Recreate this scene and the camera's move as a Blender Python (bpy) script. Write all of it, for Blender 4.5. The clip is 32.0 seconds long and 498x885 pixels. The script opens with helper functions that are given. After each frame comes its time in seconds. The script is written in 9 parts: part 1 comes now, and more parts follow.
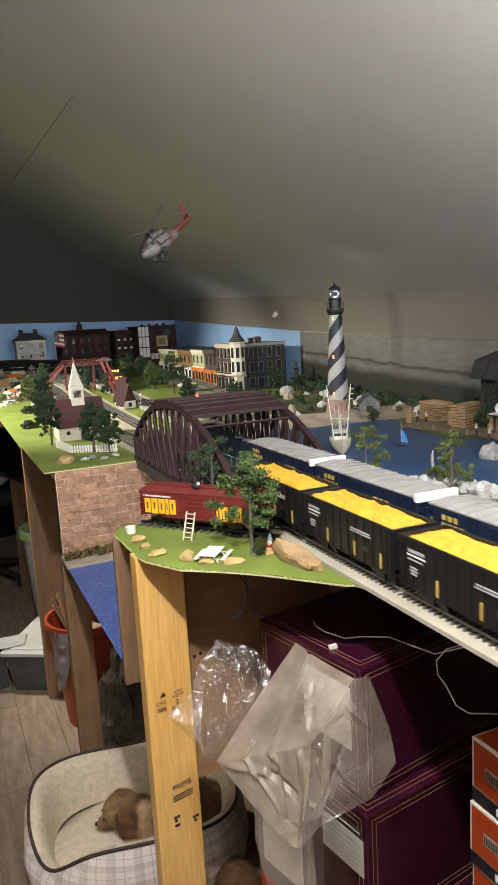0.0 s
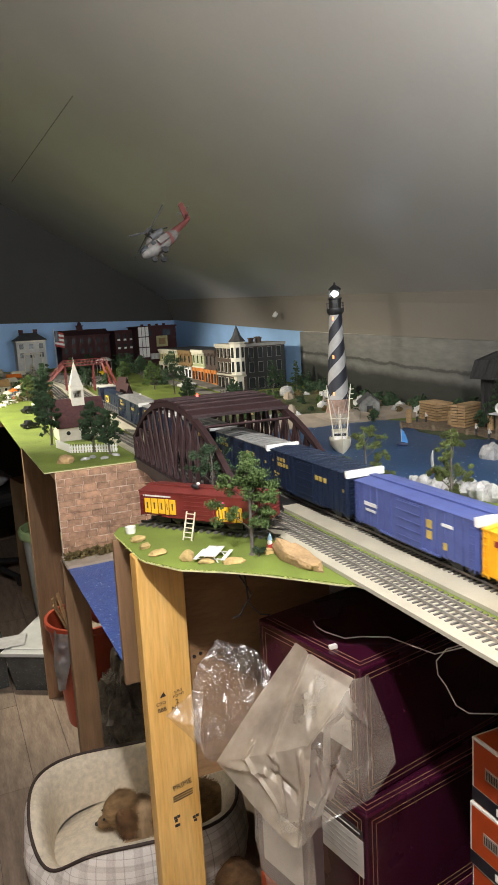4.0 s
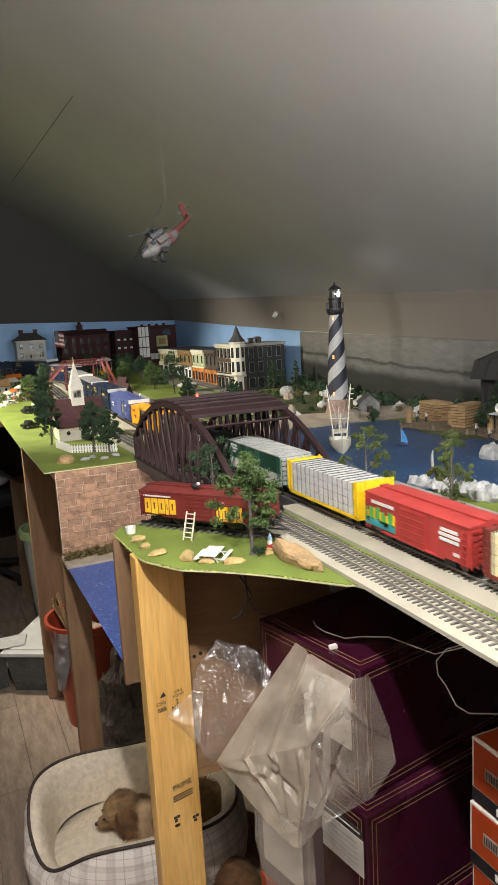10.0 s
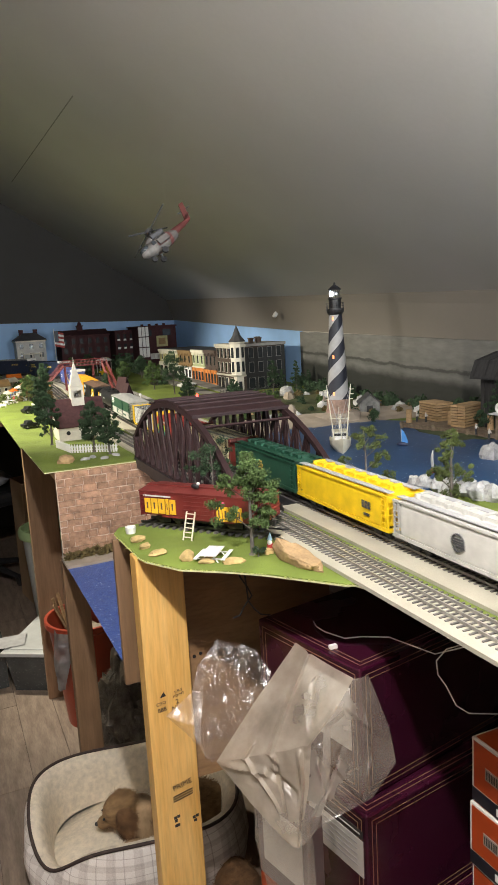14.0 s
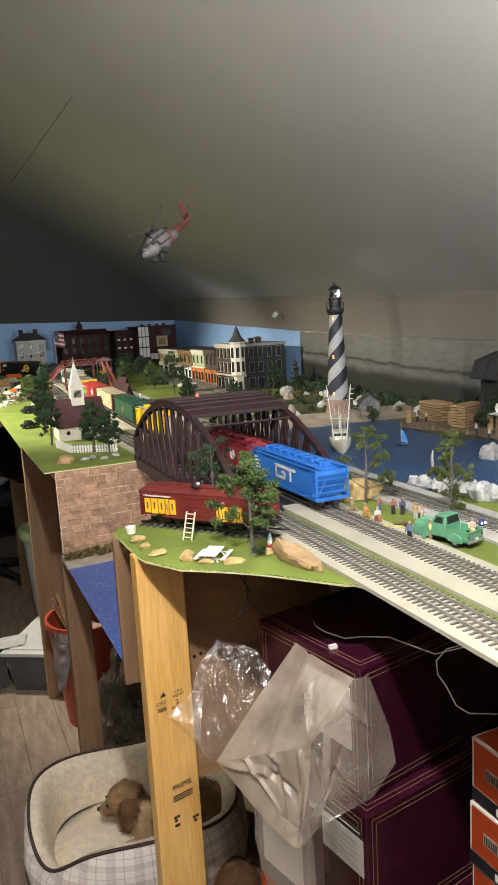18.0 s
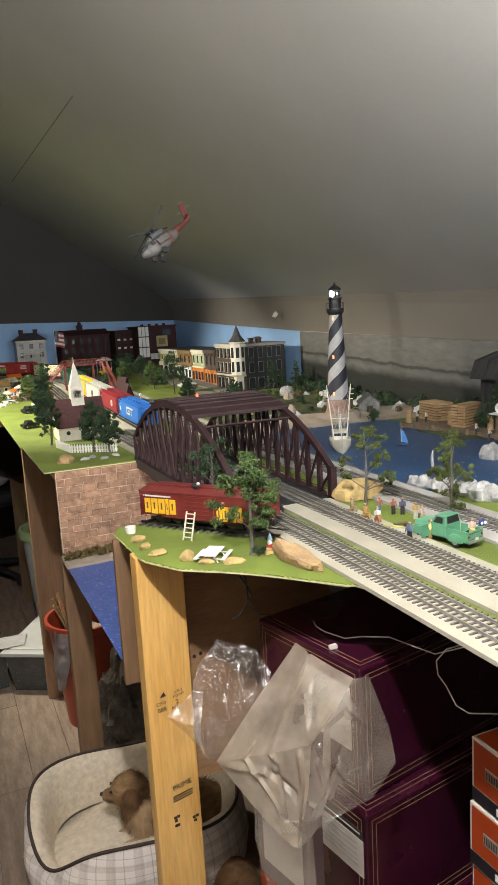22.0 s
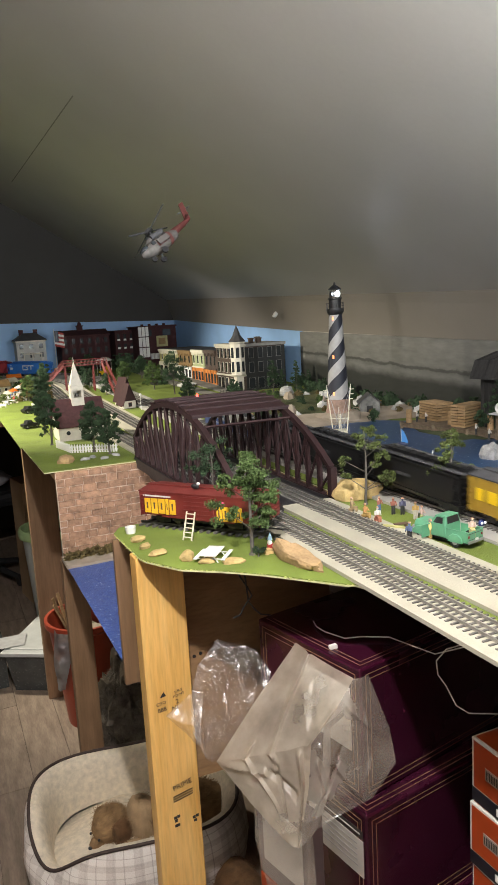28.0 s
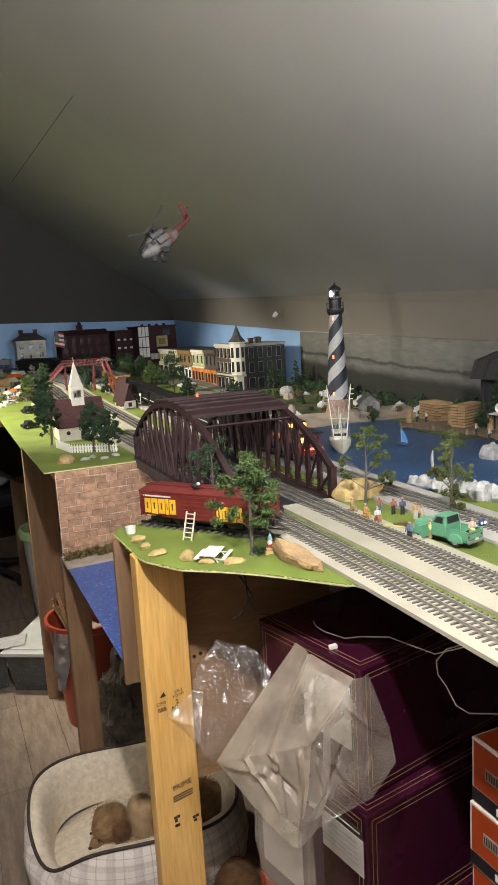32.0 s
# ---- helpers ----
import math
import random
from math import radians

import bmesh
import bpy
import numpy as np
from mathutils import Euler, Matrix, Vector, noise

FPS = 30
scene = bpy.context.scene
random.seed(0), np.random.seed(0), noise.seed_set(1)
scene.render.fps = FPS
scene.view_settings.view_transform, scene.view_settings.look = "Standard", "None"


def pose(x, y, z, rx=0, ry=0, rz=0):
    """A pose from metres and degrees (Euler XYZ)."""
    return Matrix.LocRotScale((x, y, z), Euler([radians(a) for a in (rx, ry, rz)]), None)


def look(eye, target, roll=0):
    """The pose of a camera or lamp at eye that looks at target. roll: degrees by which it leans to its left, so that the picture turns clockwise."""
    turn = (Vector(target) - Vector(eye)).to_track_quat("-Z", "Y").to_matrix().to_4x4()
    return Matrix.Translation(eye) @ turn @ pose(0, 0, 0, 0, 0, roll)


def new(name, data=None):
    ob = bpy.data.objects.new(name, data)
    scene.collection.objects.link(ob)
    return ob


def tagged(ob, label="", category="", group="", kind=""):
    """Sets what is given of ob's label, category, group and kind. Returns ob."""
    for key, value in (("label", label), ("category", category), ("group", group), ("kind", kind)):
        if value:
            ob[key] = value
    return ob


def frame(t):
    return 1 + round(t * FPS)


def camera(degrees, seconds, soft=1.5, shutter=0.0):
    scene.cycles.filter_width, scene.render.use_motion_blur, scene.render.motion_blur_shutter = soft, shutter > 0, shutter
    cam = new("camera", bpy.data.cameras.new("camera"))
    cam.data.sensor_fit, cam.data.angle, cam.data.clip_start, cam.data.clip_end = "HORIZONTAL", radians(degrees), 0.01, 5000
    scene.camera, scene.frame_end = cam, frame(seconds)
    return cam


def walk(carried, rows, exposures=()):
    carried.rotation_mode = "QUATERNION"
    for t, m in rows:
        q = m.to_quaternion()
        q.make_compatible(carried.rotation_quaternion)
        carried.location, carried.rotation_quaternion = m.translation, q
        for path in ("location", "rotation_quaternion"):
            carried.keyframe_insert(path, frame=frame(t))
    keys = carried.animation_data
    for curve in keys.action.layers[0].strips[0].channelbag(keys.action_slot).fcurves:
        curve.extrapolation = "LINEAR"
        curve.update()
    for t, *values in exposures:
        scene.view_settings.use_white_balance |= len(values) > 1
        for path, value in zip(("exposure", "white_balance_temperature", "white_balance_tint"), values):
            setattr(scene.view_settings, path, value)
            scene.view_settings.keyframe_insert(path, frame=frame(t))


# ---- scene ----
EYE = (0.0, 0.0, 1.36)
AIM = (0.38412, 0.90740, 1.36 - 0.17029)
cam = camera(37.81, 32.0, 1.5, 0.5)
walk(cam, [(0.0, look(EYE, AIM, -3.258)), (32.0, look(EYE, AIM, -3.258))])

# ---- light ----
world = bpy.data.worlds.new("world")
scene.world = world
world.use_nodes = True
world.node_tree.nodes["Background"].inputs[0].default_value = (0.32, 0.36, 0.42, 1)
world.node_tree.nodes["Background"].inputs[1].default_value = 0.02
scene.view_settings.exposure = 0.0


def lamp(name, kind, at, target, watts, rgb, size, spread=None, blend=0.5):
    data = bpy.data.lights.new(name, kind)
    data.energy, data.color = watts, rgb
    if kind == "AREA":
        data.size = size
    else:
        data.shadow_soft_size = size
    if kind == "SPOT":
        data.spot_size, data.spot_blend = radians(spread), blend
    ob = new(name, data)
    ob.matrix_world = look(at, target)
    return ob


# a bare bulb under the roof beside the table's edge, and two shaded lamps along the aisle
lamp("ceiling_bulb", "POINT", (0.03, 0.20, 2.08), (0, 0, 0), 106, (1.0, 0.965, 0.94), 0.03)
# unseen spot turned up to the roof, added to brighten its right side
lamp("added_uplight", "SPOT", (1.00, -0.05, 1.46), (0.84, 0.45, 1.83), 150, (0.90, 0.97, 1.0), 0.05, 130, 1.0)
lamp("aisle_lamp", "SPOT", (-0.62, 1.137, 1.42), (1.10, 2.07, 0.90), 50, (1.0, 0.95, 0.88), 0.03, 42, 0.9)
lamp("village_lamp", "SPOT", (-0.28, 3.02, 1.80), (0.45, 2.98, 1.0), 150, (1.0, 0.92, 0.74), 0.04, 84, 0.7)
# fill spot added to lift the shop fronts; stands for no known lamp
lamp("town_fill_spot", "SPOT", (-0.30, 3.62, 1.40), (1.31, 3.95, 1.01), 120, (1.0, 0.94, 0.82), 0.10, 42, 1.0)

# ---- mesh and material helpers ----
class Mesh:
    def __init__(self):
        self.v, self.f = [], []

    def add(self, pts, faces):
        n = len(self.v)
        self.v += [tuple(p) for p in pts]
        self.f += [tuple(n + i for i in q) for q in faces]
        return self

    def box(self, x0, x1, y0, y1, z0, z1):
        return self.add([(x, y, z) for z in (z0, z1) for y in (y0, y1) for x in (x0, x1)],
                        [(0, 2, 3, 1), (4, 5, 7, 6), (0, 1, 5, 4), (2, 6, 7, 3), (0, 4, 6, 2), (1, 3, 7, 5)])

    def prism(self, poly, axis, a, b):
        def p(u, w, k):
            return (k, u, w) if axis == "x" else (u, k, w) if axis == "y" else (u, w, k)
        n = len(poly)
        pts = [p(u, w, a) for u, w in poly] + [p(u, w, b) for u, w in poly]
        faces = [tuple(range(n - 1, -1, -1)), tuple(range(n, 2 * n))]
        faces += [(i, (i + 1) % n, n + (i + 1) % n, n + i) for i in range(n)]
        return self.add(pts, faces)

    def cyl(self, a, b, r, r2=None, n=10):
        a, b = Vector(a), Vector(b)
        r2 = r if r2 is None else r2
        w = (b - a).normalized()
        s = w.cross(Vector((0, 0, 1)) if abs(w.z) < 0.9 else Vector((1, 0, 0))).normalized()
        t = w.cross(s)
        ring = [(math.cos(k * math.tau / n) * s + math.sin(k * math.tau / n) * t) for k in range(n)]
        pts = [a + r * d for d in ring] + [b + r2 * d for d in ring]
        faces = [(i, (i + 1) % n, n + (i + 1) % n, n + i) for i in range(n)]
        return self.add(pts, faces + [tuple(range(n - 1, -1, -1)), tuple(range(n, 2 * n))])

    def tube(self, pts, r, n=6, taper=1.0):
        m = len(pts) - 1
        P = [Vector(p) for p in pts]
        out, s = [], None
        for i in range(m + 1):
            w = (P[min(i + 1, m)] - P[max(i - 1, 0)]).normalized()
            if s is None:
                s = w.cross(Vector((0, 0, 1)) if abs(w.z) < 0.9 else Vector((1, 0, 0)))
            s = (s - w * s.dot(w)).normalized()
            t, k = w.cross(s), r * (1 + (taper - 1) * i / m)
            out += [P[i] + k * (math.cos(q * math.tau / n) * s + math.sin(q * math.tau / n) * t) for q in range(n)]
        faces = [(i * n + q, i * n + (q + 1) % n, (i + 1) * n + (q + 1) % n, (i + 1) * n + q) for i in range(m) for q in range(n)]
        return self.add(out, faces + [tuple(range(n - 1, -1, -1)), tuple(range(m * n, m * n + n))])

    def strip(self, sections):
        """A bar swept through four-cornered sections, as one closed shell."""
        m = len(sections) - 1
        pts = [p for q in sections for p in q]
        faces = [(4 * i + k, 4 * i + 4 + k, 4 * i + 4 + (k + 1) % 4, 4 * i + (k + 1) % 4) for i in range(m) for k in range(4)]
        return self.add(pts, faces + [(0, 1, 2, 3), (4 * m + 3, 4 * m + 2, 4 * m + 1, 4 * m)])

    def lathe(self, profile, c=(0, 0, 0), n=20):
        rows = len(profile)
        pts = [(c[0] + r * math.cos(k * math.tau / n), c[1] + r * math.sin(k * math.tau / n), c[2] + z) for r, z in profile for k in range(n)]
        faces = [(i * n + k, i * n + (k + 1) % n, (i + 1) * n + (k + 1) % n, (i + 1) * n + k) for i in range(rows - 1) for k in range(n)]
        faces += [tuple(range(n - 1, -1, -1)), tuple(range((rows - 1) * n, rows * n))]
        return self.add(pts, faces)

    def blob(self, c, r, n=10, m=6, rough=0.2, seed=0, freq=2.0, flat=None):
        pts, faces = [], []
        for j in range(m + 1):
            th = math.pi * j / m
            for k in range(n):
                ph = math.tau * k / n
                d = Vector((math.sin(th) * math.cos(ph), math.sin(th) * math.sin(ph), math.cos(th)))
                if j in (0, m):
                    d = Vector((0, 0, 1 if j == 0 else -1))
                q = 1 + rough * noise.noise(d * freq + Vector((seed * 3.7, seed * 1.3, seed)))
                q += 0.4 * rough * noise.noise(d * freq * 2.7 + Vector((seed, seed * 2.1, 5)))
                z = d.z * q * r[2]
                if flat is not None:
                    z = max(z, flat * r[2])
                pts.append((c[0] + d.x * q * r[0], c[1] + d.y * q * r[1], c[2] + z))
        for j in range(m):
            for k in range(n):
                a, b = j * n + k, j * n + (k + 1) % n
                faces.append((a, a + n, b + n, b))
        return self.add(pts, faces)

    def turn(self, m):
        self.v = [tuple(m @ Vector(p)) for p in self.v]
        return self

    def data(self, name, smooth=False):
        me = bpy.data.meshes.new(name)
        me.from_pydata(self.v, [], self.f)
        if smooth:
            me.polygons.foreach_set("use_smooth", [True] * len(me.polygons))
            me.set_sharp_from_angle(angle=radians(smooth if smooth is not True else 40))
        me.update()
        return me


def part(name, mesh, material, parent=None, label="", smooth=False, at=None):
    ob = new(name, mesh.data(name, smooth) if isinstance(mesh, Mesh) else mesh)
    if material and not ob.data.materials:
        ob.data.materials.append(material)
    if parent:
        ob.parent = parent
    if at is not None:
        ob.matrix_basis = at
    if label:
        ob["label"] = label
    return ob


def thing(name, label, category, at=None, group="", kind=""):
    ob = new(name)
    ob.empty_display_size = 0.02
    if at is not None:
        ob.matrix_basis = at
    return tagged(ob, label, category, group, kind)


def solo(name, mesh, material, label, category, at=None, group="", kind="", smooth=False):
    return tagged(part(name, mesh, material, None, "", smooth, at), label, category, group, kind)


def bevel(ob, w, n=2):
    b = ob.modifiers.new("bevel", "BEVEL")
    b.width, b.segments, b.limit_method = w, n, "ANGLE"
    return ob


def letters(text, size, depth=0.0006):
    cu = bpy.data.curves.new("letters", "FONT")
    cu.body, cu.size, cu.extrude, cu.align_x, cu.align_y = text, size, depth, "CENTER", "CENTER"
    ob = bpy.data.objects.new("letters", cu)
    me = bpy.data.meshes.new_from_object(ob)
    bpy.data.objects.remove(ob)
    return me


def node_mat(name):
    m = bpy.data.materials.new(name)
    m.use_nodes = True
    nt = m.node_tree
    return m, nt.nodes, nt.links, nt.nodes["Principled BSDF"]


def tex_noise(N, L, scale, detail=4.0, coord="Object", stretch=(1, 1, 1), rough=0.55):
    tc, mp, no = N.new("ShaderNodeTexCoord"), N.new("ShaderNodeMapping"), N.new("ShaderNodeTexNoise")
    mp.inputs["Scale"].default_value = stretch
    no.inputs["Scale"].default_value, no.inputs["Detail"].default_value, no.inputs["Roughness"].default_value = scale, detail, rough
    L.new(tc.outputs[coord], mp.inputs[0])
    L.new(mp.outputs[0], no.inputs["Vector"])
    return no


def ramp(N, L, src, stops):
    r = N.new("ShaderNodeValToRGB")
    while len(r.color_ramp.elements) < len(stops):
        r.color_ramp.elements.new(0.5)
    for e, (p, c) in zip(r.color_ramp.elements, stops):
        e.position, e.color = p, (*c, 1)
    L.new(src, r.inputs[0])
    return r


def mix(N, L, fac, a, b, how="MIX"):
    x = N.new("ShaderNodeMix")
    x.data_type, x.blend_type = "RGBA", how
    for sock, val in ((x.inputs[0], fac), (x.inputs[6], a), (x.inputs[7], b)):
        if isinstance(val, (int, float)):
            sock.default_value = val
        elif isinstance(val, tuple):
            sock.default_value = (*val, 1)
        else:
            L.new(val, sock)
    return x.outputs[2]


def paint(name, rgb, rough=0.5, metal=0.0, var=0.18, scale=60, bump=0.15, fine=6.0, each=0.0, stretch=(1, 1, 1), dirt=None, spec=0.5):
    """A surface with its colour varied at two scales, fine relief, and a difference from piece to piece."""
    m, N, L, P = node_mat(name)
    a, b = tex_noise(N, L, scale, 3, stretch=stretch), tex_noise(N, L, scale * fine, 5, stretch=stretch)
    lo, hi = tuple(max(0, c * (1 - var)) for c in rgb), tuple(min(1, c * (1 + var)) for c in rgb)
    col = ramp(N, L, a.outputs[0], [(0.3, lo), (0.7, hi)]).outputs[0]
    g = ramp(N, L, b.outputs[0], [(0.25, (1 - var,) * 3), (0.75, (1, 1, 1))]).outputs[0]
    col = mix(N, L, 0.7, col, g, "MULTIPLY")
    if dirt:
        d = tex_noise(N, L, scale * 0.35, 6, stretch=stretch)
        col = mix(N, L, ramp(N, L, d.outputs[0], [(0.52, (0, 0, 0)), (0.72, (0.8, 0.8, 0.8))]).outputs[0], col, dirt)
    if each:
        oi = N.new("ShaderNodeObjectInfo")
        e = ramp(N, L, oi.outputs["Random"], [(0, (1 - each,) * 3), (1, (1 + each,) * 3)]).outputs[0]
        col = mix(N, L, 1.0, col, e, "MULTIPLY")
    L.new(col, P.inputs["Base Color"])
    P.inputs["Roughness"].default_value, P.inputs["Metallic"].default_value = rough, metal
    P.inputs["Specular IOR Level"].default_value = spec
    r = N.new("ShaderNodeMapRange")
    r.inputs[3].default_value, r.inputs[4].default_value = max(0.03, rough - 0.1), min(1, rough + 0.1)
    L.new(b.outputs[0], r.inputs[0])
    L.new(r.outputs[0], P.inputs["Roughness"])
    if bump:
        bp = N.new("ShaderNodeBump")
        bp.inputs["Strength"].default_value, bp.inputs["Distance"].default_value = bump, 0.002
        L.new(b.outputs[0], bp.inputs["Height"])
        L.new(bp.outputs[0], P.inputs["Normal"])
    return m


def glow(name, rgb, power):
    m, N, L, P = node_mat(name)
    P.inputs["Base Color"].default_value = (*rgb, 1)
    P.inputs["Emission Color"].default_value = (*rgb, 1)
    P.inputs["Emission Strength"].default_value = power
    return m


def wood(name, rgb, dark, scale=6, stretch=(14, 14, 1), rough=0.6, each=0.0):
    m, N, L, P = node_mat(name)
    a = tex_noise(N, L, scale, 4, stretch=stretch)
    b = tex_noise(N, L, scale * 5, 5, stretch=stretch)
    col = ramp(N, L, a.outputs[0], [(0.35, rgb), (0.65, dark)]).outputs[0]
    g = ramp(N, L, b.outputs[0], [(0.3, (0.75, 0.75, 0.75)), (0.6, (1, 1, 1))]).outputs[0]
    col = mix(N, L, 0.8, col, g, "MULTIPLY")
    if each:
        oi = N.new("ShaderNodeObjectInfo")
        col = mix(N, L, 1.0, col, ramp(N, L, oi.outputs["Random"], [(0, (1 - each,) * 3), (1, (1 + each,) * 3)]).outputs[0], "MULTIPLY")
    L.new(col, P.inputs["Base Color"])
    P.inputs["Roughness"].default_value = rough
    bp = N.new("ShaderNodeBump")
    bp.inputs["Strength"].default_value, bp.inputs["Distance"].default_value = 0.2, 0.002
    L.new(b.outputs[0], bp.inputs["Height"])
    L.new(bp.outputs[0], P.inputs["Normal"])
    return m


# ---- materials ----
CEIL = paint("ceiling_paint", (0.49, 0.465, 0.445), 0.45, var=0.08, scale=1.3, bump=0.07, fine=60)
# far gable: the shade at that end is put into this base colour
GABLE_SHADE = paint("gable_shade_tint", (0.044, 0.041, 0.038), 0.7, var=0.1, scale=2)
WALL = paint("wall_paint", (0.50, 0.46, 0.40), 0.6, var=0.08, scale=2, fine=40)
SKYBLUE = paint("sky_backdrop_paint", (0.33, 0.54, 0.86), 0.7, var=0.10, scale=3, bump=0.05)
MAT_GREEN = paint("grass_mat", (0.17, 0.228, 0.034), 0.95, var=0.22, scale=9, fine=60, bump=0.9)
SCENIC = paint("scenic_turf", (0.070, 0.085, 0.032), 0.95, var=0.4, scale=20, fine=25, bump=1.0, dirt=(0.12, 0.11, 0.04))
PLY = wood("plywood", (0.36, 0.22, 0.11), (0.27, 0.155, 0.075), 3, (3, 3, 12))
PINE = wood("pine", (0.82, 0.52, 0.18), (0.72, 0.41, 0.11), 5, (9, 9, 0.7), 0.45)
# brown lowered so that the wood's colour carries the shade under the table
SHADE_WOOD = wood("shade_toned_wood", (0.26, 0.155, 0.085), (0.19, 0.11, 0.055), 4, (9, 9, 0.8))
EDGE = paint("mat_edge", (0.62, 0.60, 0.36), 0.9, var=0.15, scale=80)
ROADBED = paint("roadbed", (0.40, 0.375, 0.295), 0.85, var=0.10, scale=12, fine=30, bump=0.4)
ROADBED_GREY = paint("roadbed_grey", (0.36, 0.35, 0.32), 0.9, var=0.12, scale=12, fine=30, bump=0.4)
TIE = paint("tie", (0.13, 0.12, 0.11), 0.7, var=0.3, scale=200, bump=0.3)
RAIL = paint("rail_steel", (0.46, 0.44, 0.41), 0.32, 0.75, var=0.2, scale=120, bump=0.1)
WATER = None
BRIDGE = paint("bridge_oxide", (0.024, 0.0065, 0.0075), 0.68, var=0.22, scale=40, fine=12)
BLACK = paint("black_plastic", (0.018, 0.018, 0.02), 0.45, var=0.3, scale=60)
DARKGREY = paint("dark_grey", (0.06, 0.06, 0.065), 0.6, var=0.25, scale=50)
STEEL = paint("wheel_steel", (0.10, 0.095, 0.09), 0.4, 0.8, var=0.3, scale=90)
WHITE = paint("white_paint", (0.78, 0.77, 0.74), 0.5, var=0.06, scale=40)
CREAM = paint("cream", (0.70, 0.66, 0.52), 0.6, var=0.08, scale=40)
GREY = paint("grey_paint", (0.38, 0.38, 0.38), 0.6, var=0.12, scale=40)
ROCK = paint("tan_rock", (0.42, 0.28, 0.14), 0.9, var=0.35, scale=25, fine=8, bump=1.0)
ROCKGREY = paint("grey_rock", (0.52, 0.52, 0.51), 0.9, var=0.35, scale=30, fine=8, bump=1.0)
SAND = paint("sand", (0.38, 0.32, 0.255), 0.95, var=0.15, scale=25, fine=20, bump=0.6)
LEAF = paint("foliage_green", (0.082, 0.135, 0.036), 0.9, var=0.5, scale=30, fine=6, bump=0.5)
LEAFDARK = paint("foliage_dark", (0.035, 0.070, 0.030), 0.9, var=0.5, scale=30, fine=6, bump=0.5)
LEAFLIGHT = paint("foliage_light", (0.105, 0.135, 0.035), 0.9, var=0.5, scale=30, fine=6, bump=0.5)
BARK = paint("bark", (0.12, 0.105, 0.09), 0.9, var=0.3, scale=60, bump=0.8)


def water_material():
    m, N, L, P = node_mat("resin_water")
    a, b, c = tex_noise(N, L, 5, 4), tex_noise(N, L, 60, 4), tex_noise(N, L, 320, 2)
    col = ramp(N, L, a.outputs[0], [(0.3, (0.013, 0.045, 0.12)), (0.7, (0.022, 0.072, 0.18))]).outputs[0]
    vo, tc = N.new("ShaderNodeTexVoronoi"), N.new("ShaderNodeTexCoord")
    vo.inputs["Scale"].default_value = 85
    L.new(tc.outputs["Object"], vo.inputs["Vector"])
    dot = ramp(N, L, vo.outputs["Distance"], [(0.10, (1, 1, 1)), (0.17, (0, 0, 0))]).outputs[0]
    some = ramp(N, L, vo.outputs["Color"], [(0.54, (0, 0, 0)), (0.57, (1, 1, 1))]).outputs[0]
    sp = mix(N, L, 1.0, dot, some, "MULTIPLY")
    L.new(mix(N, L, sp, col, (0.75, 0.8, 0.85)), P.inputs["Base Color"])
    P.inputs["Roughness"].default_value = 0.42
    bp = N.new("ShaderNodeBump")
    bp.inputs["Strength"].default_value, bp.inputs["Distance"].default_value = 0.35, 0.002
    L.new(b.outputs[0], bp.inputs["Height"])
    L.new(bp.outputs[0], P.inputs["Normal"])
    return m


WATER = water_material()


def ground(y):
    """Height of the scenery board: level near the lake, rising gently towards the town."""
    return 0.988 + max(0.0, y - 2.4) * 0.034


RAILTOP = 0.0112

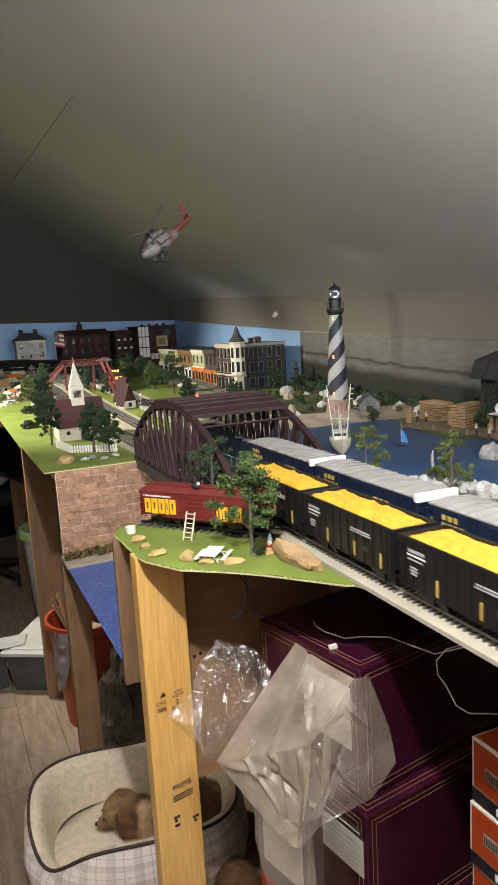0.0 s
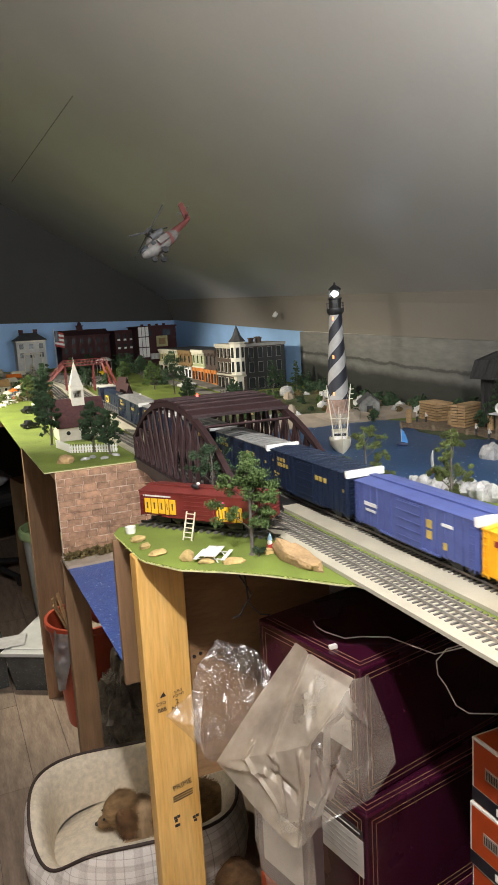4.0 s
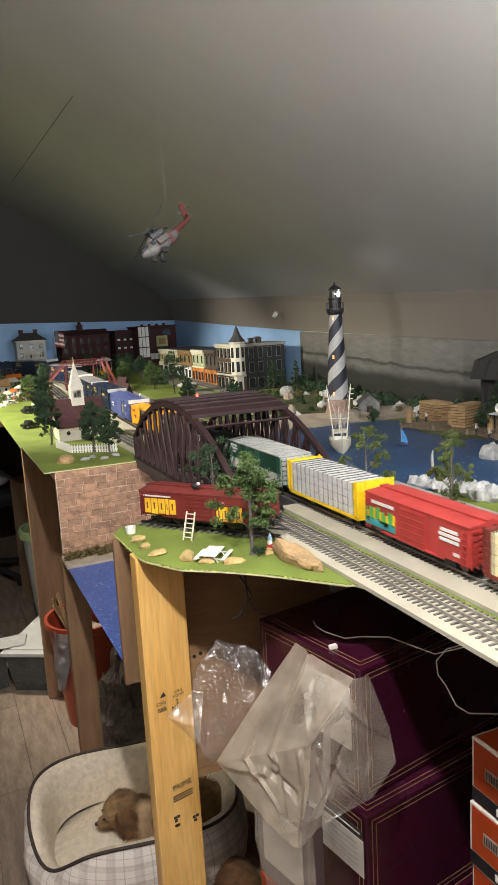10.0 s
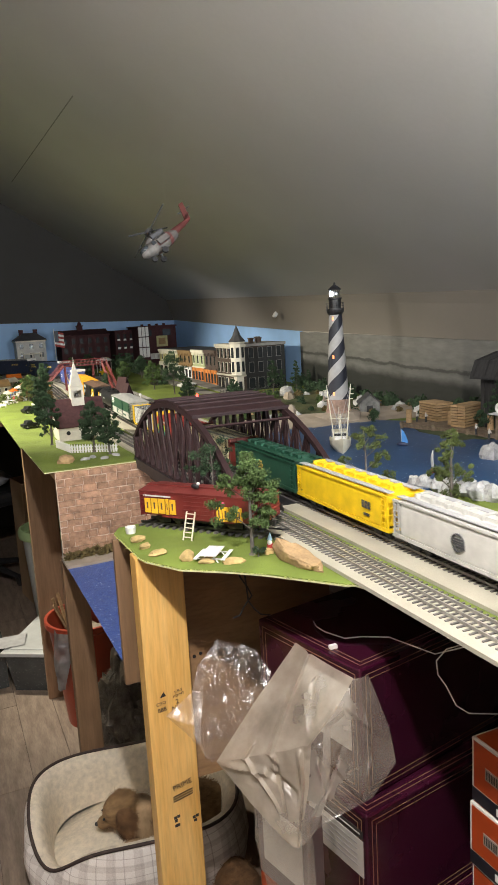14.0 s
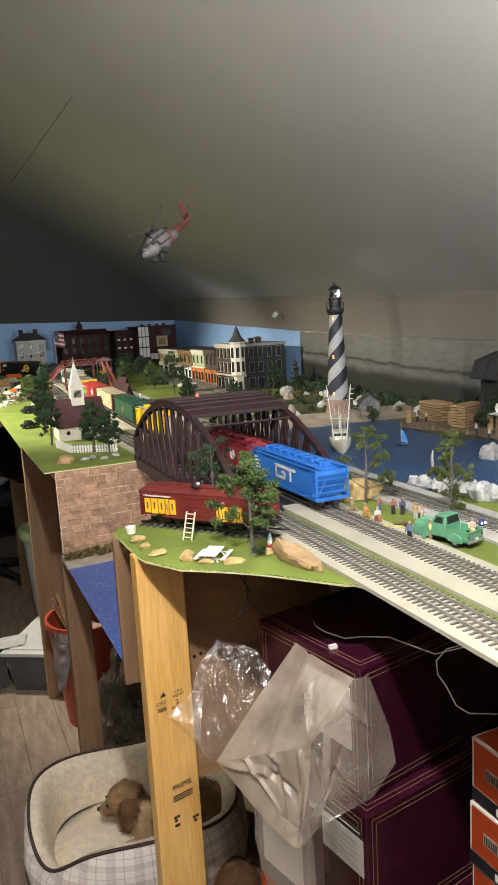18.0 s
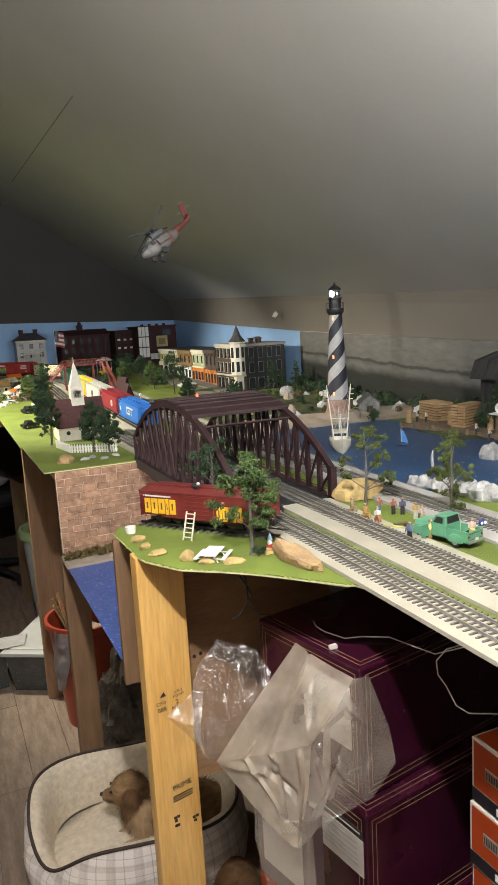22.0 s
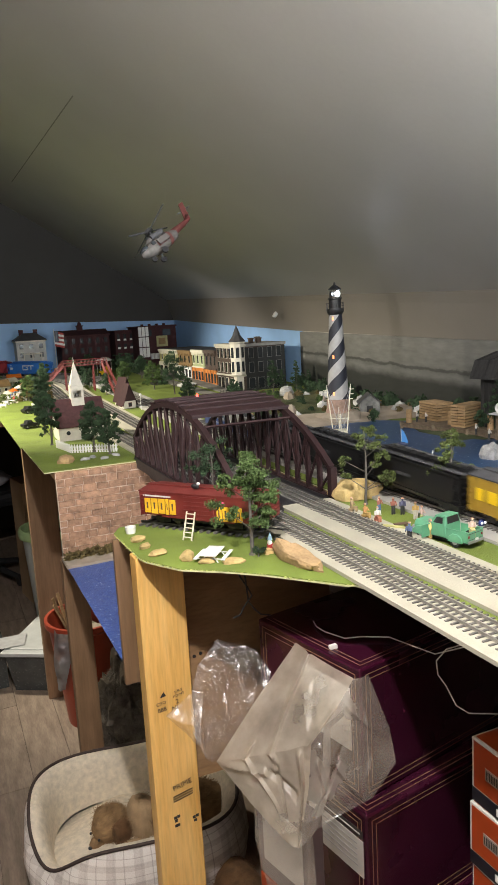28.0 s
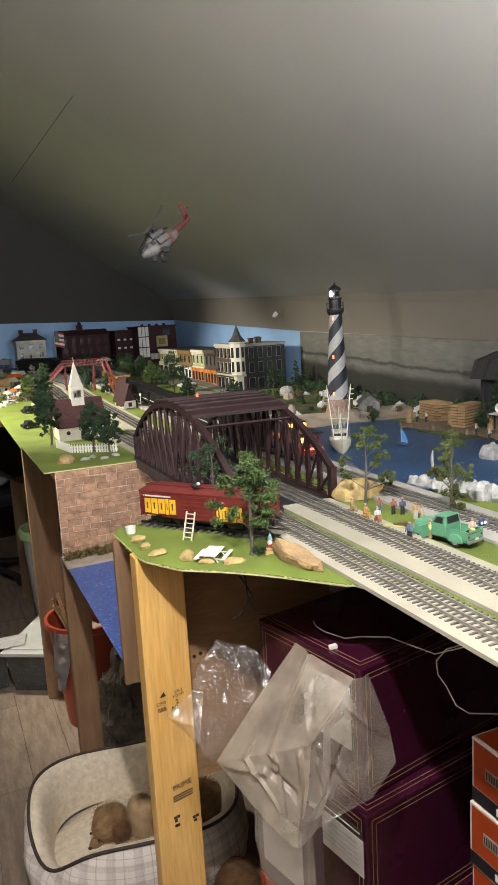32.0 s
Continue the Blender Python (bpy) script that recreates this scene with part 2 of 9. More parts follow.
# ---- the attic ----
def attic():
    y0, y1 = -5.6, 5.22
    # vertical knee wall, a steep strip above it, then the long roof slope
    def strip_z(y):
        return 1.40 + (y - 1.8) * 0.034

    def knee_z(y):
        return 1.235 + (y - 1.8) * 0.030
    m = Mesh().add([(1.67, y0, 0), (1.67, y1, 0), (1.67, y1, knee_z(y1)), (1.67, y0, knee_z(y0)), (1.77, y0, 0), (1.77, y1, 0), (1.77, y1, knee_z(y1)), (1.77, y0, knee_z(y0))],
                   [(0, 3, 2, 1), (4, 5, 6, 7), (3, 7, 6, 2), (0, 1, 5, 4), (0, 4, 7, 3), (1, 2, 6, 5)])
    solo("wall_east", m, WALL, "beige painted knee wall behind the layout", "wall", kind="structure")
    m = Mesh()
    rows = []
    xr, zr = -0.25, 0.62
    for y in (y0, y1):
        a = (1.67, y, knee_z(y))
        b = (1.615, y, strip_z(y))
        c = (xr, y, strip_z(y) + zr * (1.615 - xr))
        d = (-1.75, y, strip_z(y) + zr * (1.615 - xr) - 0.62 * 1.5)
        rows.append([a, b, c, d])
    pts = rows[0] + rows[1] + [(x, y, z + 0.08) for x, y, z in rows[0] + rows[1]]
    faces = [(i, i + 1, 5 + i, 4 + i) for i in (1, 2)] + [(8 + i, 12 + i, 13 + i, 9 + i) for i in (1, 2)]
    board = Mesh().add([pts[k] for k in (0, 1, 5, 4, 8, 9, 13, 12)], [(0, 1, 2, 3), (7, 6, 5, 4), (0, 4, 5, 1), (3, 2, 6, 7)])
    solo("wall_strip", board, paint("strip_paint", (0.235, 0.208, 0.175), 0.6, var=0.08, scale=2, fine=40), "brownish painted board between knee wall and ceiling", "wall", kind="structure")
    solo("ceiling", m.add(pts, faces), CEIL, "sloping painted attic ceiling with faint seams", "ceiling", kind="structure")
    # seams of the ceiling boards: thin tape lines
    for i, (ya, xa, yb, xb) in enumerate(((2.536, 0.518, 4.380, 0.513),)):
        za, zb = strip_z(ya) + zr * (1.615 - xa) - 0.002, strip_z(yb) + zr * (1.615 - xb) - 0.002
        s = Mesh().add([(xa, ya, za), (xa + 0.0035, ya, za - 0.0025), (xb + 0.0035, yb, zb - 0.0025), (xb, yb, zb)], [(0, 1, 2, 3)])
        solo("trim", s, paint("seam_shadow", (0.27, 0.255, 0.24), 0.7, var=0.3, scale=9), "faint open seam between ceiling boards", "trim", kind="structure")
    solo("wall_north", Mesh().box(-1.8, 1.8, 5.22, 5.32, 0, 3.2), GABLE_SHADE, "gable wall at the far end, its shade put into a near-black colour", "wall", kind="structure")
    solo("wall_south", Mesh().box(-1.8, 1.8, -5.7, -5.6, 0, 3.2), WALL, "plain painted gable wall", "wall", kind="structure")
    solo("wall_west", Mesh().box(-1.87, -1.75, y0, y1, 0, 1.9), WALL, "plain painted knee wall", "wall", kind="structure")
    solo("floor", Mesh().box(-1.8, 1.8, -5.7, 5.32, -0.06, -0.0035), paint("floor_gap", (0.10, 0.075, 0.055), 0.9), "worn wooden plank floor", "floor", kind="structure")


attic()


def backdrop():
    top = [(3.19, 1.276), (4.18, 1.318), (5.19, 1.365)]
    poly = [(3.19, 0.97)] + top + []
    m = Mesh()
    for (ya, za), (yb, zb) in zip(top, top[1:]):
        m.add([(1.655, ya, 0.97), (1.655, yb, 0.97), (1.655, yb, zb), (1.655, ya, za), (1.667, ya, 0.97), (1.667, yb, 0.97), (1.667, yb, zb), (1.667, ya, za)],
              [(0, 3, 2, 1), (4, 5, 6, 7), (2, 3, 7, 6), (0, 4, 7, 3), (1, 2, 6, 5)])
    solo("backdrop_side", m, SKYBLUE, "plain sky-blue painted backdrop board behind the town", "backdrop", kind="structure")
    m = Mesh().add([(-1.5, 5.195, 0.97), (1.655, 5.195, 0.97), (1.655, 5.195, 1.365), (-1.5, 5.195, 1.47), (-1.5, 5.21, 0.97), (1.655, 5.21, 0.97), (1.655, 5.21, 1.365), (-1.5, 5.21, 1.47)],
                   [(0, 1, 2, 3), (5, 4, 7, 6), (3, 2, 6, 7), (0, 4, 5, 1), (0, 3, 7, 4), (1, 5, 6, 2)])
    solo("backdrop_end", m, SKYBLUE, "plain sky-blue painted backdrop board at the gable end", "backdrop", kind="structure")
    # black-and-white harbour photograph
    mm, N, L, P = node_mat("harbour_photograph")
    tc, sp = N.new("ShaderNodeTexCoord"), N.new("ShaderNodeSeparateXYZ")
    L.new(tc.outputs["Object"], sp.inputs[0])
    n1, n2 = tex_noise(N, L, 5, 6, stretch=(1, 1, 2.5)), tex_noise(N, L, 26, 6, stretch=(1, 0.5, 2))
    off = N.new("ShaderNodeMath")
    off.operation = "MULTIPLY_ADD"
    L.new(n1.outputs[0], off.inputs[0])
    off.inputs[1].default_value = 0.022
    rag = N.new("ShaderNodeMath")
    rag.operation = "MULTIPLY_ADD"
    n3 = tex_noise(N, L, 15, 7, stretch=(1, 1, 1.3))
    L.new(n3.outputs[0], rag.inputs[0])
    rag.inputs[1].default_value = 0.034
    low = N.new("ShaderNodeMath")
    low.operation = "MULTIPLY_ADD"
    L.new(sp.outputs[1], low.inputs[0])
    low.inputs[1].default_value = -0.04
    L.new(sp.outputs[2], low.inputs[2])
    L.new(low.outputs[0], off.inputs[2])
    mr = N.new("ShaderNodeMapRange")
    mr.inputs[1].default_value, mr.inputs[2].default_value = 0.953, 1.153
    L.new(off.outputs[0], rag.inputs[2])
    L.new(rag.outputs[0], mr.inputs[0])
    col = ramp(N, L, mr.outputs[0], [(0.0, (0.025, 0.027, 0.024)), (0.33, (0.032, 0.034, 0.030)), (0.40, (0.075, 0.075, 0.07)), (0.47, (0.14, 0.14, 0.132)), (0.52, (0.165, 0.165, 0.155)), (0.585, (0.14, 0.14, 0.13)),
                                    (0.605, (0.065, 0.066, 0.06)), (0.645, (0.075, 0.075, 0.07)), (0.665, (0.17, 0.168, 0.155)), (1.0, (0.215, 0.21, 0.19))]).outputs[0]
    g = ramp(N, L, n2.outputs[0], [(0.3, (0.62, 0.62, 0.60)), (0.7, (1.06, 1.06, 1.05))]).outputs[0]
    L.new(mix(N, L, 0.75, col, g, "MULTIPLY"), P.inputs["Base Color"])
    P.inputs["Roughness"].default_value = 0.55
    m = Mesh().add([(1.652, 0.2, 0.97), (1.652, 3.19, 0.97), (1.652, 3.19, 1.274), (1.652, 0.2, 1.195), (1.667, 0.2, 0.97), (1.667, 3.19, 0.97), (1.667, 3.19, 1.274), (1.667, 0.2, 1.195)],
                   [(0, 3, 2, 1), (4, 5, 6, 7), (2, 3, 7, 6), (0, 4, 7, 3), (1, 2, 6, 5)])
    solo("backdrop_photograph", m, mm, "black and white harbour photograph panel with hills and trees", "backdrop", kind="structure")


backdrop()


# ---- benchwork ----
def table():
    outline = [(0.505, -5.4), (1.652, -5.4), (1.652, 2.4), (0.74, 2.4), (0.74, 1.30), (0.40, 1.315), (0.279, 1.300), (0.262, 1.268), (0.2665, 1.109), (0.270, 1.090), (0.308, 1.021), (0.37, 0.970), (0.411, 0.929), (0.4865, 0.836), (0.498, 0.829), (0.505, 0.81)]
    far = [(0.231, 1.935), (0.74, 1.935), (0.74, 2.40), (0.228, 2.40)]
    def inset(poly, d):
        cx, cy = sum(p[0] for p in poly) / len(poly), sum(p[1] for p in poly) / len(poly)
        return [(x + (d if x < 0.73 else 0), y + (d if y < 1.1 else -d if 1.2 < y < 1.6 else 0)) for x, y in poly]
    m = Mesh().prism(inset(outline, .075), "z", 0.955, 0.9832).prism(inset(far, .028), "z", 0.960, 0.9832)
    foam = Mesh().prism(outline, "z", 0.9835, 0.9858).prism(far, "z", 0.9835, 0.9858)
    solo("layout_foam", foam, EDGE, "pale foam board under the grass mat", "board", kind="structure")
    solo("layout_table", m, PLY, "plywood top of the model railway layout", "table", kind="structure")
    g = Mesh().prism(outline, "z", 0.9861, 0.988).prism(far, "z", 0.9861, 0.988)
    solo("ground", g, MAT_GREEN, "green grass mat with a frayed cut edge", "ground", kind="structure")
    # the town end rises on risers
    zf = ground(5.2)
    up = [(0.222, 2.4), (1.652, 2.4), (1.652, 5.19), (-1.40, 5.19), (-1.40, 3.02), (0.215, 3.02)]

    def slab(dz0, dz1):
        n = len(up)
        inn = .03 if dz0 < -.01 else 0
        poly = [(x + (inn if x < .3 else 0), y) for x, y in up]
        return Mesh().add([(x, y, ground(y) + dz0) for x, y in poly] + [(x, y, ground(y) + dz1) for x, y in poly],
                          [tuple(range(n - 1, -1, -1)), tuple(range(n, 2 * n))] + [(i, (i + 1) % n, n + (i + 1) % n, n + i) for i in range(n)])
    solo("layout_table_town", slab(-0.026, -0.004), PLY, "plywood deck under the model town", "table", kind="structure")
    solo("ground_town", slab(-0.0035, 0.0), MAT_GREEN, "green grass mat under the model town", "ground", kind="structure")
    side = Mesh().box(-1.25, -0.68, -5.4, 3.018, 0.952, 0.9872).box(-0.679, 0.503, -5.4, -3.9, 0.952, 0.9872)
    solo("layout_shelf", side, PLY, "plywood shelf carrying the return track", "shelf", kind="structure")


table()

FRAY = paint("frayed_fibre", (0.55, 0.58, 0.18), 0.9, var=0.2, scale=80)


def frayed_edge():
    edge = [(0.262, 1.268), (0.2665, 1.109), (0.270, 1.090), (0.308, 1.021), (0.37, 0.970), (0.411, 0.929), (0.4865, 0.836), (0.498, 0.829)]
    rnd, m = random.Random(19), Mesh()
    for (xa, ya), (xb, yb) in zip(edge, edge[1:]):
        L = math.hypot(xb - xa, yb - ya)
        for k in range(int(L / .0022)):
            q = rnd.random()
            x, y = xa + (xb - xa) * q, ya + (yb - ya) * q
            w, d = rnd.uniform(.0004, .0016), rnd.uniform(.0005, .0035) * (3 if rnd.random() > .96 else 1)
            nx, ny = (yb - ya) / L, -(xb - xa) / L
            nx, ny = (-nx, -ny) if nx + ny > 0 else (nx, ny)
            m.add([(x - w, y, .9878), (x + w, y + w, .9878), (x + nx * d, y + ny * d, .9870 - rnd.random() * .003), (x, y, .9862)], [(0, 1, 2), (1, 3, 2), (3, 0, 2)])
    solo("trim_fringe", m, FRAY, "frayed yellow-green fringe along the cut mat edge", "trim", kind="structure")


frayed_edge()

# ---- tracks ----
T1X, T2X, T3X = 0.542, 0.648, 0.828
BEND_Y, BEND_X = 3.80, -0.152
LOOP_Y = -4.10
LOOP = 2 * (BEND_Y - LOOP_Y) + 2 * math.pi * (T3X - BEND_X)


def rise(s):
    k = min(max((s - 3.45) / 0.9, 0.0), 1.0)
    return 0.034 * k * k * (3 - 2 * k)


def rail_path(x, s):
    """Place and heading (degrees from +y, to the left) at s metres along a track: straight at x, then round the far bend, then back; the lake track closes into a loop."""
    r = x - BEND_X
    if x > 0.7:
        s = LOOP_Y + (s - LOOP_Y) % LOOP
        b = (s - (2 * BEND_Y + math.pi * r - LOOP_Y)) / r
        if b > 0:
            return BEND_X - r * math.cos(b), LOOP_Y - r * math.sin(b), ground(0), 180.0 + math.degrees(b)
    if s <= BEND_Y:
        return x, s, ground(s) + rise(s), 0.0
    a = (s - BEND_Y) / r
    if a < math.pi:
        y = BEND_Y + r * math.sin(a)
        return BEND_X + r * math.cos(a), y, ground(y) + rise(s), math.degrees(a)
    y = BEND_Y - (s - BEND_Y - math.pi * r)
    return BEND_X - r, y, ground(y) + rise(2 * BEND_Y + math.pi * r - s + 0.9), 180.0


def track(name, x, s0, s1, label, bed, bx0, bx1):
    base = thing(name, label, "railway track", kind="structure")
    n = int((s1 - s0) / 0.06)
    st = [s0 + (s1 - s0) * i / n for i in range(n + 1)]

    def ribbon(o0, o1, z0, z1):
        m = Mesh()
        pts = []
        for s in st:
            px, py, pz, h = rail_path(x, s)
            c, d = math.cos(radians(h)), math.sin(radians(h))
            pts.append([(px + o * c, py + o * d, pz + z) for o, z in ((o0, z0 - (0 if z0 > .001 else pz - max(ground(py), .988))), (o1, z0 - (0 if z0 > .001 else pz - max(ground(py), .988))), (o1, z1), (o0, z1))])
        m.v = [p for q in pts for p in q]
        m.f = [(4 * i + k, 4 * i + 4 + k, 4 * i + 4 + (k + 1) % 4, 4 * i + (k + 1) % 4) for i in range(n) for k in range(4)]
        m.f += [(0, 1, 2, 3), (4 * n + 3, 4 * n + 2, 4 * n + 1, 4 * n)]
        return m
    full = st
    for a, b in ((s0, 1.243), (1.957, s1)) if x < 0.7 else ((s0, s1),):
        n = int((b - a) / 0.06)
        st = [a + (b - a) * i / n for i in range(n + 1)]
        part("roadbed", ribbon(bx0 - x, bx1 - x, 0.0005, 0.0062), bed, base)
    st, n = full, len(full) - 1
    for o in (-0.0159, 0.0, 0.0159):
        part("rail", ribbon(o - 0.0010, o + 0.0010, 0.0076, RAILTOP), RAIL, base)
    tie = Mesh().box(-0.0275, 0.0275, -0.0015, 0.0015, 0.0061, 0.0078).data("tie")
    tie.materials.append(TIE)
    rest, step, near = Mesh(), 0.0106, 0
    for i in range(int((s1 - s0) / step)):
        s = s0 + (i + 0.5) * step
        px, py, pz, h = rail_path(x, s)
        at = pose(px, py, pz, 0, 0, h)
        if 0.55 < s < 1.35:
            part("tie", tie, TIE, base, at=at)
        else:
            b = Mesh().box(-0.0275, 0.0275, -0.0015, 0.0015, 0.0061, 0.0078).turn(at)
            rest.add(b.v, b.f)
    ob = part("ties", rest, TIE, base)
    ob["kind"] = "stuff"
    return base


track("railway_track", T1X, -4.3, 8.6, "three-rail model track on white roadbed along the table edge", ROADBED, 0.497, 0.5675)
track("railway_track", T2X, -4.3, 10.9, "three-rail model track on white roadbed over the bridge", ROADBED, 0.5845, 0.694)
track("railway_track", T3X, LOOP_Y, LOOP_Y + LOOP - 0.001, "three-rail model track on grey roadbed beside the lake", ROADBED_GREY, 0.768, 0.884)


# ---- truss bridge ----
def bridge():
    b = thing("railway_bridge", "dark red steel arched truss railway bridge with a plated roof", "bridge")
    y0, y1, n = 1.245, 1.955, 14
    yc, half = (y0 + y1) / 2, (y1 - y0) / 2

    def crown(y):
        return 1.052 + 0.116 * (1 - (abs(y - yc) / half) ** 2.2)
    for x in (0.490, 0.703):
        ys = [y0 + (y1 - y0) * i / 20 for i in range(21)]
        ch = Mesh().strip([[(x - .006, a, crown(a) - .006), (x + .006, a, crown(a) - .006), (x + .006, a, crown(a) + .006), (x - .006, a, crown(a) + .006)] for a in ys])
        part("top_chord", ch, BRIDGE, b)
        part("bottom_chord", Mesh().box(x - .007, x + .007, y0 - .01, y1 + .01, 0.978, 0.996), BRIDGE, b)
        for y in (y0, y1):
            bevel(part("end_post", Mesh().box(x - .007, x + .007, y - .008, y + .008, 0.978, 1.056), BRIDGE, b), 0.001)
            bevel(part("shoe", Mesh().box(x - .010, x + .010, y - .02, y + .02, 0.9665, 0.979), BRIDGE, b), 0.001)
        for i in range(1, n):
            y = y0 + (y1 - y0) * i / n
            part("hanger", Mesh().box(x - .0035, x + .0035, y - .0060, y - .0012, 0.996, crown(y) - .005).box(x - .0035, x + .0035, y + .0012, y + .0060, 0.996, crown(y) - .005), BRIDGE, b)
        for i in range(n):
            a, c = y0 + (y1 - y0) * i / n, y0 + (y1 - y0) * (i + 1) / n
            lo, hi = (a, c) if i >= n // 2 else (c, a)
            part("diagonal", Mesh().cyl((x - .002, lo, 0.996), (x - .002, hi, crown(hi) - 0.004), 0.0032, n=4), BRIDGE, b)
            if 1 < i < n - 2:
                part("counter_diagonal", Mesh().cyl((x + .002, hi, 0.996), (x + .002, lo, crown(lo) - 0.004), 0.0022, n=4), BRIDGE, b)
    # plated roof over the crown, with ribs across
    ys = [1.44 + 0.32 * i / 8 for i in range(9)]
    roof = Mesh().strip([[(.484, a, crown(a) + .007), (.709, a, crown(a) + .007), (.709, a, crown(a) + .011), (.484, a, crown(a) + .011)] for a in ys])
    part("roof_plate", roof, BRIDGE, b)
    for i in range(0, 9):
        y = ys[i]
        part("roof_rib", Mesh().box(.482, .711, y - .002, y + .002, crown(y) + .011, crown(y) + .0145), BRIDGE, b)
    for y in (1.41, 1.79):
        part("cross_brace", Mesh().cyl((.49, y, crown(y)), (.703, y, crown(y)), .003, n=4), BRIDGE, b)
    part("deck", Mesh().box(.478, .712, y0 + .002, y1 - .002, 0.968, 0.9940), BLACK, b, "black bridge deck under the tracks")
    for x in (T1X, T2X):
        part("girder", Mesh().box(x - .03, x + .03, y0, y1, 0.935, 0.968), BLACK, b)
    part("beacon", Mesh().lathe([(.003, 0), (.003, .006), (.0015, .009)], (.56, 1.62, crown(1.62) + .011), 8), RED_GLOW, b, "small red warning lamp")
    return b


RED_GLOW = glow("red_lamp", (1.0, 0.05, 0.04), 6)
bridge()


# ---- the gorge: brick abutment, river shelf, fascia ----
BRICKS = paint("abutment_brick", (0.40, 0.24, 0.155), 0.9, var=0.35, scale=60, each=0.18, bump=0.6)
MORTAR = paint("mortar", (0.66, 0.52, 0.42), 0.95, var=0.15, scale=60)
GLITTER = None


def glitter_material():
    m, N, L, P = node_mat("glitter_river")
    tc, vo = N.new("ShaderNodeTexCoord"), N.new("ShaderNodeTexVoronoi")
    vo.inputs["Scale"].default_value = 260
    L.new(tc.outputs["Object"], vo.inputs["Vector"])
    col = ramp(N, L, vo.outputs["Color"], [(0.2, (0.035, 0.075, 0.27)), (0.8, (0.065, 0.135, 0.41))]).outputs[0]
    v2 = N.new("ShaderNodeTexVoronoi")
    v2.inputs["Scale"].default_value = 120
    L.new(tc.outputs["Object"], v2.inputs["Vector"])
    dot = ramp(N, L, v2.outputs["Distance"], [(0.14, (1, 1, 1)), (0.24, (0, 0, 0))]).outputs[0]
    some = ramp(N, L, v2.outputs["Color"], [(0.50, (0, 0, 0)), (0.56, (1, 1, 1))]).outputs[0]
    sp = mix(N, L, 1.0, dot, some, "MULTIPLY")
    L.new(mix(N, L, sp, col, (0.7, 0.8, 0.95)), P.inputs["Base Color"])
    P.inputs["Roughness"].default_value = 0.3
    bp = N.new("ShaderNodeBump")
    bp.inputs["Strength"].default_value, bp.inputs["Distance"].default_value = 0.6, 0.002
    L.new(vo.outputs["Distance"], bp.inputs["Height"])
    L.new(bp.outputs[0], P.inputs["Normal"])
    return m


GLITTER = glitter_material()


def gorge():
    w = solo("wall_abutment", Mesh().box(0.258, 0.74, 1.931, 1.9395, 0.735, 0.9805), MORTAR, "brick-faced abutment wall of the gorge", "wall", kind="structure")
    rnd = random.Random(4)
    z = 0.742
    row = 0
    while z < 0.976:
        h = 0.0135 + rnd.random() * 0.005
        x = 0.262 - (row % 2) * 0.018 - rnd.random() * 0.01
        while x < 0.73:
            l = 0.022 + rnd.random() * 0.030
            a, c = max(x, 0.2605), min(x + l, 0.735)
            if c - a > 0.006:
                j = [rnd.uniform(-.0012, .0012) for _ in range(8)]
                d = 1.9275 + rnd.random() * 0.002
                t = min(z + h, 0.980)
                m = Mesh().add([(a, d, z + j[0]), (c, d, z + j[1]), (c, d, t + j[2]), (a, d, t + j[3]),
                                (a - .0015, 1.9315, z + j[0] - .0012), (c + .0015, 1.9315, z + j[1] - .0012), (c + .0015, 1.9315, t + j[2] + .0012), (a - .0015, 1.9315, t + j[3] + .0012)],
                               [(0, 1, 2, 3), (0, 4, 5, 1), (1, 5, 6, 2), (2, 6, 7, 3), (3, 7, 4, 0)])
                part("brick", m, BRICKS, w)
            x += l + 0.0035
        z += h + 0.0032
        row += 1
    solo("river_shelf", Mesh().box(0.268, 0.74, 1.262, 1.931, 0.735, 0.744), PLY, "plywood shelf under the river", "shelf", kind="structure")
    n, pts, faces = 14, [], []
    for i in range(n + 1):
        for k in range(9):
            pts.append((0.2535 + 0.48 * k / 8, 1.262 + 0.58 * i / n, 0.7485 + 0.003 * noise.noise((i * .7, k * .9, 2))))
    faces = [(i * 9 + k, i * 9 + k + 1, i * 9 + k + 10, i * 9 + k + 9) for i in range(n) for k in range(8)]
    solo("water_river", Mesh().add(pts, faces), GLITTER, "glittering blue river sheet at the bottom of the gorge", "water", kind="structure", smooth=True)
    solo("river_bank", Mesh().box(0.2525, 0.735, 1.835, 1.929, 0.7445, 0.755), SAND, "pale sandy bank below the brick wall", "bank")
    rnd = random.Random(8)
    for i in range(30):
        x = 0.270 + 0.22 * i / 30 + rnd.uniform(-.004, .004)
        r = rnd.uniform(.008, .015)
        solo("shrub", leafy(Mesh(), (0, 0, r * .7), (r, r * .8, r * .8), 60, .006, i), DRYLEAF, "small dry brown shrub on the river bank", "shrub", pose(x, 1.900 + rnd.uniform(-.018, .012), .754), group="shrubs on the bank")
    solo("fascia_panel", Mesh().box(0.3405, 0.64, 1.160, 1.172, 0.537, 0.9545), PLY, "bare plywood panel under the picnic ground", "panel", kind="structure")
    for x, z in ((.362, .772), (.374, .775)):
        solo("screw_hole", Mesh().cyl((x, 1.1585, z), (x, 1.1602, z), .0032, n=10), BLACK, "small dark drilled hole in the plywood panel", "hole")
    m = Mesh().box(0.2535, 0.339, 1.242, 1.254, 0.706, 0.9828)
    bevel(solo("fascia_board", m, SHADE_WOOD, "short plywood board hung under the picnic ground", "board", kind="structure"), .001)


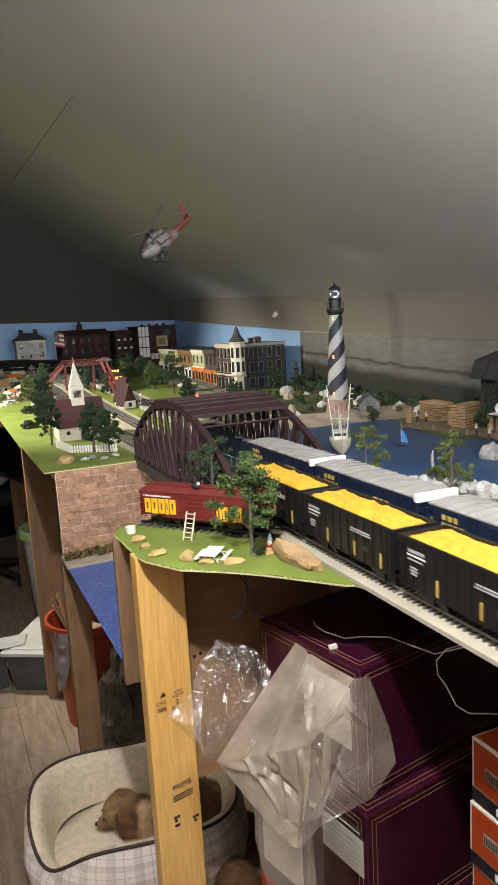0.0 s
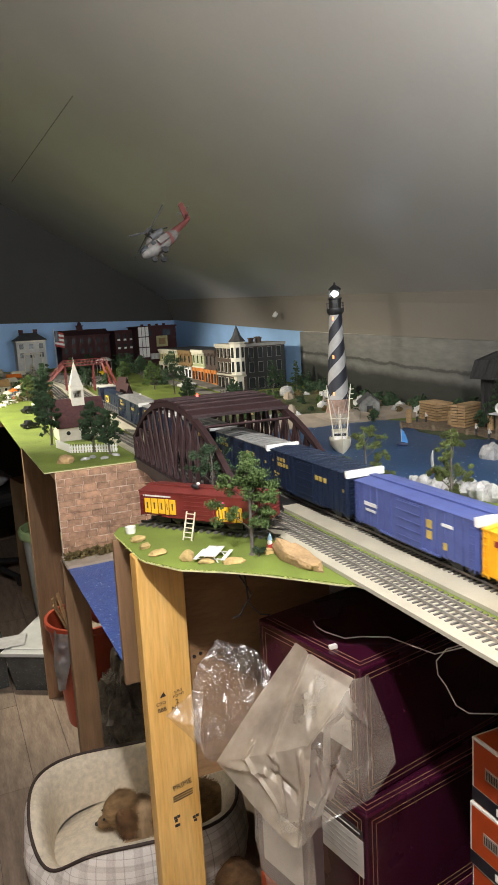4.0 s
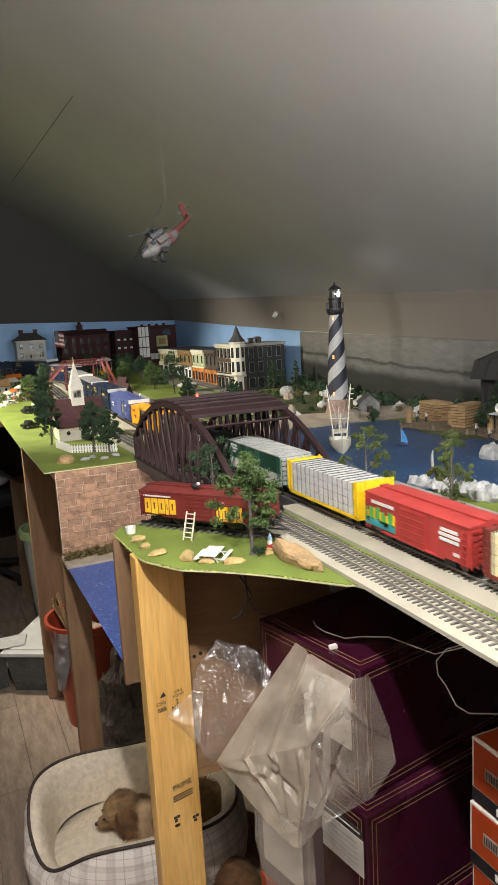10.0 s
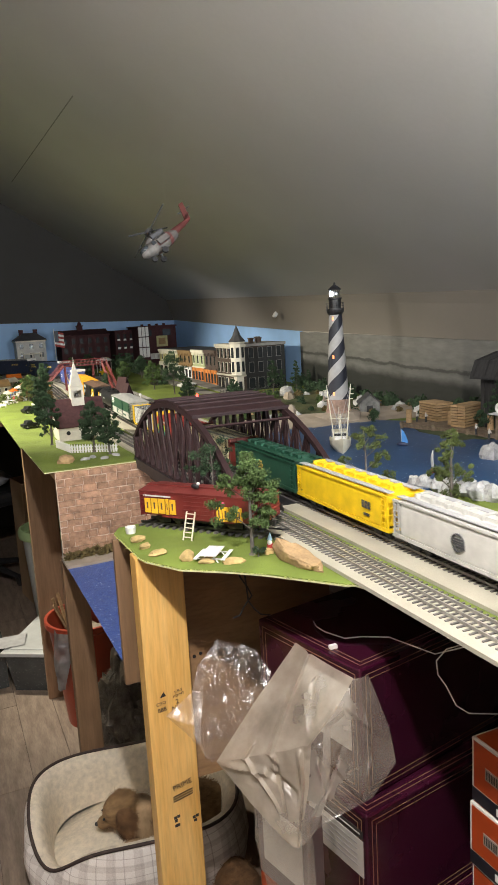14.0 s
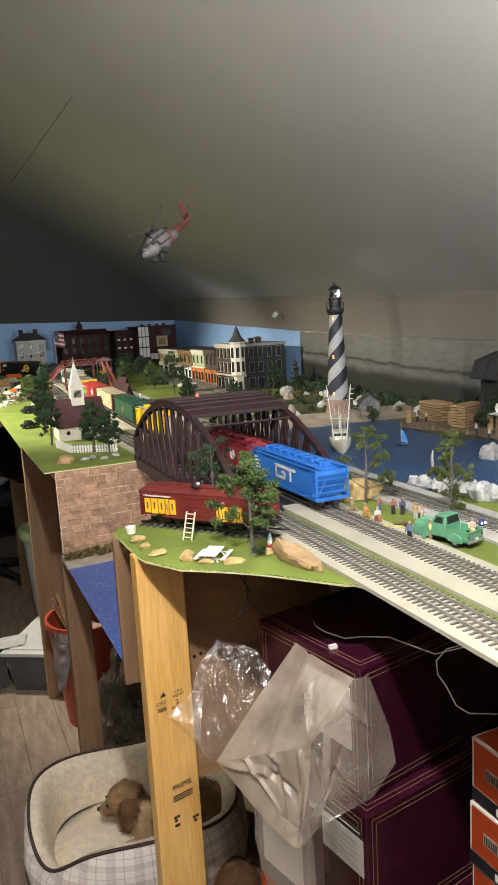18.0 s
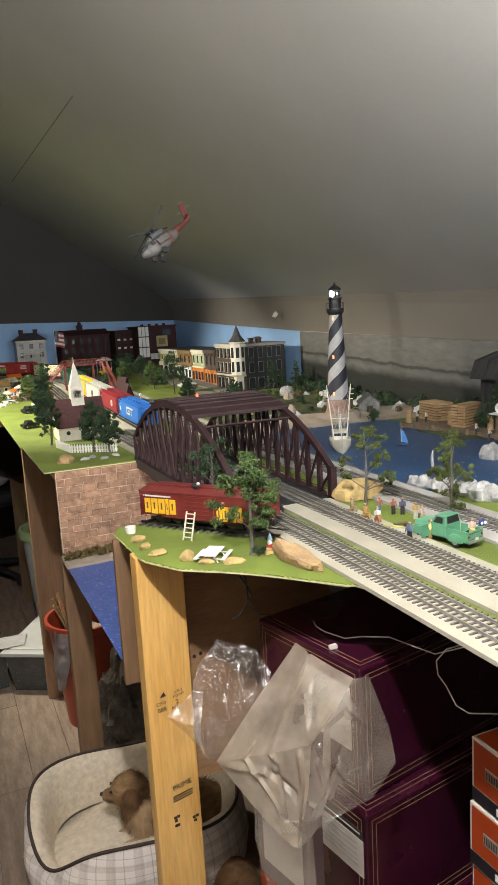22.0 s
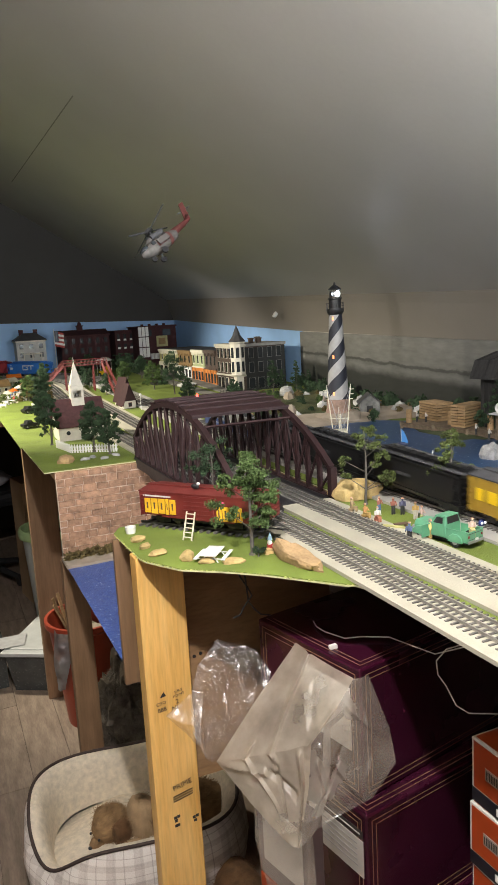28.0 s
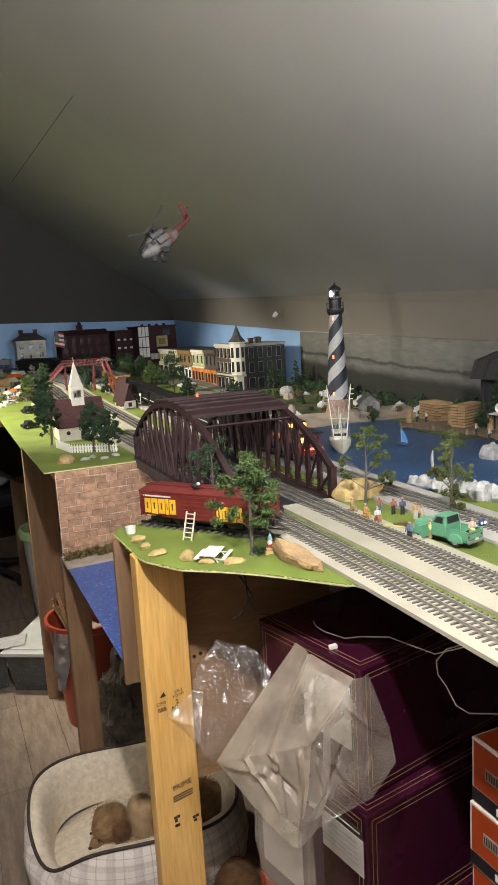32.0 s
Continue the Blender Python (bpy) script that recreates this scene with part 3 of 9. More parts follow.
def leafy(m, c, r, count, size, seed, shell=0.55):
    """Scatters small leaf tufts through an egg-shaped volume."""
    rnd = random.Random(seed)
    for _ in range(count):
        d = Vector((rnd.gauss(0, 1), rnd.gauss(0, 1), rnd.gauss(0, 1))).normalized()
        k = shell + (1 - shell) * rnd.random()
        p = Vector((c[0] + d.x * r[0] * k, c[1] + d.y * r[1] * k, c[2] + d.z * r[2] * k))
        u = Vector((rnd.gauss(0, 1), rnd.gauss(0, 1), rnd.gauss(0, 1))).normalized()
        w = u.cross(Vector((rnd.gauss(0, 1), rnd.gauss(0, 1), rnd.gauss(0, 1))).normalized())
        s = size * (0.6 + 0.8 * rnd.random())
        m.add([p - u * s, p + w * s * .7, p + u * s, p - w * s * .7 + Vector((0, 0, s * .4))], [(0, 1, 2, 3)])
    return m


DRYLEAF = paint("dry_leaf", (0.16, 0.12, 0.045), 0.95, var=0.4, scale=60)
gorge()


# ---- lake ----
def lake():
    edge = [(.886, 1.20), (.886, 1.55), (.886, 1.95), (.93, 2.06), (1.02, 2.10), (1.10, 2.085), (1.20, 2.07), (1.34, 2.07), (1.42, 1.97), (1.42, 1.75), (1.42, 1.40), (1.45, 0.95), (1.30, .90), (1.12, 1.06), (1.0, 1.13), (.93, 1.17)]
    solo("water_lake", Mesh().prism(edge, "z", .9882, .9925), WATER, "dark blue resin lake with white sparkles", "water", kind="structure")


lake()

# ---- floor planks and posts ----
PLANK = wood("floor_plank", (0.30, 0.232, 0.175), (0.19, 0.142, 0.105), 5, (9, 1.6, 9), 0.55, each=0.14)


def planks():
    fl = bpy.data.objects["floor"]
    rnd = random.Random(2)
    w = 0.125
    for i in range(9):
        x = -0.62 + i * w
        y = 0.4 - 0.0
        while y < 5.2:
            l = 0.5 + rnd.random() * 0.9
            e = min(y + l, 5.21)
            part("plank", Mesh().add([(x + .0005, y + .0005, -.004), (x + w - .0005, y + .0005, -.004), (x + w - .0005, e - .0005, -.004), (x + .0005, e - .0005, -.004),
                                      (x + .001, y + .001, 0), (x + w - .001, y + .001, 0), (x + w - .001, e - .001, 0), (x + .001, e - .001, 0)],
                                     [(4, 5, 6, 7), (0, 1, 5, 4), (1, 2, 6, 5), (2, 3, 7, 6), (3, 0, 4, 7)]), PLANK, fl)
            y = e
    m = Mesh()
    for i in range(-9, 19):
        x = -0.62 + i * w
        if i < 0 or i >= 9:
            m.box(x + .001, x + w - .001, -5.6, 5.21, -.004, 0)
        else:
            m.box(x + .001, x + w - .001, -5.6, .4, -.004, 0)
    part("planks", m, PLANK, fl)["kind"] = "stuff"


planks()
INK = paint("stamp_ink", (0.03, 0.025, 0.02), 0.8, var=0.2, scale=90)


def post(x0, x1, y0, y1, z0, z1, material, label):
    t = thing("table_post", label, "post", pose(x0, y0, z0), group="posts under the table")
    bevel(part("timber", Mesh().box(0, x1 - x0, 0, y1 - y0, 0, z1 - z0), material, t), .002)
    return t


p = post(0.2610, 0.3410, 1.118, 1.156, 0, 0.9832, PINE, "bright pine stud post with black grade stamps")


def stamp(text, x, z, size, tilt=0):
    part("stamp", letters(text, size, .0002), INK, p, "black ink grade stamp", at=pose(x, -.0006, z, 90, 0, 0) @ pose(0, 0, 0, 0, 0, tilt))


stamp("S-P-F", .055, .7382, .0070, 10)
stamp("KD-HT", .0550, .7312, .0068, 10)
stamp("2", .052, .7195, .0120, 8)
stamp("NL", .0485, .7090, .0110, 6)
stamp("CIFO", .0235, .7228, .0078, 8)
stamp("888", .0245, .7112, .0105, 8)
stamp("PRIME", .049, .5631, .0135, 12)
part("stamp_mark", Mesh().prism([(.022, .733), (.033, .735), (.029, .743)], "y", -.0006, .0002), INK, p, "small stamped triangle")
for k in range(3):
    part("stamp_bar", Mesh().add([(.031, -.0005, .5425 - .0045 * k), (.067, -.0005, .5495 - .0045 * k), (.067, -.0005, .5520 - .0045 * k), (.031, -.0005, .5450 - .0045 * k)], [(0, 1, 2, 3)]), INK, p, "line of unreadable stamped print")
for x, z in ((.032, .504), (.038, .5055), (.033, .498), (.033, .4885), (.037, .489), (.066, .4945), (.072, .496), (.068, .488)):
    part("stamp_mark", Mesh().box(x - .0025, x + .0028, -.0006, .0002, z - .0028, z + .0024), INK, p, "small stamped mark")
post(0.252, 0.316, 1.93, 1.968, 0, 0.7345, SHADE_WOOD, "wooden leg below the river shelf, shade put into its colour")
post(0.246, 0.346, 2.62, 2.66, 0, 0.968, SHADE_WOOD, "wooden leg under the church corner, shade put into its colour")
post(1.05, 1.14, 1.3, 1.338, 0, 0.9545, SHADE_WOOD, "wooden leg deep under the table, shade put into its colour")

# ---- rolling stock ----
def livery(name, rgb, rough=0.42, dirt=None):
    return paint(name, rgb, rough, var=0.14, scale=30, fine=10, bump=0.08, dirt=dirt)


NAVY = livery("navy_livery", (0.010, 0.019, 0.046))
PERI = livery("faded_blue_livery", (0.075, 0.10, 0.28))
YELL = livery("yellow_livery", (0.80, 0.40, 0.015))
BRIGHT = livery("bright_yellow_livery", (0.83, 0.56, 0.015))
BLACKL = livery("black_livery", (0.010, 0.010, 0.011), 0.42)
GREENL = livery("green_livery", (0.018, 0.075, 0.045))
REDL = livery("red_livery", (0.40, 0.045, 0.04))
MAROON = livery("maroon_livery", (0.24, 0.022, 0.032))
BLUEL = livery("blue_livery", (0.025, 0.16, 0.55))
WHITEL = livery("white_livery", (0.52, 0.51, 0.47))
OXIDE = livery("oxide_livery", (0.17, 0.030, 0.022))
ROOFWHITE = livery("pale_roof", (0.27, 0.265, 0.255), 0.5)
GALV = livery("galvanised_roof", (0.40, 0.40, 0.38), 0.5)
BROWNROOF = livery("rusty_roof", (0.13, 0.075, 0.05), 0.7)
LUMBER = livery("wrapped_lumber", (0.72, 0.64, 0.40), 0.6)
WRAP = livery("white_wrap", (0.66, 0.66, 0.64), 0.35)
CORN = paint("yellow_load", (0.64, 0.36, 0.025), 0.8, var=0.2, scale=90, bump=0.8)
LIT = glow("lit_window", (1.0, 0.48, 0.10), 3.0)
LIT_DIM = glow("dim_window", (0.95, 0.30, 0.12), 0.7)
TAIL = glow("tail_lamp", (1.0, 0.16, 0.08), 3.0)
GREENTAG = livery("green_tag", (0.10, 0.45, 0.10))
TEALTAG = livery("teal_tag", (0.05, 0.35, 0.36))
ORANGETAG = livery("orange_tag", (0.75, 0.18, 0.02))
FLOOR = 0.019


def wheels(car, ys, r=0.0088):
    wheel = Mesh().cyl((-0.0025, 0, 0), (0.0025, 0, 0), r, n=14).cyl((-.0034, 0, 0), (-.0024, 0, 0), r * 1.13, n=14).data("wheel", 40)
    # trim of the side turned from the light, greyed to hold its shade
    for y in ys:
        t = part("truck", Mesh().box(-.021, -.017, y - .028, y + .028, .007, .0125).box(.017, .021, y - .028, y + .028, .007, .0125)
                 .box(-.021, .021, y - .006, y + .006, .0095, .0185).box(-.0235, -.020, y - .008, y + .008, .004, .014).box(.020, .0235, y - .008, y + .008, .004, .014), BLACK, car, "black side-frame truck")
        # near-black plate over the brick paints in the shade of this side
        for dy in (-.0185, .0185):
            for sx in (-1, 1):
                part("wheel", wheel, STEEL, t, at=pose(sx * .0145, y + dy, r, 0, 0, 0 if sx > 0 else 180))


def couplers(car, L):
    for s in (-1, 1):
        part("coupler", Mesh().box(-.003, .003, min(s * (L / 2 - .004), s * (L / 2 + .0075)), max(s * (L / 2 - .004), s * (L / 2 + .0075)), .011, .0165)
             .box(-.005, .005, min(s * (L / 2 + .004), s * (L / 2 + .0085)), max(s * (L / 2 + .004), s * (L / 2 + .0085)), .010, .018), BLACK, car)


def ladder(car, x, y, z0, z1, material, along="y", w=.010):
    m = Mesh()
    if along == "y":
        m.box(x - .0016, x, y - w / 2 - .0006, y - w / 2 + .0006, z0, z1).box(x - .0016, x, y + w / 2 - .0006, y + w / 2 + .0006, z0, z1)
        for i in range(6):
            z = z0 + (z1 - z0) * (i + .5) / 6
            m.box(x - .0018, x - .0006, y - w / 2, y + w / 2, z - .0007, z + .0007)
    else:
        m.box(x - w / 2 - .0006, x - w / 2 + .0006, y - .0018, y, z0, z1).box(x + w / 2 - .0006, x + w / 2 + .0006, y - .0018, y, z0, z1)
        for i in range(6):
            z = z0 + (z1 - z0) * (i + .5) / 6
            m.box(x - w / 2, x + w / 2, y - .0018, y - .0006, z - .0007, z + .0007)
    return part("ladder", m, material, car)


def bars(car, spec, material, name="lettering", label="plain block of lettering"):
    """Side marks as thin plates on the near side: rows of y, z, half length, half height."""
    for y, z, a, b in spec:
        part(name, Mesh().box(-.0372, -.0362, y - a, y + a, z - b, z + b), material, car, label)


def boxcar(label, L, top, body, roof, roof_ribs=True, door=None, ribs=True, ends=None, marks=(), mark_mat=None, end_bar=None, group="cars of the passing train"):
    car = thing("boxcar", label, "model freight car", group=group)
    W, h = .0355, L / 2
    b = part("body", Mesh().box(-W, W, -h, h, FLOOR, top), body, car)
    bevel(b, .0012)
    part("underframe", Mesh().box(-.012, .012, -h + .004, h - .004, .0125, FLOOR + .001).box(-.03, -.022, -h * .35, h * .35, .0105, FLOOR + .001), BLACK, car)
    part("roof", Mesh().prism([(-W - .001, top - .001), (W + .001, top - .001), (W + .001, top + .0012), (0, top + .005), (-W - .001, top + .0012)], "y", -h - .0005, h + .0005), roof, car)
    if roof_ribs:
        n = 13
        for i in range(n):
            y = -h + L * (i + .5) / n
            part("roof_rib", Mesh().prism([(-W - .0005, top + .0010), (W + .0005, top + .0010), (W + .0005, top + .0024), (0, top + .0063), (-W - .0005, top + .0024)], "y", y - .0018, y + .0018), roof, car)
    else:
        part("roof_walk", Mesh().box(-.007, .007, -h, h, top + .0048, top + .0072), roof, car)
    d = door or body
    part("door", Mesh().box(-W - .0026, -W + .001, -.034, .030, FLOOR + .001, top - .003), d, car, "sliding side door")
    part("door", Mesh().box(W - .001, W + .0026, -.034, .030, FLOOR + .001, top - .003), d, car, "sliding side door")
    for i in range(5):
        z = FLOOR + .008 + (top - FLOOR - .014) * i / 4
        part("door_rib", Mesh().box(-W - .0036, -W - .002, -.032, .028, z - .0009, z + .0009), d, car)
    part("door_rail", Mesh().box(-W - .0036, -W, -.075, .075, FLOOR - .0015, FLOOR + .001), body, car)
    if ribs:
        for i in range(16):
            y = -h + L * (i + .5) / 16
            if abs(y + .002) > .037:
                part("side_post", Mesh().box(-W - .0013, -W + .0005, y - .0014, y + .0014, FLOOR, top - .002), body, car)
    e = ends or body
    for i in range(6):
        z = FLOOR + .006 + (top - FLOOR - .012) * i / 5
        part("end_rib", Mesh().box(-W + .003, W - .003, -h - .0018, -h + .001, z - .0024, z + .0024), e, car)
    if end_bar:
        part("end_cap", Mesh().box(-W - .0015, W + .0015, -h - .003, -h + .004, top - .006, top + .006), end_bar, car, "bright band over the car end")
    for y in (-h + .008, h - .008):
        ladder(car, -W, y, FLOOR - .003, top - .004, body)
    ladder(car, -W + .008, -h, FLOOR - .003, top - .004, body, "x")
    bars(car, marks, mark_mat)
    wheels(car, (-h + .050, h - .050))
    couplers(car, L)
    return car


def hopper(label, L, body, marks=(), mark_mat=None, roof=None, group="cars of the passing train"):
    car = thing("covered_hopper", label, "model freight car", group=group)
    h, W, top = L / 2, .0345, .076
    side = [(-.020, .079), (-W + .004, top), (-W, .066), (-W, .026), (-W + .004, .0215), (W - .004, .0215), (W, .026), (W, .066), (W - .004, top), (.020, .079)]
    part("body", Mesh().prism(side, "y", -h + .022, h - .022), body, car, smooth=35)
    part("end_slope", Mesh().add([(-W, -h + .022, .03), (W, -h + .022, .03), (W, -h + .022, .074), (-W, -h + .022, .074), (-W + .004, -h + .003, .066), (W - .004, -h + .003, .066), (W - .004, -h + .003, .074), (-W + .004, -h + .003, .074)],
                                 [(0, 1, 5, 4), (4, 5, 6, 7), (3, 7, 6, 2), (0, 4, 7, 3), (1, 2, 6, 5)]), body, car)
    part("end_slope", Mesh().add([(-W, h - .022, .03), (W, h - .022, .03), (W, h - .022, .074), (-W, h - .022, .074), (-W + .004, h - .003, .066), (W - .004, h - .003, .066), (W - .004, h - .003, .074), (-W + .004, h - .003, .074)],
                                 [(0, 4, 5, 1), (4, 7, 6, 5), (3, 2, 6, 7), (0, 3, 7, 4), (1, 5, 6, 2)]), body, car)
    part("top_rail", Mesh().box(-W - .0008, -W + .0035, -h + .002, h - .002, .0735, .0765).box(W - .0035, W + .0008, -h + .002, h - .002, .0735, .0765), body, car)
    part("side_sill", Mesh().box(-W - .0012, -W + .002, -h + .002, h - .002, .0185, .0245).box(W - .002, W + .0012, -h + .002, h - .002, .0185, .0245), body, car)
    for s in (-1, 1):
        part("end_frame", Mesh().box(-W, -W + .003, s * (h - .004) - .0015, s * (h - .004) + .0015, .02, .074).box(W - .003, W, s * (h - .004) - .0015, s * (h - .004) + .0015, .02, .074)
             .box(-W, W, s * (h - .003) - .0015, s * (h - .003) + .0015, .018, .0245).cyl((-W + .002, s * (h - .004), .025), (0, s * (h - .014), .066), .0012, n=5).cyl((W - .002, s * (h - .004), .025), (0, s * (h - .014), .066), .0012, n=5), body, car, "open end frame with sloped braces")
        for i in range(3):
            part("grab_iron", Mesh().box(-W + .002, W - .002, s * (h - .002) - .0007, s * (h - .002) + .0007, .033 + .012 * i, .0345 + .012 * i), body, car)
        ladder(car, -W, s * (h - .012), .02, .074, body)
    for s in (-1, 1):
        part("walkway", Mesh().box(s * .024 - .006, s * .024 + .006, -h + .006, h - .006, .0795, .0812), roof or body, car, "raised roof walkway")
    part("hatch", Mesh().box(-.007, .007, -h + .02, h - .02, .0785, .0845), body, car, "long trough hatch")
    for i in range(8):
        y = -h + .03 + (L - .06) * i / 7
        part("hatch_clamp", Mesh().box(-.012, .012, y - .003, y + .003, .079, .0862), body, car)
    for i in range(3):
        y = (-.085, 0, .085)[i]
        part("hopper_bay", Mesh().add([(-.026, y - .034, .0215), (.026, y - .034, .0215), (.026, y + .034, .0215), (-.026, y + .034, .0215), (-.010, y - .01, .006), (.010, y - .01, .006), (.010, y + .01, .006), (-.010, y + .01, .006)],
                                      [(0, 1, 5, 4), (1, 2, 6, 5), (2, 3, 7, 6), (3, 0, 4, 7), (4, 5, 6, 7)]), body, car)
    bars(car, [(y, z, a, b) for y, z, a, b in marks], mark_mat)
    wheels(car, (-h + .045, h - .045))
    couplers(car, L)
    return car


def tank_car(label, L, body, marks=(), mark_mat=None, stripe=None, group="cars of the passing train"):
    car = thing("tank_car", label, "model freight car", group=group)
    h, r, zc = L / 2, .033, .049
    prof = [(.010, -h + .010), (.024, -h + .013), (.031, -h + .02), (r, -h + .03), (r, h - .03), (.031, h - .02), (.024, h - .013), (.010, h - .010)]
    part("tank", Mesh().lathe(prof, n=24).turn(pose(0, 0, zc, -90, 0, 0)), body, car, smooth=50)
    part("frame", Mesh().box(-.010, .010, -h, h, .013, .021).box(-.034, .034, -h, -h + .018, .0175, .0205).box(-.034, .034, h - .018, h, .0175, .0205), BLACK, car)
    part("dome", Mesh().cyl((0, 0, zc + r - .004), (0, 0, zc + r + .006), .011, n=14), body, car)
    part("platform", Mesh().box(-.022, .022, -.030, .030, zc + r - .003, zc + r - .001), body, car)
    m = Mesh()
    for y in (-.03, 0, .03):
        m.box(-.0225, -.0215, y - .0006, y + .0006, zc + r - .002, zc + r + .012)
    m.box(-.0225, -.0215, -.03, .03, zc + r + .011, zc + r + .0125)
    part("railing", m, body, car)
    for s in (-1, 1):
        m = Mesh()
        for x in (-.033, .033):
            m.cyl((x, s * (h - .002), .02), (x, s * (h - .002), .042), .0007, n=5)
        m.cyl((-.033, s * (h - .002), .042), (.033, s * (h - .002), .042), .0007, n=5)
        part("end_railing", m, BLACK, car)
    if stripe:
        part("stripe", Mesh().box(-r - .0006, -r + .002, -h * .72, h * .72, zc - .0012, zc + .0012), stripe, car, "pale side stripe")
    for y, z, a, b in marks:
        x = -math.sqrt(max(r * r - (z - zc) ** 2, 0)) - .0006
        part("lettering", Mesh().box(x - .0004, x + .004, y - a, y + a, z - b, z + b), mark_mat, car, "plain block of lettering")
    wheels(car, (-h + .042, h - .042))
    couplers(car, L)
    return car


def lumber_car(label, L, load, frame, group="cars of the passing train", straps=None):
    car = thing("bulkhead_flatcar", label, "model freight car", group=group)
    h, W = L / 2, .0345
    bevel(part("deck", Mesh().box(-W, W, -h, h, .0165, .0225).box(-.014, .014, -h + .01, h - .01, .0115, .0165), frame, car), .0008)
    for s in (-1, 1):
        a, b = sorted((s * h, s * (h - .010)))
        m = Mesh().box(-W - .0008, W + .0008, a, b, .0225, .081)
        part("bulkhead", m, frame, car, "end bulkhead of upright ribs")
        for i in range(5):
            x = -W + 2 * W * i / 4
            y = s * (h + .0015)
            part("bulkhead_rib", Mesh().box(x - .002, x + .002, min(y, s * h), max(y, s * h), .0225, .083), frame, car)
        ladder(car, -W, s * (h - .006), .02, .08, frame)
    rows, cols = 4, 7
    gap = straps or BLACK
    part("dunnage", Mesh().box(-W + .003, W - .003, -h + .0105, h - .0105, .0225, .077), gap, car)
    for i in range(rows):
        for k in range(cols):
            z0 = .0228 + .0140 * i
            y0 = -h + .011 + (L - .022) * k / cols
            y1 = -h + .011 + (L - .022) * (k + 1) / cols
            part("lumber_pack", Mesh().box(-W + .001, W - .001, y0 + .0005, y1 - .0005, z0, z0 + .0131), load, car)
    for i in range(rows):
        for k in range(cols):
            z0, y0 = .0228 + .0140 * i, -h + .011 + (L - .022) * (k + .5) / cols
            if load == LUMBER:
                part("stamp", Mesh().box(-W + .0002, -W + .0012, y0 - .004, y0 + .004, z0 + .005, z0 + .009), DARKGREY, car)
    for k in range(cols * 2):
        y = -h + .016 + (L - .032) * k / (cols * 2 - 1)
        part("strap", Mesh().box(-W + .0004, W - .0004, y - .0004, y + .0004, .0226, .0793), DARKGREY, car)
    wheels(car, (-h + .045, h - .045))
    couplers(car, L)
    return car


def coal_hopper(label, L, body, load, marks=(), mark_mat=None, group="cars of the front train"):
    car = thing("open_hopper", label, "model freight car", group=group)
    h, W, top = L / 2, .0345, .083
    for nm, m in (("side", Mesh().box(-W, -W + .002, -h, h, .021, top)), ("side", Mesh().box(W - .002, W, -h, h, .021, top)), ("end", Mesh().box(-W + .002, W - .002, -h, -h + .002, .03, top)),
                  ("end", Mesh().box(-W + .002, W - .002, h - .002, h, .03, top)), ("floor_plate", Mesh().box(-W + .002, W - .002, -h + .002, h - .002, .019, .023))):
        part(nm, m, body, car)
    part("rim", Mesh().box(-W - .0012, -W + .002, -h, h, top - .003, top + .0012).box(W - .002, W + .0012, -h, h, top - .003, top + .0012).box(-W, W, -h - .001, -h + .003, top - .003, top + .0012).box(-W, W, h - .003, h + .001, top - .003, top + .0012), body, car)
    for i in range(12):
        y = -h + .006 + (L - .012) * i / 11
        part("side_post", Mesh().box(W - .0005, W + .0016, y - .0013, y + .0013, .021, top - .002), body, car)
    n, q, pts = 26, 7, []
    for i in range(n + 1):
        for k in range(q + 1):
            x, y = -W + .003 + (2 * W - .006) * k / q, -h + .003 + (L - .006) * i / n
            e = min(i, n - i, 2) / 2 * min(k, q - k, 1)
            pts.append((x, y, top - .004 + e * (.006 + .006 * noise.noise((x * 60 + L, y * 60, 1)))))
    part("load", Mesh().add(pts, [(i * (q + 1) + k, i * (q + 1) + k + 1, (i + 1) * (q + 1) + k + 1, (i + 1) * (q + 1) + k) for i in range(n) for k in range(q)]), load, car, "heaped yellow load", smooth=60)
    part("centre_sill", Mesh().box(-.012, .012, -h + .004, h - .004, .0125, .0215), BLACK, car)
    for y in (-.07, 0, .07):
        part("hopper_bay", Mesh().add([(-.03, y - .03, .021), (.03, y - .03, .021), (.03, y + .03, .021), (-.03, y + .03, .021), (-.018, y - .01, .007), (.018, y - .01, .007), (.018, y + .01, .007), (-.018, y + .01, .007)],
                                      [(0, 1, 5, 4), (1, 2, 6, 5), (2, 3, 7, 6), (3, 0, 4, 7), (4, 5, 6, 7)]), body, car)
    for y in (-h + .008, h - .008):
        ladder(car, W + .002, y, .018, top - .003, body)
    for (y, z, a, b, mt) in marks:
        part("lettering", Mesh().box(W + .0014, W + .0024, y - a, y + a, z - b, z + b), mt, car, "plain block of lettering")
    wheels(car, (-h + .045, h - .045))
    couplers(car, L)
    return car


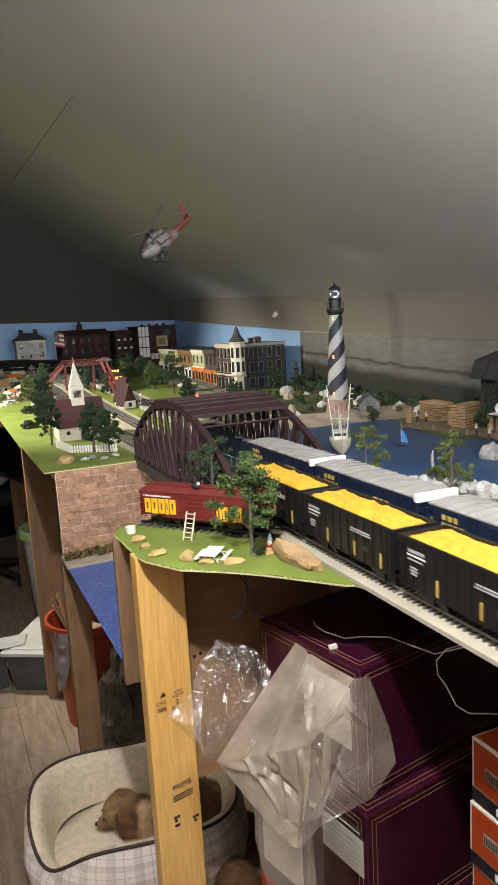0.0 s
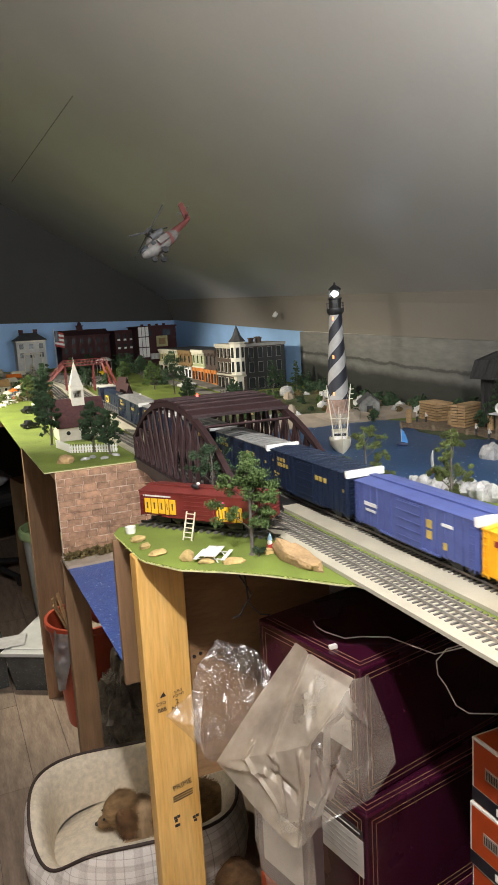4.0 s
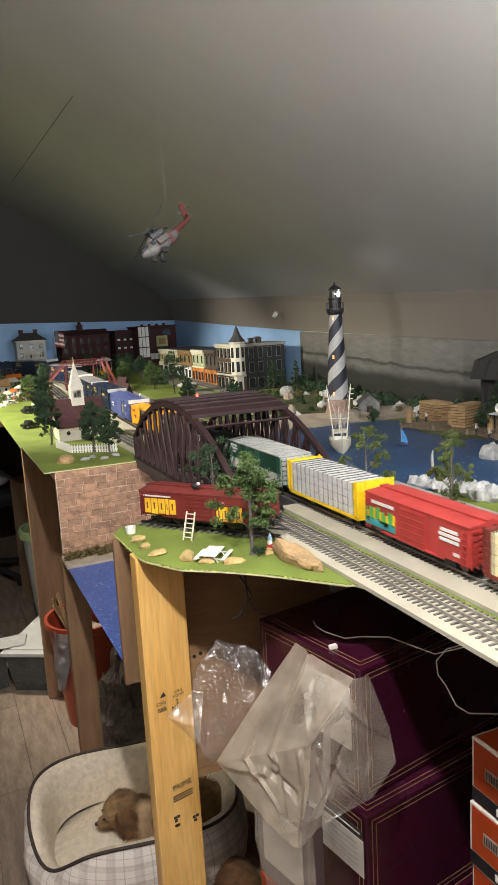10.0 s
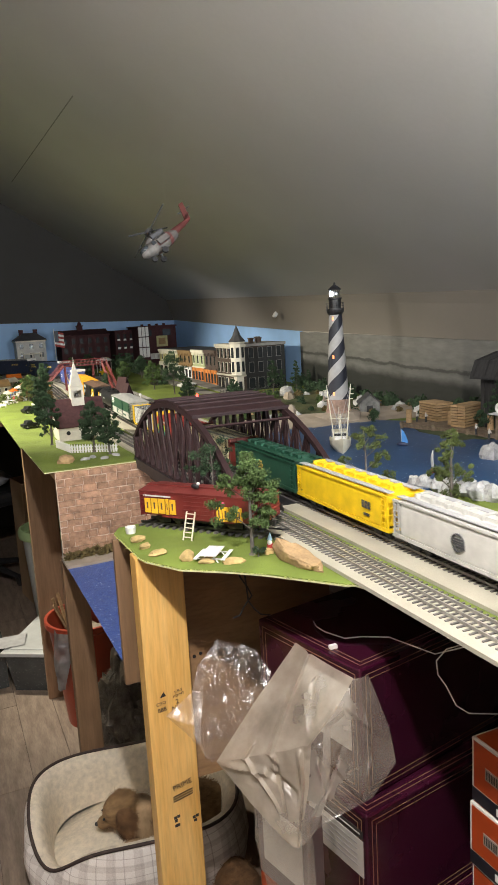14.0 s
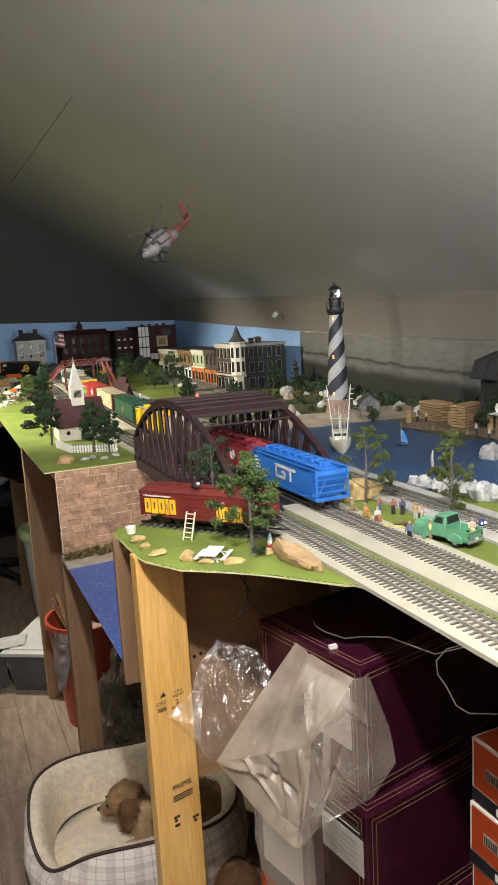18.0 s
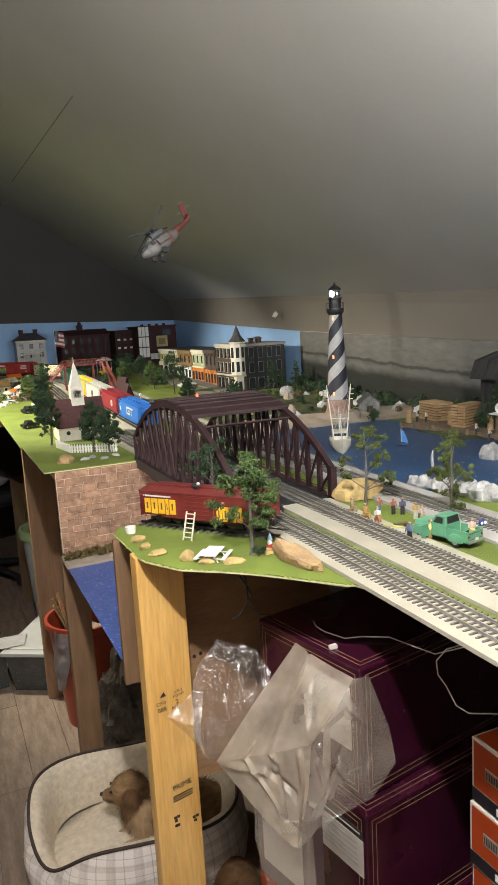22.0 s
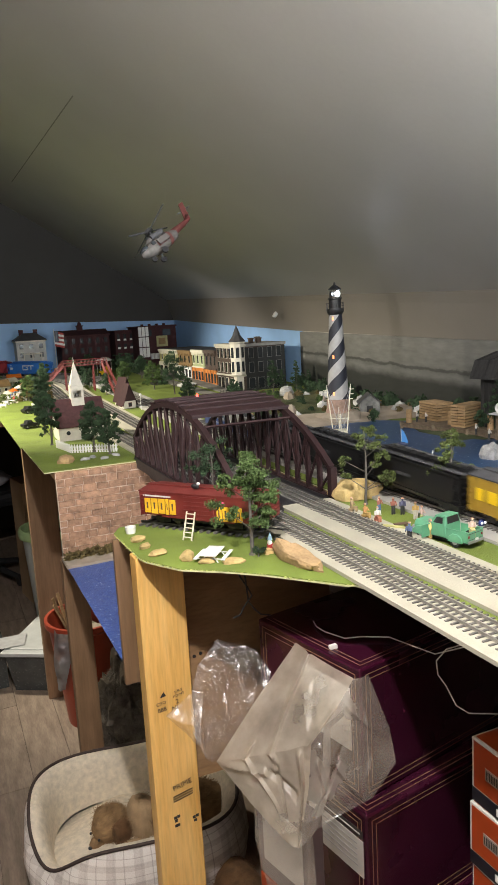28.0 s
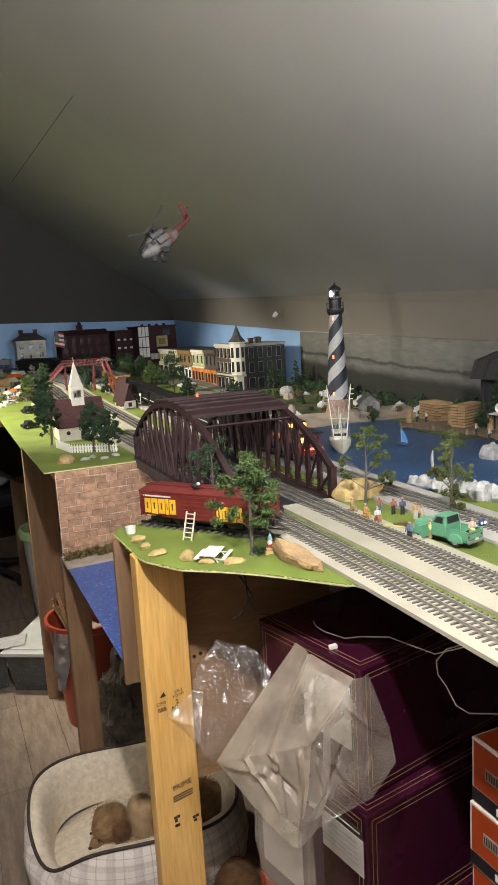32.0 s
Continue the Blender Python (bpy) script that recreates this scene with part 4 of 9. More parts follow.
def locomotive(label, L, body, nose, snout=None, top=None, lower=None, group="locomotives"):
    e = thing("locomotive", label, "model locomotive", group=group)
    h, W = L / 2, .033
    part("frame", Mesh().box(-W, W, -h, h, .015, .022), DARKGREY, e)
    bevel(part("long_hood", Mesh().box(-.020, .020, -h + .018, h - .115, .022, .078), body, e), .003)
    bevel(part("cab", Mesh().box(-W, W, h - .115, h - .060, .022, .086), body, e), .002)
    bevel(part("short_hood", Mesh().box(-.021, .021, h - .060, h - .018, .022, .058), snout or nose, e), .003)
    if top:
        bevel(part("cab_roof", Mesh().box(-W - .001, W + .001, h - .118, h - .057, .086, .092), top, e, "white cab roof"), .002)
        part("side_panel", Mesh().box(-.0216, .0216, h - .205, h - .155, .036, .060), nose, e, "yellow panel with dark letter blocks")
        part("letter", Mesh().box(-.0222, .0222, h - .196, h - .184, .042, .054).box(-.0222, .0222, h - .178, h - .164, .042, .054), body, e)
    part("cab_band", Mesh().box(-W - .0006, W + .0006, h - .104, h - .072, .032, .050), nose, e, "yellow cab side panel")
    part("cab_window", Mesh().box(-W - .0008, W + .0008, h - .105, h - .090, .062, .077).box(-W - .0008, W + .0008, h - .085, h - .070, .062, .077), BLACK, e)
    if lower:
        part("side_sill", Mesh().box(-.0222, -.0200, -h + .018, h - .115, .022, .046).box(.0200, .0222, -h + .018, h - .115, .022, .046), lower, e, "blue lower half of the hood")
        part("cab_sill", Mesh().box(-W - .0012, W + .0012, h - .116, h - .059, .022, .046), lower, e, "blue lower half of the cab")
    part("fuel_tank", Mesh().box(-.026, .026, -.045, .045, .004, .015), BLACK, e)
    for i in range(7):
        y = -h + .03 + .028 * i
        part("hood_door", Mesh().box(-.0208, .0208, y, y + .024, .028, .066), body, e)
    for y in (-h + .06, -h + .11):
        part("fan", Mesh().cyl((0, y, .078), (0, y, .083), .014, n=16), DARKGREY, e)
    m = Mesh()
    for s in (-1, 1):
        for i in range(9):
            y = -h + .02 + (L - .15) * i / 8
            m.box(s * W - .0005, s * W + .0005, y - .0005, y + .0005, .022, .040)
        m.box(s * W - .0006, s * W + .0006, -h + .02, h - .13, .039, .0402)
    part("handrail", m, GREY if top else nose, e)
    part("headlight", Mesh().cyl((0, h - .017, .052), (0, h - .0165, .052), .004, n=10), LIT, e, "lit headlamp")
    wheels(e, (-h + .055, h - .055), .0095)
    couplers(e, L)
    return e


def caboose(label, L):
    c = thing("caboose", label, "model caboose", group="cars of the lake train")
    h, W = L / 2, .034
    bevel(part("body", Mesh().box(-W + .002, W - .002, -h + .025, h - .025, .019, .071), OXIDE, c), .001)
    part("roof", Mesh().prism([(-W - .001, .070), (W + .001, .070), (W - .004, .0745), (0, .077), (-W + .004, .0745)], "y", -h + .002, h - .002), BLACKL, c)
    bevel(part("cupola", Mesh().box(-.022, .022, -.024, .022, .076, .092), OXIDE, c), .001)
    part("cupola_roof", Mesh().prism([(-.025, .092), (.025, .092), (0, .0965)], "y", -.028, .026), BLACKL, c)
    for y in (-.048, -.014, .028, .052):
        part("window", Mesh().box(-W + .0006, -W + .003, y - .006, y + .006, .047, .060), LIT_DIM, c, "lit window")
    for x in (-.0145, 0, .0145):
        part("end_window", Mesh().box(x - .0055, x + .0055, -h + .0238, -h + .026, .048, .060), LIT, c, "lit window")
        part("cupola_window", Mesh().box(x - .0055, x + .0055, -.0252, -.023, .080, .089), LIT, c, "lit window")
    part("cupola_side", Mesh().box(-.0228, -.021, -.018, .015, .080, .089), LIT, c, "lit window")
    for s in (-1, 1):
        m = Mesh().box(-W, W, min(s * h, s * (h - .026)), max(s * h, s * (h - .026)), .018, .021)
        for x in (-W + .002, W - .002):
            m.cyl((x, s * (h - .002), .02), (x, s * (h - .002), .071), .0009, n=5)
        m.cyl((-W, s * (h - .002), .040), (W, s * (h - .002), .040), .0008, n=5)
        part("platform", m, OXIDE, c, "railed end platform")
    part("marker_lamp", Mesh().box(-.028, .028, -h - .001, -h + .002, .033, .037), TAIL, c, "red marker lamp")
    wheels(c, (-h + .05, h - .05))
    couplers(c, L)
    return c


GOLD = livery("gold_lettering", (0.50, 0.36, 0.09))
LETWHITE = livery("white_lettering", (0.72, 0.72, 0.70))
BIG = [(.112 - .0125 * k, .077, .0040, .0036) for k in range(3)] + [(.112 - .0125 * k, .066, .0040, .0036) for k in range(4)] + [(-.046 - .0155 * k, .0665, .0052, .0042) for k in range(3)]
BIG += [(.138, .070, .0014, .0022), (-.140, .060, .0022, .0030), (.130, .047, .0035, .0022), (.117, .045, .0045, .0015), (.128, .040, .0030, .0015)]


def emblem(car, y, z, r, material, inner=.72, label="plain round emblem", x=-.0355):
    """A flat ring on the near side of a car."""
    n, m = 24, Mesh()
    for k in range(n):
        for q in (r, r * inner):
            for d in (-.0015, .0005):
                m.v.append((x + d, y + q * math.cos(math.tau * k / n), z + q * math.sin(math.tau * k / n)))
    for k in range(n):
        a, b = 4 * k, 4 * ((k + 1) % n)
        m.f += [(a, a + 2, b + 2, b), (a, b, b + 1, a + 1), (a + 2, a + 3, b + 3, b + 2), (a + 1, b + 1, b + 3, a + 3)]
    part("emblem", m, material, car, label)


def build_trains():
    T2, T1, T3 = [], [], []
    T2.append((1.655, locomotive("dark blue model diesel locomotive with white cab roof and yellow panel", .42, NAVY, BRIGHT, NAVY, WHITEL), .42))
    ends = ((1.432, 1.140), (1.123, .820), (.791, .500), (.474, .175))
    for a, b in ends:
        c = boxcar("navy high-cube boxcar with a pale ribbed roof and gold lettering blocks", a - b, .090, NAVY, ROOFWHITE, marks=BIG, mark_mat=GOLD, end_bar=WHITE)
        T2.append(((a + b) / 2, c, 0))
    c = boxcar("navy high-cube boxcar with a dark roof and white end band", .302, .090, NAVY, NAVY, marks=BIG, mark_mat=GOLD, end_bar=WHITE)
    T2.append((.012, c, 0))
    c = boxcar("faded blue ribbed boxcar with small pale lettering", .296, .085, PERI, PERI, False, marks=[(.10, .055, .018, .003), (.10, .045, .014, .002), (-.09, .066, .012, .0022)], mark_mat=LETWHITE, end_bar=WHITE)
    bars(c, [(-.05, .060, .006, .006), (-.05, .044, .006, .006), (-.085, .036, .004, .005)], GOLD)
    T2.append((-.312, c, 0))
    c = boxcar("orange-yellow ribbed boxcar with a dark weathered door", .306, .079, YELL, YELL, True, door=paint("weathered_door", (.13, .11, .07), .7, var=.35, scale=40), marks=[(.115, .066, .014, .004), (.095, .046, .006, .005), (.11, .05, .004, .003), (-.098, .050, .009, .008)], mark_mat=MAROON)
    T2.append((-.622, c, 0))
    c = boxcar("weathered black boxcar with a rusty roof and round yellow emblem", .236, .078, BLACKL, BROWNROOF, False, ribs=False, marks=[(.092, .065, .0055, .0065), (.078, .065, .0060, .0065), (.098, .046, .005, .0016), (.097, .0415, .006, .0016), (.098, .037, .005, .0016)], mark_mat=LETWHITE)
    emblem(c, -.072, .046, .0205, BRIGHT, .66, "round yellow emblem")
    bars(c, [(-.072, .050, .0065, .0018), (-.072, .046, .0072, .0018), (-.072, .042, .0065, .0018)], LETWHITE)
    bars(c, [(-.045, .036, .008, .002), (-.045, .030, .008, .002)], LETWHITE)
    T2.append((-.909, c, 0))
    c = tank_car("glossy black model tank car with pale lettering", .26, BLACKL, [(.070, .060, .010, .0020), (.068, .055, .014, .0018), (.066, .050, .016, .0018), (.0, .052, .008, .002)], LETWHITE)
    emblem(c, .098, .057, .0085, BRIGHT, .5, "small round yellow mark", -.0318)
    T2.append((-1.19, c, 0))
    c = boxcar("green and white boxcar with a ribbed galvanised roof", .272, .080, GREENL, GALV, True, ribs=False, ends=GALV, marks=[(.105, .072, .018, .0026), (.105, .065, .020, .0022), (.11, .058, .013, .002)], mark_mat=LETWHITE)
    part("white_band", Mesh().box(-.0359, -.0352, -.135, .135, FLOOR + .001, .043).box(.0352, .0359, -.135, .135, FLOOR + .001, .043), WHITEL, c, "white lower half of the side")
    part("end_panel", Mesh().box(-.0345, .0345, -.1365, -.1352, FLOOR + .001, .078), GALV, c, "bare metal car end")
    part("door_band", Mesh().box(-.0388, -.0362, -.034, .030, FLOOR + .0015, .043), WHITEL, c)
    bars(c, [(.045, .034, .012, .009), (.015, .034, .012, .009), (-.06, .031, .018, .003)], GREENL)
    T2.append((-1.474, c, 0))
    T2.append((-1.772, lumber_car("yellow bulkhead flatcar with white-wrapped lumber", .252, WRAP, BRIGHT, straps=DARKGREY), 0))
    c = boxcar("red boxcar with green and teal graffiti", .250, .073, REDL, REDL, False, ribs=False, marks=[(.075, .062, .030, .0025), (-.085, .060, .018, .0022), (-.085, .053, .022, .0022), (-.085, .046, .020, .0022), (-.10, .030, .006, .0022)], mark_mat=LETWHITE)
    rnd = random.Random(12)
    for k in range(14):
        y = .045 + .075 * k / 13
        bars(c, [(y, .042 + rnd.uniform(-.006, .006), .003, .009)], GREENTAG if k % 3 else BRIGHT, "graffiti", "green and yellow graffiti stroke")
        bars(c, [(y, .029, .0032, .006)], TEALTAG, "graffiti", "teal graffiti stroke")
    T2.append((-2.048, c, 0))
    T2.append((-2.353, lumber_car("oxide red bulkhead flatcar with tan wrapped lumber", .306, LUMBER, OXIDE), 0))
    c = hopper("dark green covered hopper with a gold emblem", .304, GREENL, [(.005, .050, .012, .003), (.005, .044, .009, .006), (.005, .057, .006, .002)], GOLD)
    T2.append((-2.671, c, 0))
    c = hopper("bright yellow covered hopper with grey roof walkways", .308, BRIGHT, [(-.085, .052, .003, .006), (-.094, .052, .003, .006), (-.103, .052, .003, .006), (-.095, .036, .009, .002)], DARKGREY, GREY)
    T2.append((-2.984, c, 0))
    c = hopper("white covered hopper with a dark round emblem", .306, WHITEL, [(.0, .053, .0085, .0014), (-.001, .0495, .0105, .0014), (-.003, .046, .0115, .0014), (-.006, .0425, .0085, .0014), (-.10, .032, .006, .0024)], DARKGREY, GREY)
    emblem(c, .0, .048, .0130, DARKGREY, .86)
    T2.append((-3.302, c, 0))
    c = hopper("maroon covered hopper with a white oval emblem", .299, MAROON, [(-.055, .048, .0012, .0105), (-.055, .048, .0075, .0014), (-.055, .053, .006, .0010), (-.055, .043, .006, .0010), (.115, .060, .008, .0012)], LETWHITE)
    emblem(c, -.055, .048, .0125, LETWHITE, .80)
    T2.append((-3.614, c, 0))
    c = hopper("bright blue covered hopper with large white mark", .297, BLUEL, [(.0, .0625, .021, .003), (.0185, .052, .003, .012), (.0, .041, .021, .003), (-.0195, .047, .003, .006), (-.013, .052, .007, .0025),
                                                                              (-.045, .0625, .021, .003), (-.045, .050, .0032, .0115), (.115, .065, .006, .0015), (.115, .058, .006, .0015), (.11, .048, .010, .006)], LETWHITE)
    T2.append((-3.9195, c, 0))
    # front train, towards the camera
    nm = [(-.085, .069, .016, .0020, GREY), (-.085, .0635, .018, .0010, LETWHITE), (-.087, .058, .015, .0010, GREY), (-.090, .048, .007, .0012, GREY), (-.090, .044, .008, .0012, GREY), (-.090, .040, .006, .0012, GREY), (.045, .064, .024, .0011, GREY), (.045, .0605, .026, .0009, GREY),
          (-.045, .036, .002, .010, GOLD), (.03, .036, .002, .010, GOLD), (.095, .036, .002, .010, GOLD), (.060, .042, .008, .0035, STEEL)]
    for y in (1.127, .870, .613, .356):
        T1.append((y, coal_hopper("black open hopper heaped with yellow load", .242, BLACKL, CORN, nm), 0))
    # lake train: offsets from the caboose's rear end
    T3.append((3.36, locomotive("blue model diesel locomotive with a pale grey upper body", .40, ROOFWHITE, NAVY, NAVY, ROOFWHITE, lower=livery("slate_blue_livery", (.028, .05, .16))), 0))
    for k, y in enumerate((2.98, 2.68, 2.38)):
        T3.append((y, hopper("black covered hopper with dull paint", .29, BLACKL, [(.02, .05, .02, .003)], DARKGREY, DARKGREY, "cars of the lake train"), 0))
    DULL = livery("weathered_yellow", (0.34, 0.21, 0.03))
    c = boxcar("weathered yellow boxcar with tall bright letter blocks", .300, .078, DULL, DARKGREY, False, door=DULL, marks=[(-.125, .048, .010, .018), (-.095, .048, .004, .018), (-.070, .048, .010, .018), (-.020, .048, .004, .018), (.09, .05, .012, .010), (.12, .05, .008, .010)], mark_mat=BRIGHT, group="cars of the lake train")
    T3.append((2.065, c, 0))
    for k, y in enumerate((1.78, 1.49, 1.20, .91, .62)):
        T3.append((y, boxcar("low black model freight car with a pale sill stripe", .284, .068, BLACKL, BLACKL, False, ribs=k % 2 == 0, marks=[(0, .030, .125, .0011), (.05 - .03 * k, .045, .010, .005)], mark_mat=LETWHITE, group="cars of the lake train"), 0))
    T3.append((.343, boxcar("small dark plain boxcar ahead of the caboose", .244, .070, BLACKL, BLACKL, False, ribs=False, group="cars of the lake train"), 0))
    T3.append((.104, caboose("oxide red caboose with glowing orange windows", .192), 0))
    return T1, T2, T3


TRAIN1, TRAIN2, TRAIN3 = build_trains()

# ---- trees, rocks, figures ----
def tree(label, x, y, z, h, clumps, leaf, seed, trunk=.0035, size=.0065, lean=(0, 0), name="tree", per=150, group=""):
    """A model tree: tapered trunk, limbs out to each clump, and foam clumps of small leaves. clumps: x, y, z and radius as shares of h."""
    t = thing(name, label, "tree", pose(x, y, z), group=group)
    rnd = random.Random(seed)
    top = (lean[0] * h, lean[1] * h, h * .93)
    pts = [(0, 0, -.001), (top[0] * .3 + rnd.uniform(-.02, .02) * h, top[1] * .3, h * .33), (top[0] * .6 + rnd.uniform(-.02, .02) * h, top[1] * .6, h * .66), top]
    tr = Mesh().tube(pts, trunk, 7, .3)
    tr.cyl((0, 0, -.001), (0, 0, .004), trunk * 2.0, trunk, 7)
    for cx, cy, cz, r in clumps:
        zt = max(.18, cz - .16)
        k = zt / .93
        tr.cyl((top[0] * k, top[1] * k, zt * h), (cx * h, cy * h, cz * h), trunk * .35, trunk * .15, 5)
    part("trunk", tr, BARK, t)
    m = Mesh()
    for i, (cx, cy, cz, r) in enumerate(clumps):
        for k in range(7):
            o = Vector((rnd.gauss(0, .55), rnd.gauss(0, .55), rnd.gauss(0, .42))) * r
            q = r * rnd.uniform(.35, .72)
            leafy(m, ((cx + o.x) * h, (cy + o.y) * h, (cz + o.z) * h), (q * h, q * h, q * h * .75), int(per * 1.5), size * .33, seed * 31 + i * 7 + k, .1)
    part("crown", m, leaf, t)
    return t


def stone(label, x, y, z, r, material, seed, turn=0, rough=.5, name="stone", group=""):
    return solo(name, Mesh().blob((0, 0, r[2] * .45), r, 12, 8, rough, seed, 1.6, -.45), material, label, "rock", pose(x, y, z, 0, 0, turn), group=group, smooth=35)


def clothes(name, stops):
    m, N, L, P = node_mat(name)
    tc, sp = N.new("ShaderNodeTexCoord"), N.new("ShaderNodeSeparateXYZ")
    L.new(tc.outputs["Object"], sp.inputs[0])
    mr = N.new("ShaderNodeMapRange")
    mr.inputs[2].default_value = .037
    L.new(sp.outputs[2], mr.inputs[0])
    r = ramp(N, L, mr.outputs[0], stops)
    r.color_ramp.interpolation = "CONSTANT"
    n = tex_noise(N, L, 300, 3)
    L.new(mix(N, L, .35, r.outputs[0], n.outputs[0], "OVERLAY"), P.inputs["Base Color"])
    P.inputs["Roughness"].default_value = .7
    return m


def figurine(x, y, z, turn, legs, shirt, hat, label, sit=False, h=.86):
    mt = clothes("painted_figure", [(0, legs), (.46, shirt), (.80, (.50, .30, .20)), (.93, hat)])
    m = Mesh()
    if sit:
        m.box(-.004, .004, -.012, .003, .012, .018).cyl((-.002, -.011, 0), (-.002, -.011, .014), .0022, n=6).cyl((.002, -.011, 0), (.002, -.011, .014), .0022, n=6).box(-.005, .005, -.003, .006, 0, .013)
    else:
        m.cyl((-.0025, 0, 0), (-.002, 0, .017), .0022, .0026, 7).cyl((.0025, 0, 0), (.002, 0, .017), .0022, .0026, 7)
    m.blob((0, 0, .0225), (.0055, .0036, .0085), 9, 6, .1, 3)
    m.cyl((-.0055, 0, .028), (-.0065, -.004, .018), .0016, .0013, 6).cyl((.0055, 0, .028), (.005, -.006, .020), .0016, .0013, 6)
    m.blob((0, -.0003, .0335), (.0026, .0028, .0033), 8, 6, .05, 1).cyl((0, 0, .0355), (0, 0, .0368), .003, .0022, 8)
    m.v = [(a * h, b * h, c * h) for a, b, c in m.v]
    return solo("figurine", m, mt, label, "figurine", pose(x, y, z, 0, 0, turn), group="painted figurines", smooth=40)


G0 = 0.9882


# ---- picnic ground ----
def picnic_ground():
    car = boxcar("red boxcar diner with yellow letter blocks on display track", .250, .0625, livery("diner_red", (0.16, 0.022, 0.019)), livery("diner_roof", (0.15, 0.026, 0.022)), False, ribs=False, group="parked cars")
    car.name = "parked_boxcar"
    rot = 38.0
    cx, cy = 0.420, 1.196
    car.matrix_basis = pose(cx, cy, G0 + .0085, 0, 0, rot + 0)
    W, gold = -.0362, livery("diner_gold", (0.86, 0.50, 0.03))
    rnd = random.Random(5)
    x0 = .112
    for k, w in enumerate((.0125, .0135, .0135, .006, .0125)):
        part("letter_block", Mesh().box(W - .0016, W, x0 - w, x0, .0235 - (k % 2) * .001, .0500 + rnd.uniform(-.002, .001)), gold, car, "plain yellow letter-sized block")
        part("letter_slot", Mesh().box(W - .0019, W - .0015, x0 - w * .62, x0 - w * .38, .031, .043), BROWNROOF, car)
        x0 -= w + .0022
    x0 = -.040
    for k, w in enumerate((.010, .012, .012, .010)):
        part("letter_block", Mesh().box(W - .0016, W, x0 - w, x0, .0200, .0455), gold, car, "plain yellow letter-sized block")
        part("letter_slot", Mesh().box(W - .0019, W - .0015, x0 - w * .62, x0 - w * .38, .027, .039), BROWNROOF, car)
        x0 -= w + .002
    part("lettering", Mesh().box(W - .0008, W, .055, .115, .0535, .0562), LETWHITE, car, "row of small pale lettering")
    part("emblem", Mesh().box(W - .001, W, -.056, -.044, .0490, .0535), livery("pink", (.8, .12, .3)), car, "small pink emblem")
    tr = thing("display_track", "short piece of dark track under the parked boxcar", "track", pose(cx, cy, G0, 0, 0, rot))
    for o in (-.0159, .0159):
        part("rail", Mesh().box(o - .0014, o + .0014, -.15, .14, .004, .0085), STEEL, tr)
    for i in range(20):
        y = -.145 + .28 * i / 19
        part("tie", Mesh().box(-.027, .027, y - .003, y + .003, 0, .004), TIE, tr)
    eagle = Mesh().blob((0, 0, .005), (.004, .009, .005), 8, 6, .1, 2)
    solo("bird_ornament", eagle, BLACK, "small black bird ornament perched on the boxcar roof", "ornament", pose(cx, cy, G0 + .0085 + .0688, 0, 0, rot) @ pose(-.020, .012, 0), smooth=50)
    part("head", Mesh().blob((0, -.007, .010), (.0028, .0034, .0030), 8, 6, .05, 1), WHITE, bpy.data.objects["bird_ornament"], "white bird head", smooth=50)
    lad = thing("wooden_ladder", "small cream wooden ladder leaning on the boxcar", "ladder", pose(0.362, 1.150, G0, 20, 0, rot + 90))
    for s in (-1, 1):
        part("rail", Mesh().box(s * .0085 - .0011, s * .0085 + .0011, -.001, .001, 0, .050), CREAM, lad)
    for i in range(6):
        part("rung", Mesh().box(-.0085, .0085, -.0008, .0008, .005 + .008 * i, .0066 + .008 * i), CREAM, lad)
    # picnic table
    t = thing("picnic_table", "white slatted picnic table with attached benches", "table", pose(.366, 1.037, G0, 0, 0, 52) @ Matrix.Scale(.72, 4))
    for i in range(4):
        part("top_slat", Mesh().box(-.034, .034, -.018 + .0093 * i, -.0097 + .0093 * i, .0165, .0185), WHITE, t)
    for s in (-1, 1):
        for k in range(2):
            part("bench_slat", Mesh().box(-.034, .034, s * .031 - .0042 + .0045 * k - .002, s * .031 - .0002 + .0045 * k - .002, .009, .0108), WHITE, t)
        x = s * .024
        part("leg", Mesh().cyl((x, -.020, 0), (x, -.006, .0165), .0014, n=5).cyl((x, .020, 0), (x, .006, .0165), .0014, n=5).box(x - .0012, x + .0012, -.035, .035, .0075, .009), WHITE, t)
    for i, (x, y, a, b, c, q) in enumerate(((.288, 1.198, .016, .011, .006, 20), (.288, 1.152, .012, .009, .006, 40), (.296, 1.105, .016, .010, .006, 10), (.330, 1.056, .014, .011, .010, 60), (.353, 1.026, .016, .009, .006, 0), (.387, 1.001, .018, .009, .006, -20))):
        stone("small tan cork stone on the grass mat", x, y, G0, (a, b, c), ROCKYELLOW, i + 3, q, .35, group="cork stones")
    m = Mesh().blob((0, 0, .008), (.060, .0150, .020), 26, 16, .22, 23, 1.8, -.42)
    m.v = [(x, y, min(z, .0215 + .10 * x - .25 * y) * (1.0 + 5.0 * x) + .0012 * noise.noise((x * 60, y * 60, z * 240)) - .0018 * max(0, noise.noise((x * 30, y * 90, 3)))) for x, y, z in m.v]
    solo("boulder", m, ROCK, "long tan boulder lying beside the track", "rock", pose(.470, .950, G0, 0, 0, 101), smooth=24)
    solo("cup", Mesh().lathe([(.0085, 0), (.010, .012), (.0085, .0118), (.007, .002)], n=14), WHITE, "small white plastic cup on the grass", "cup", pose(.289, 1.252, G0), smooth=40)
    g = thing("garden_gnome", "small painted garden gnome with blue hat", "ornament", pose(.459, 1.022, G0) @ Matrix.Scale(.68, 4))
    part("body", Mesh().blob((0, 0, .012), (.008, .008, .013), 10, 7, .08, 2, flat=-.92), REDL, g, smooth=50)
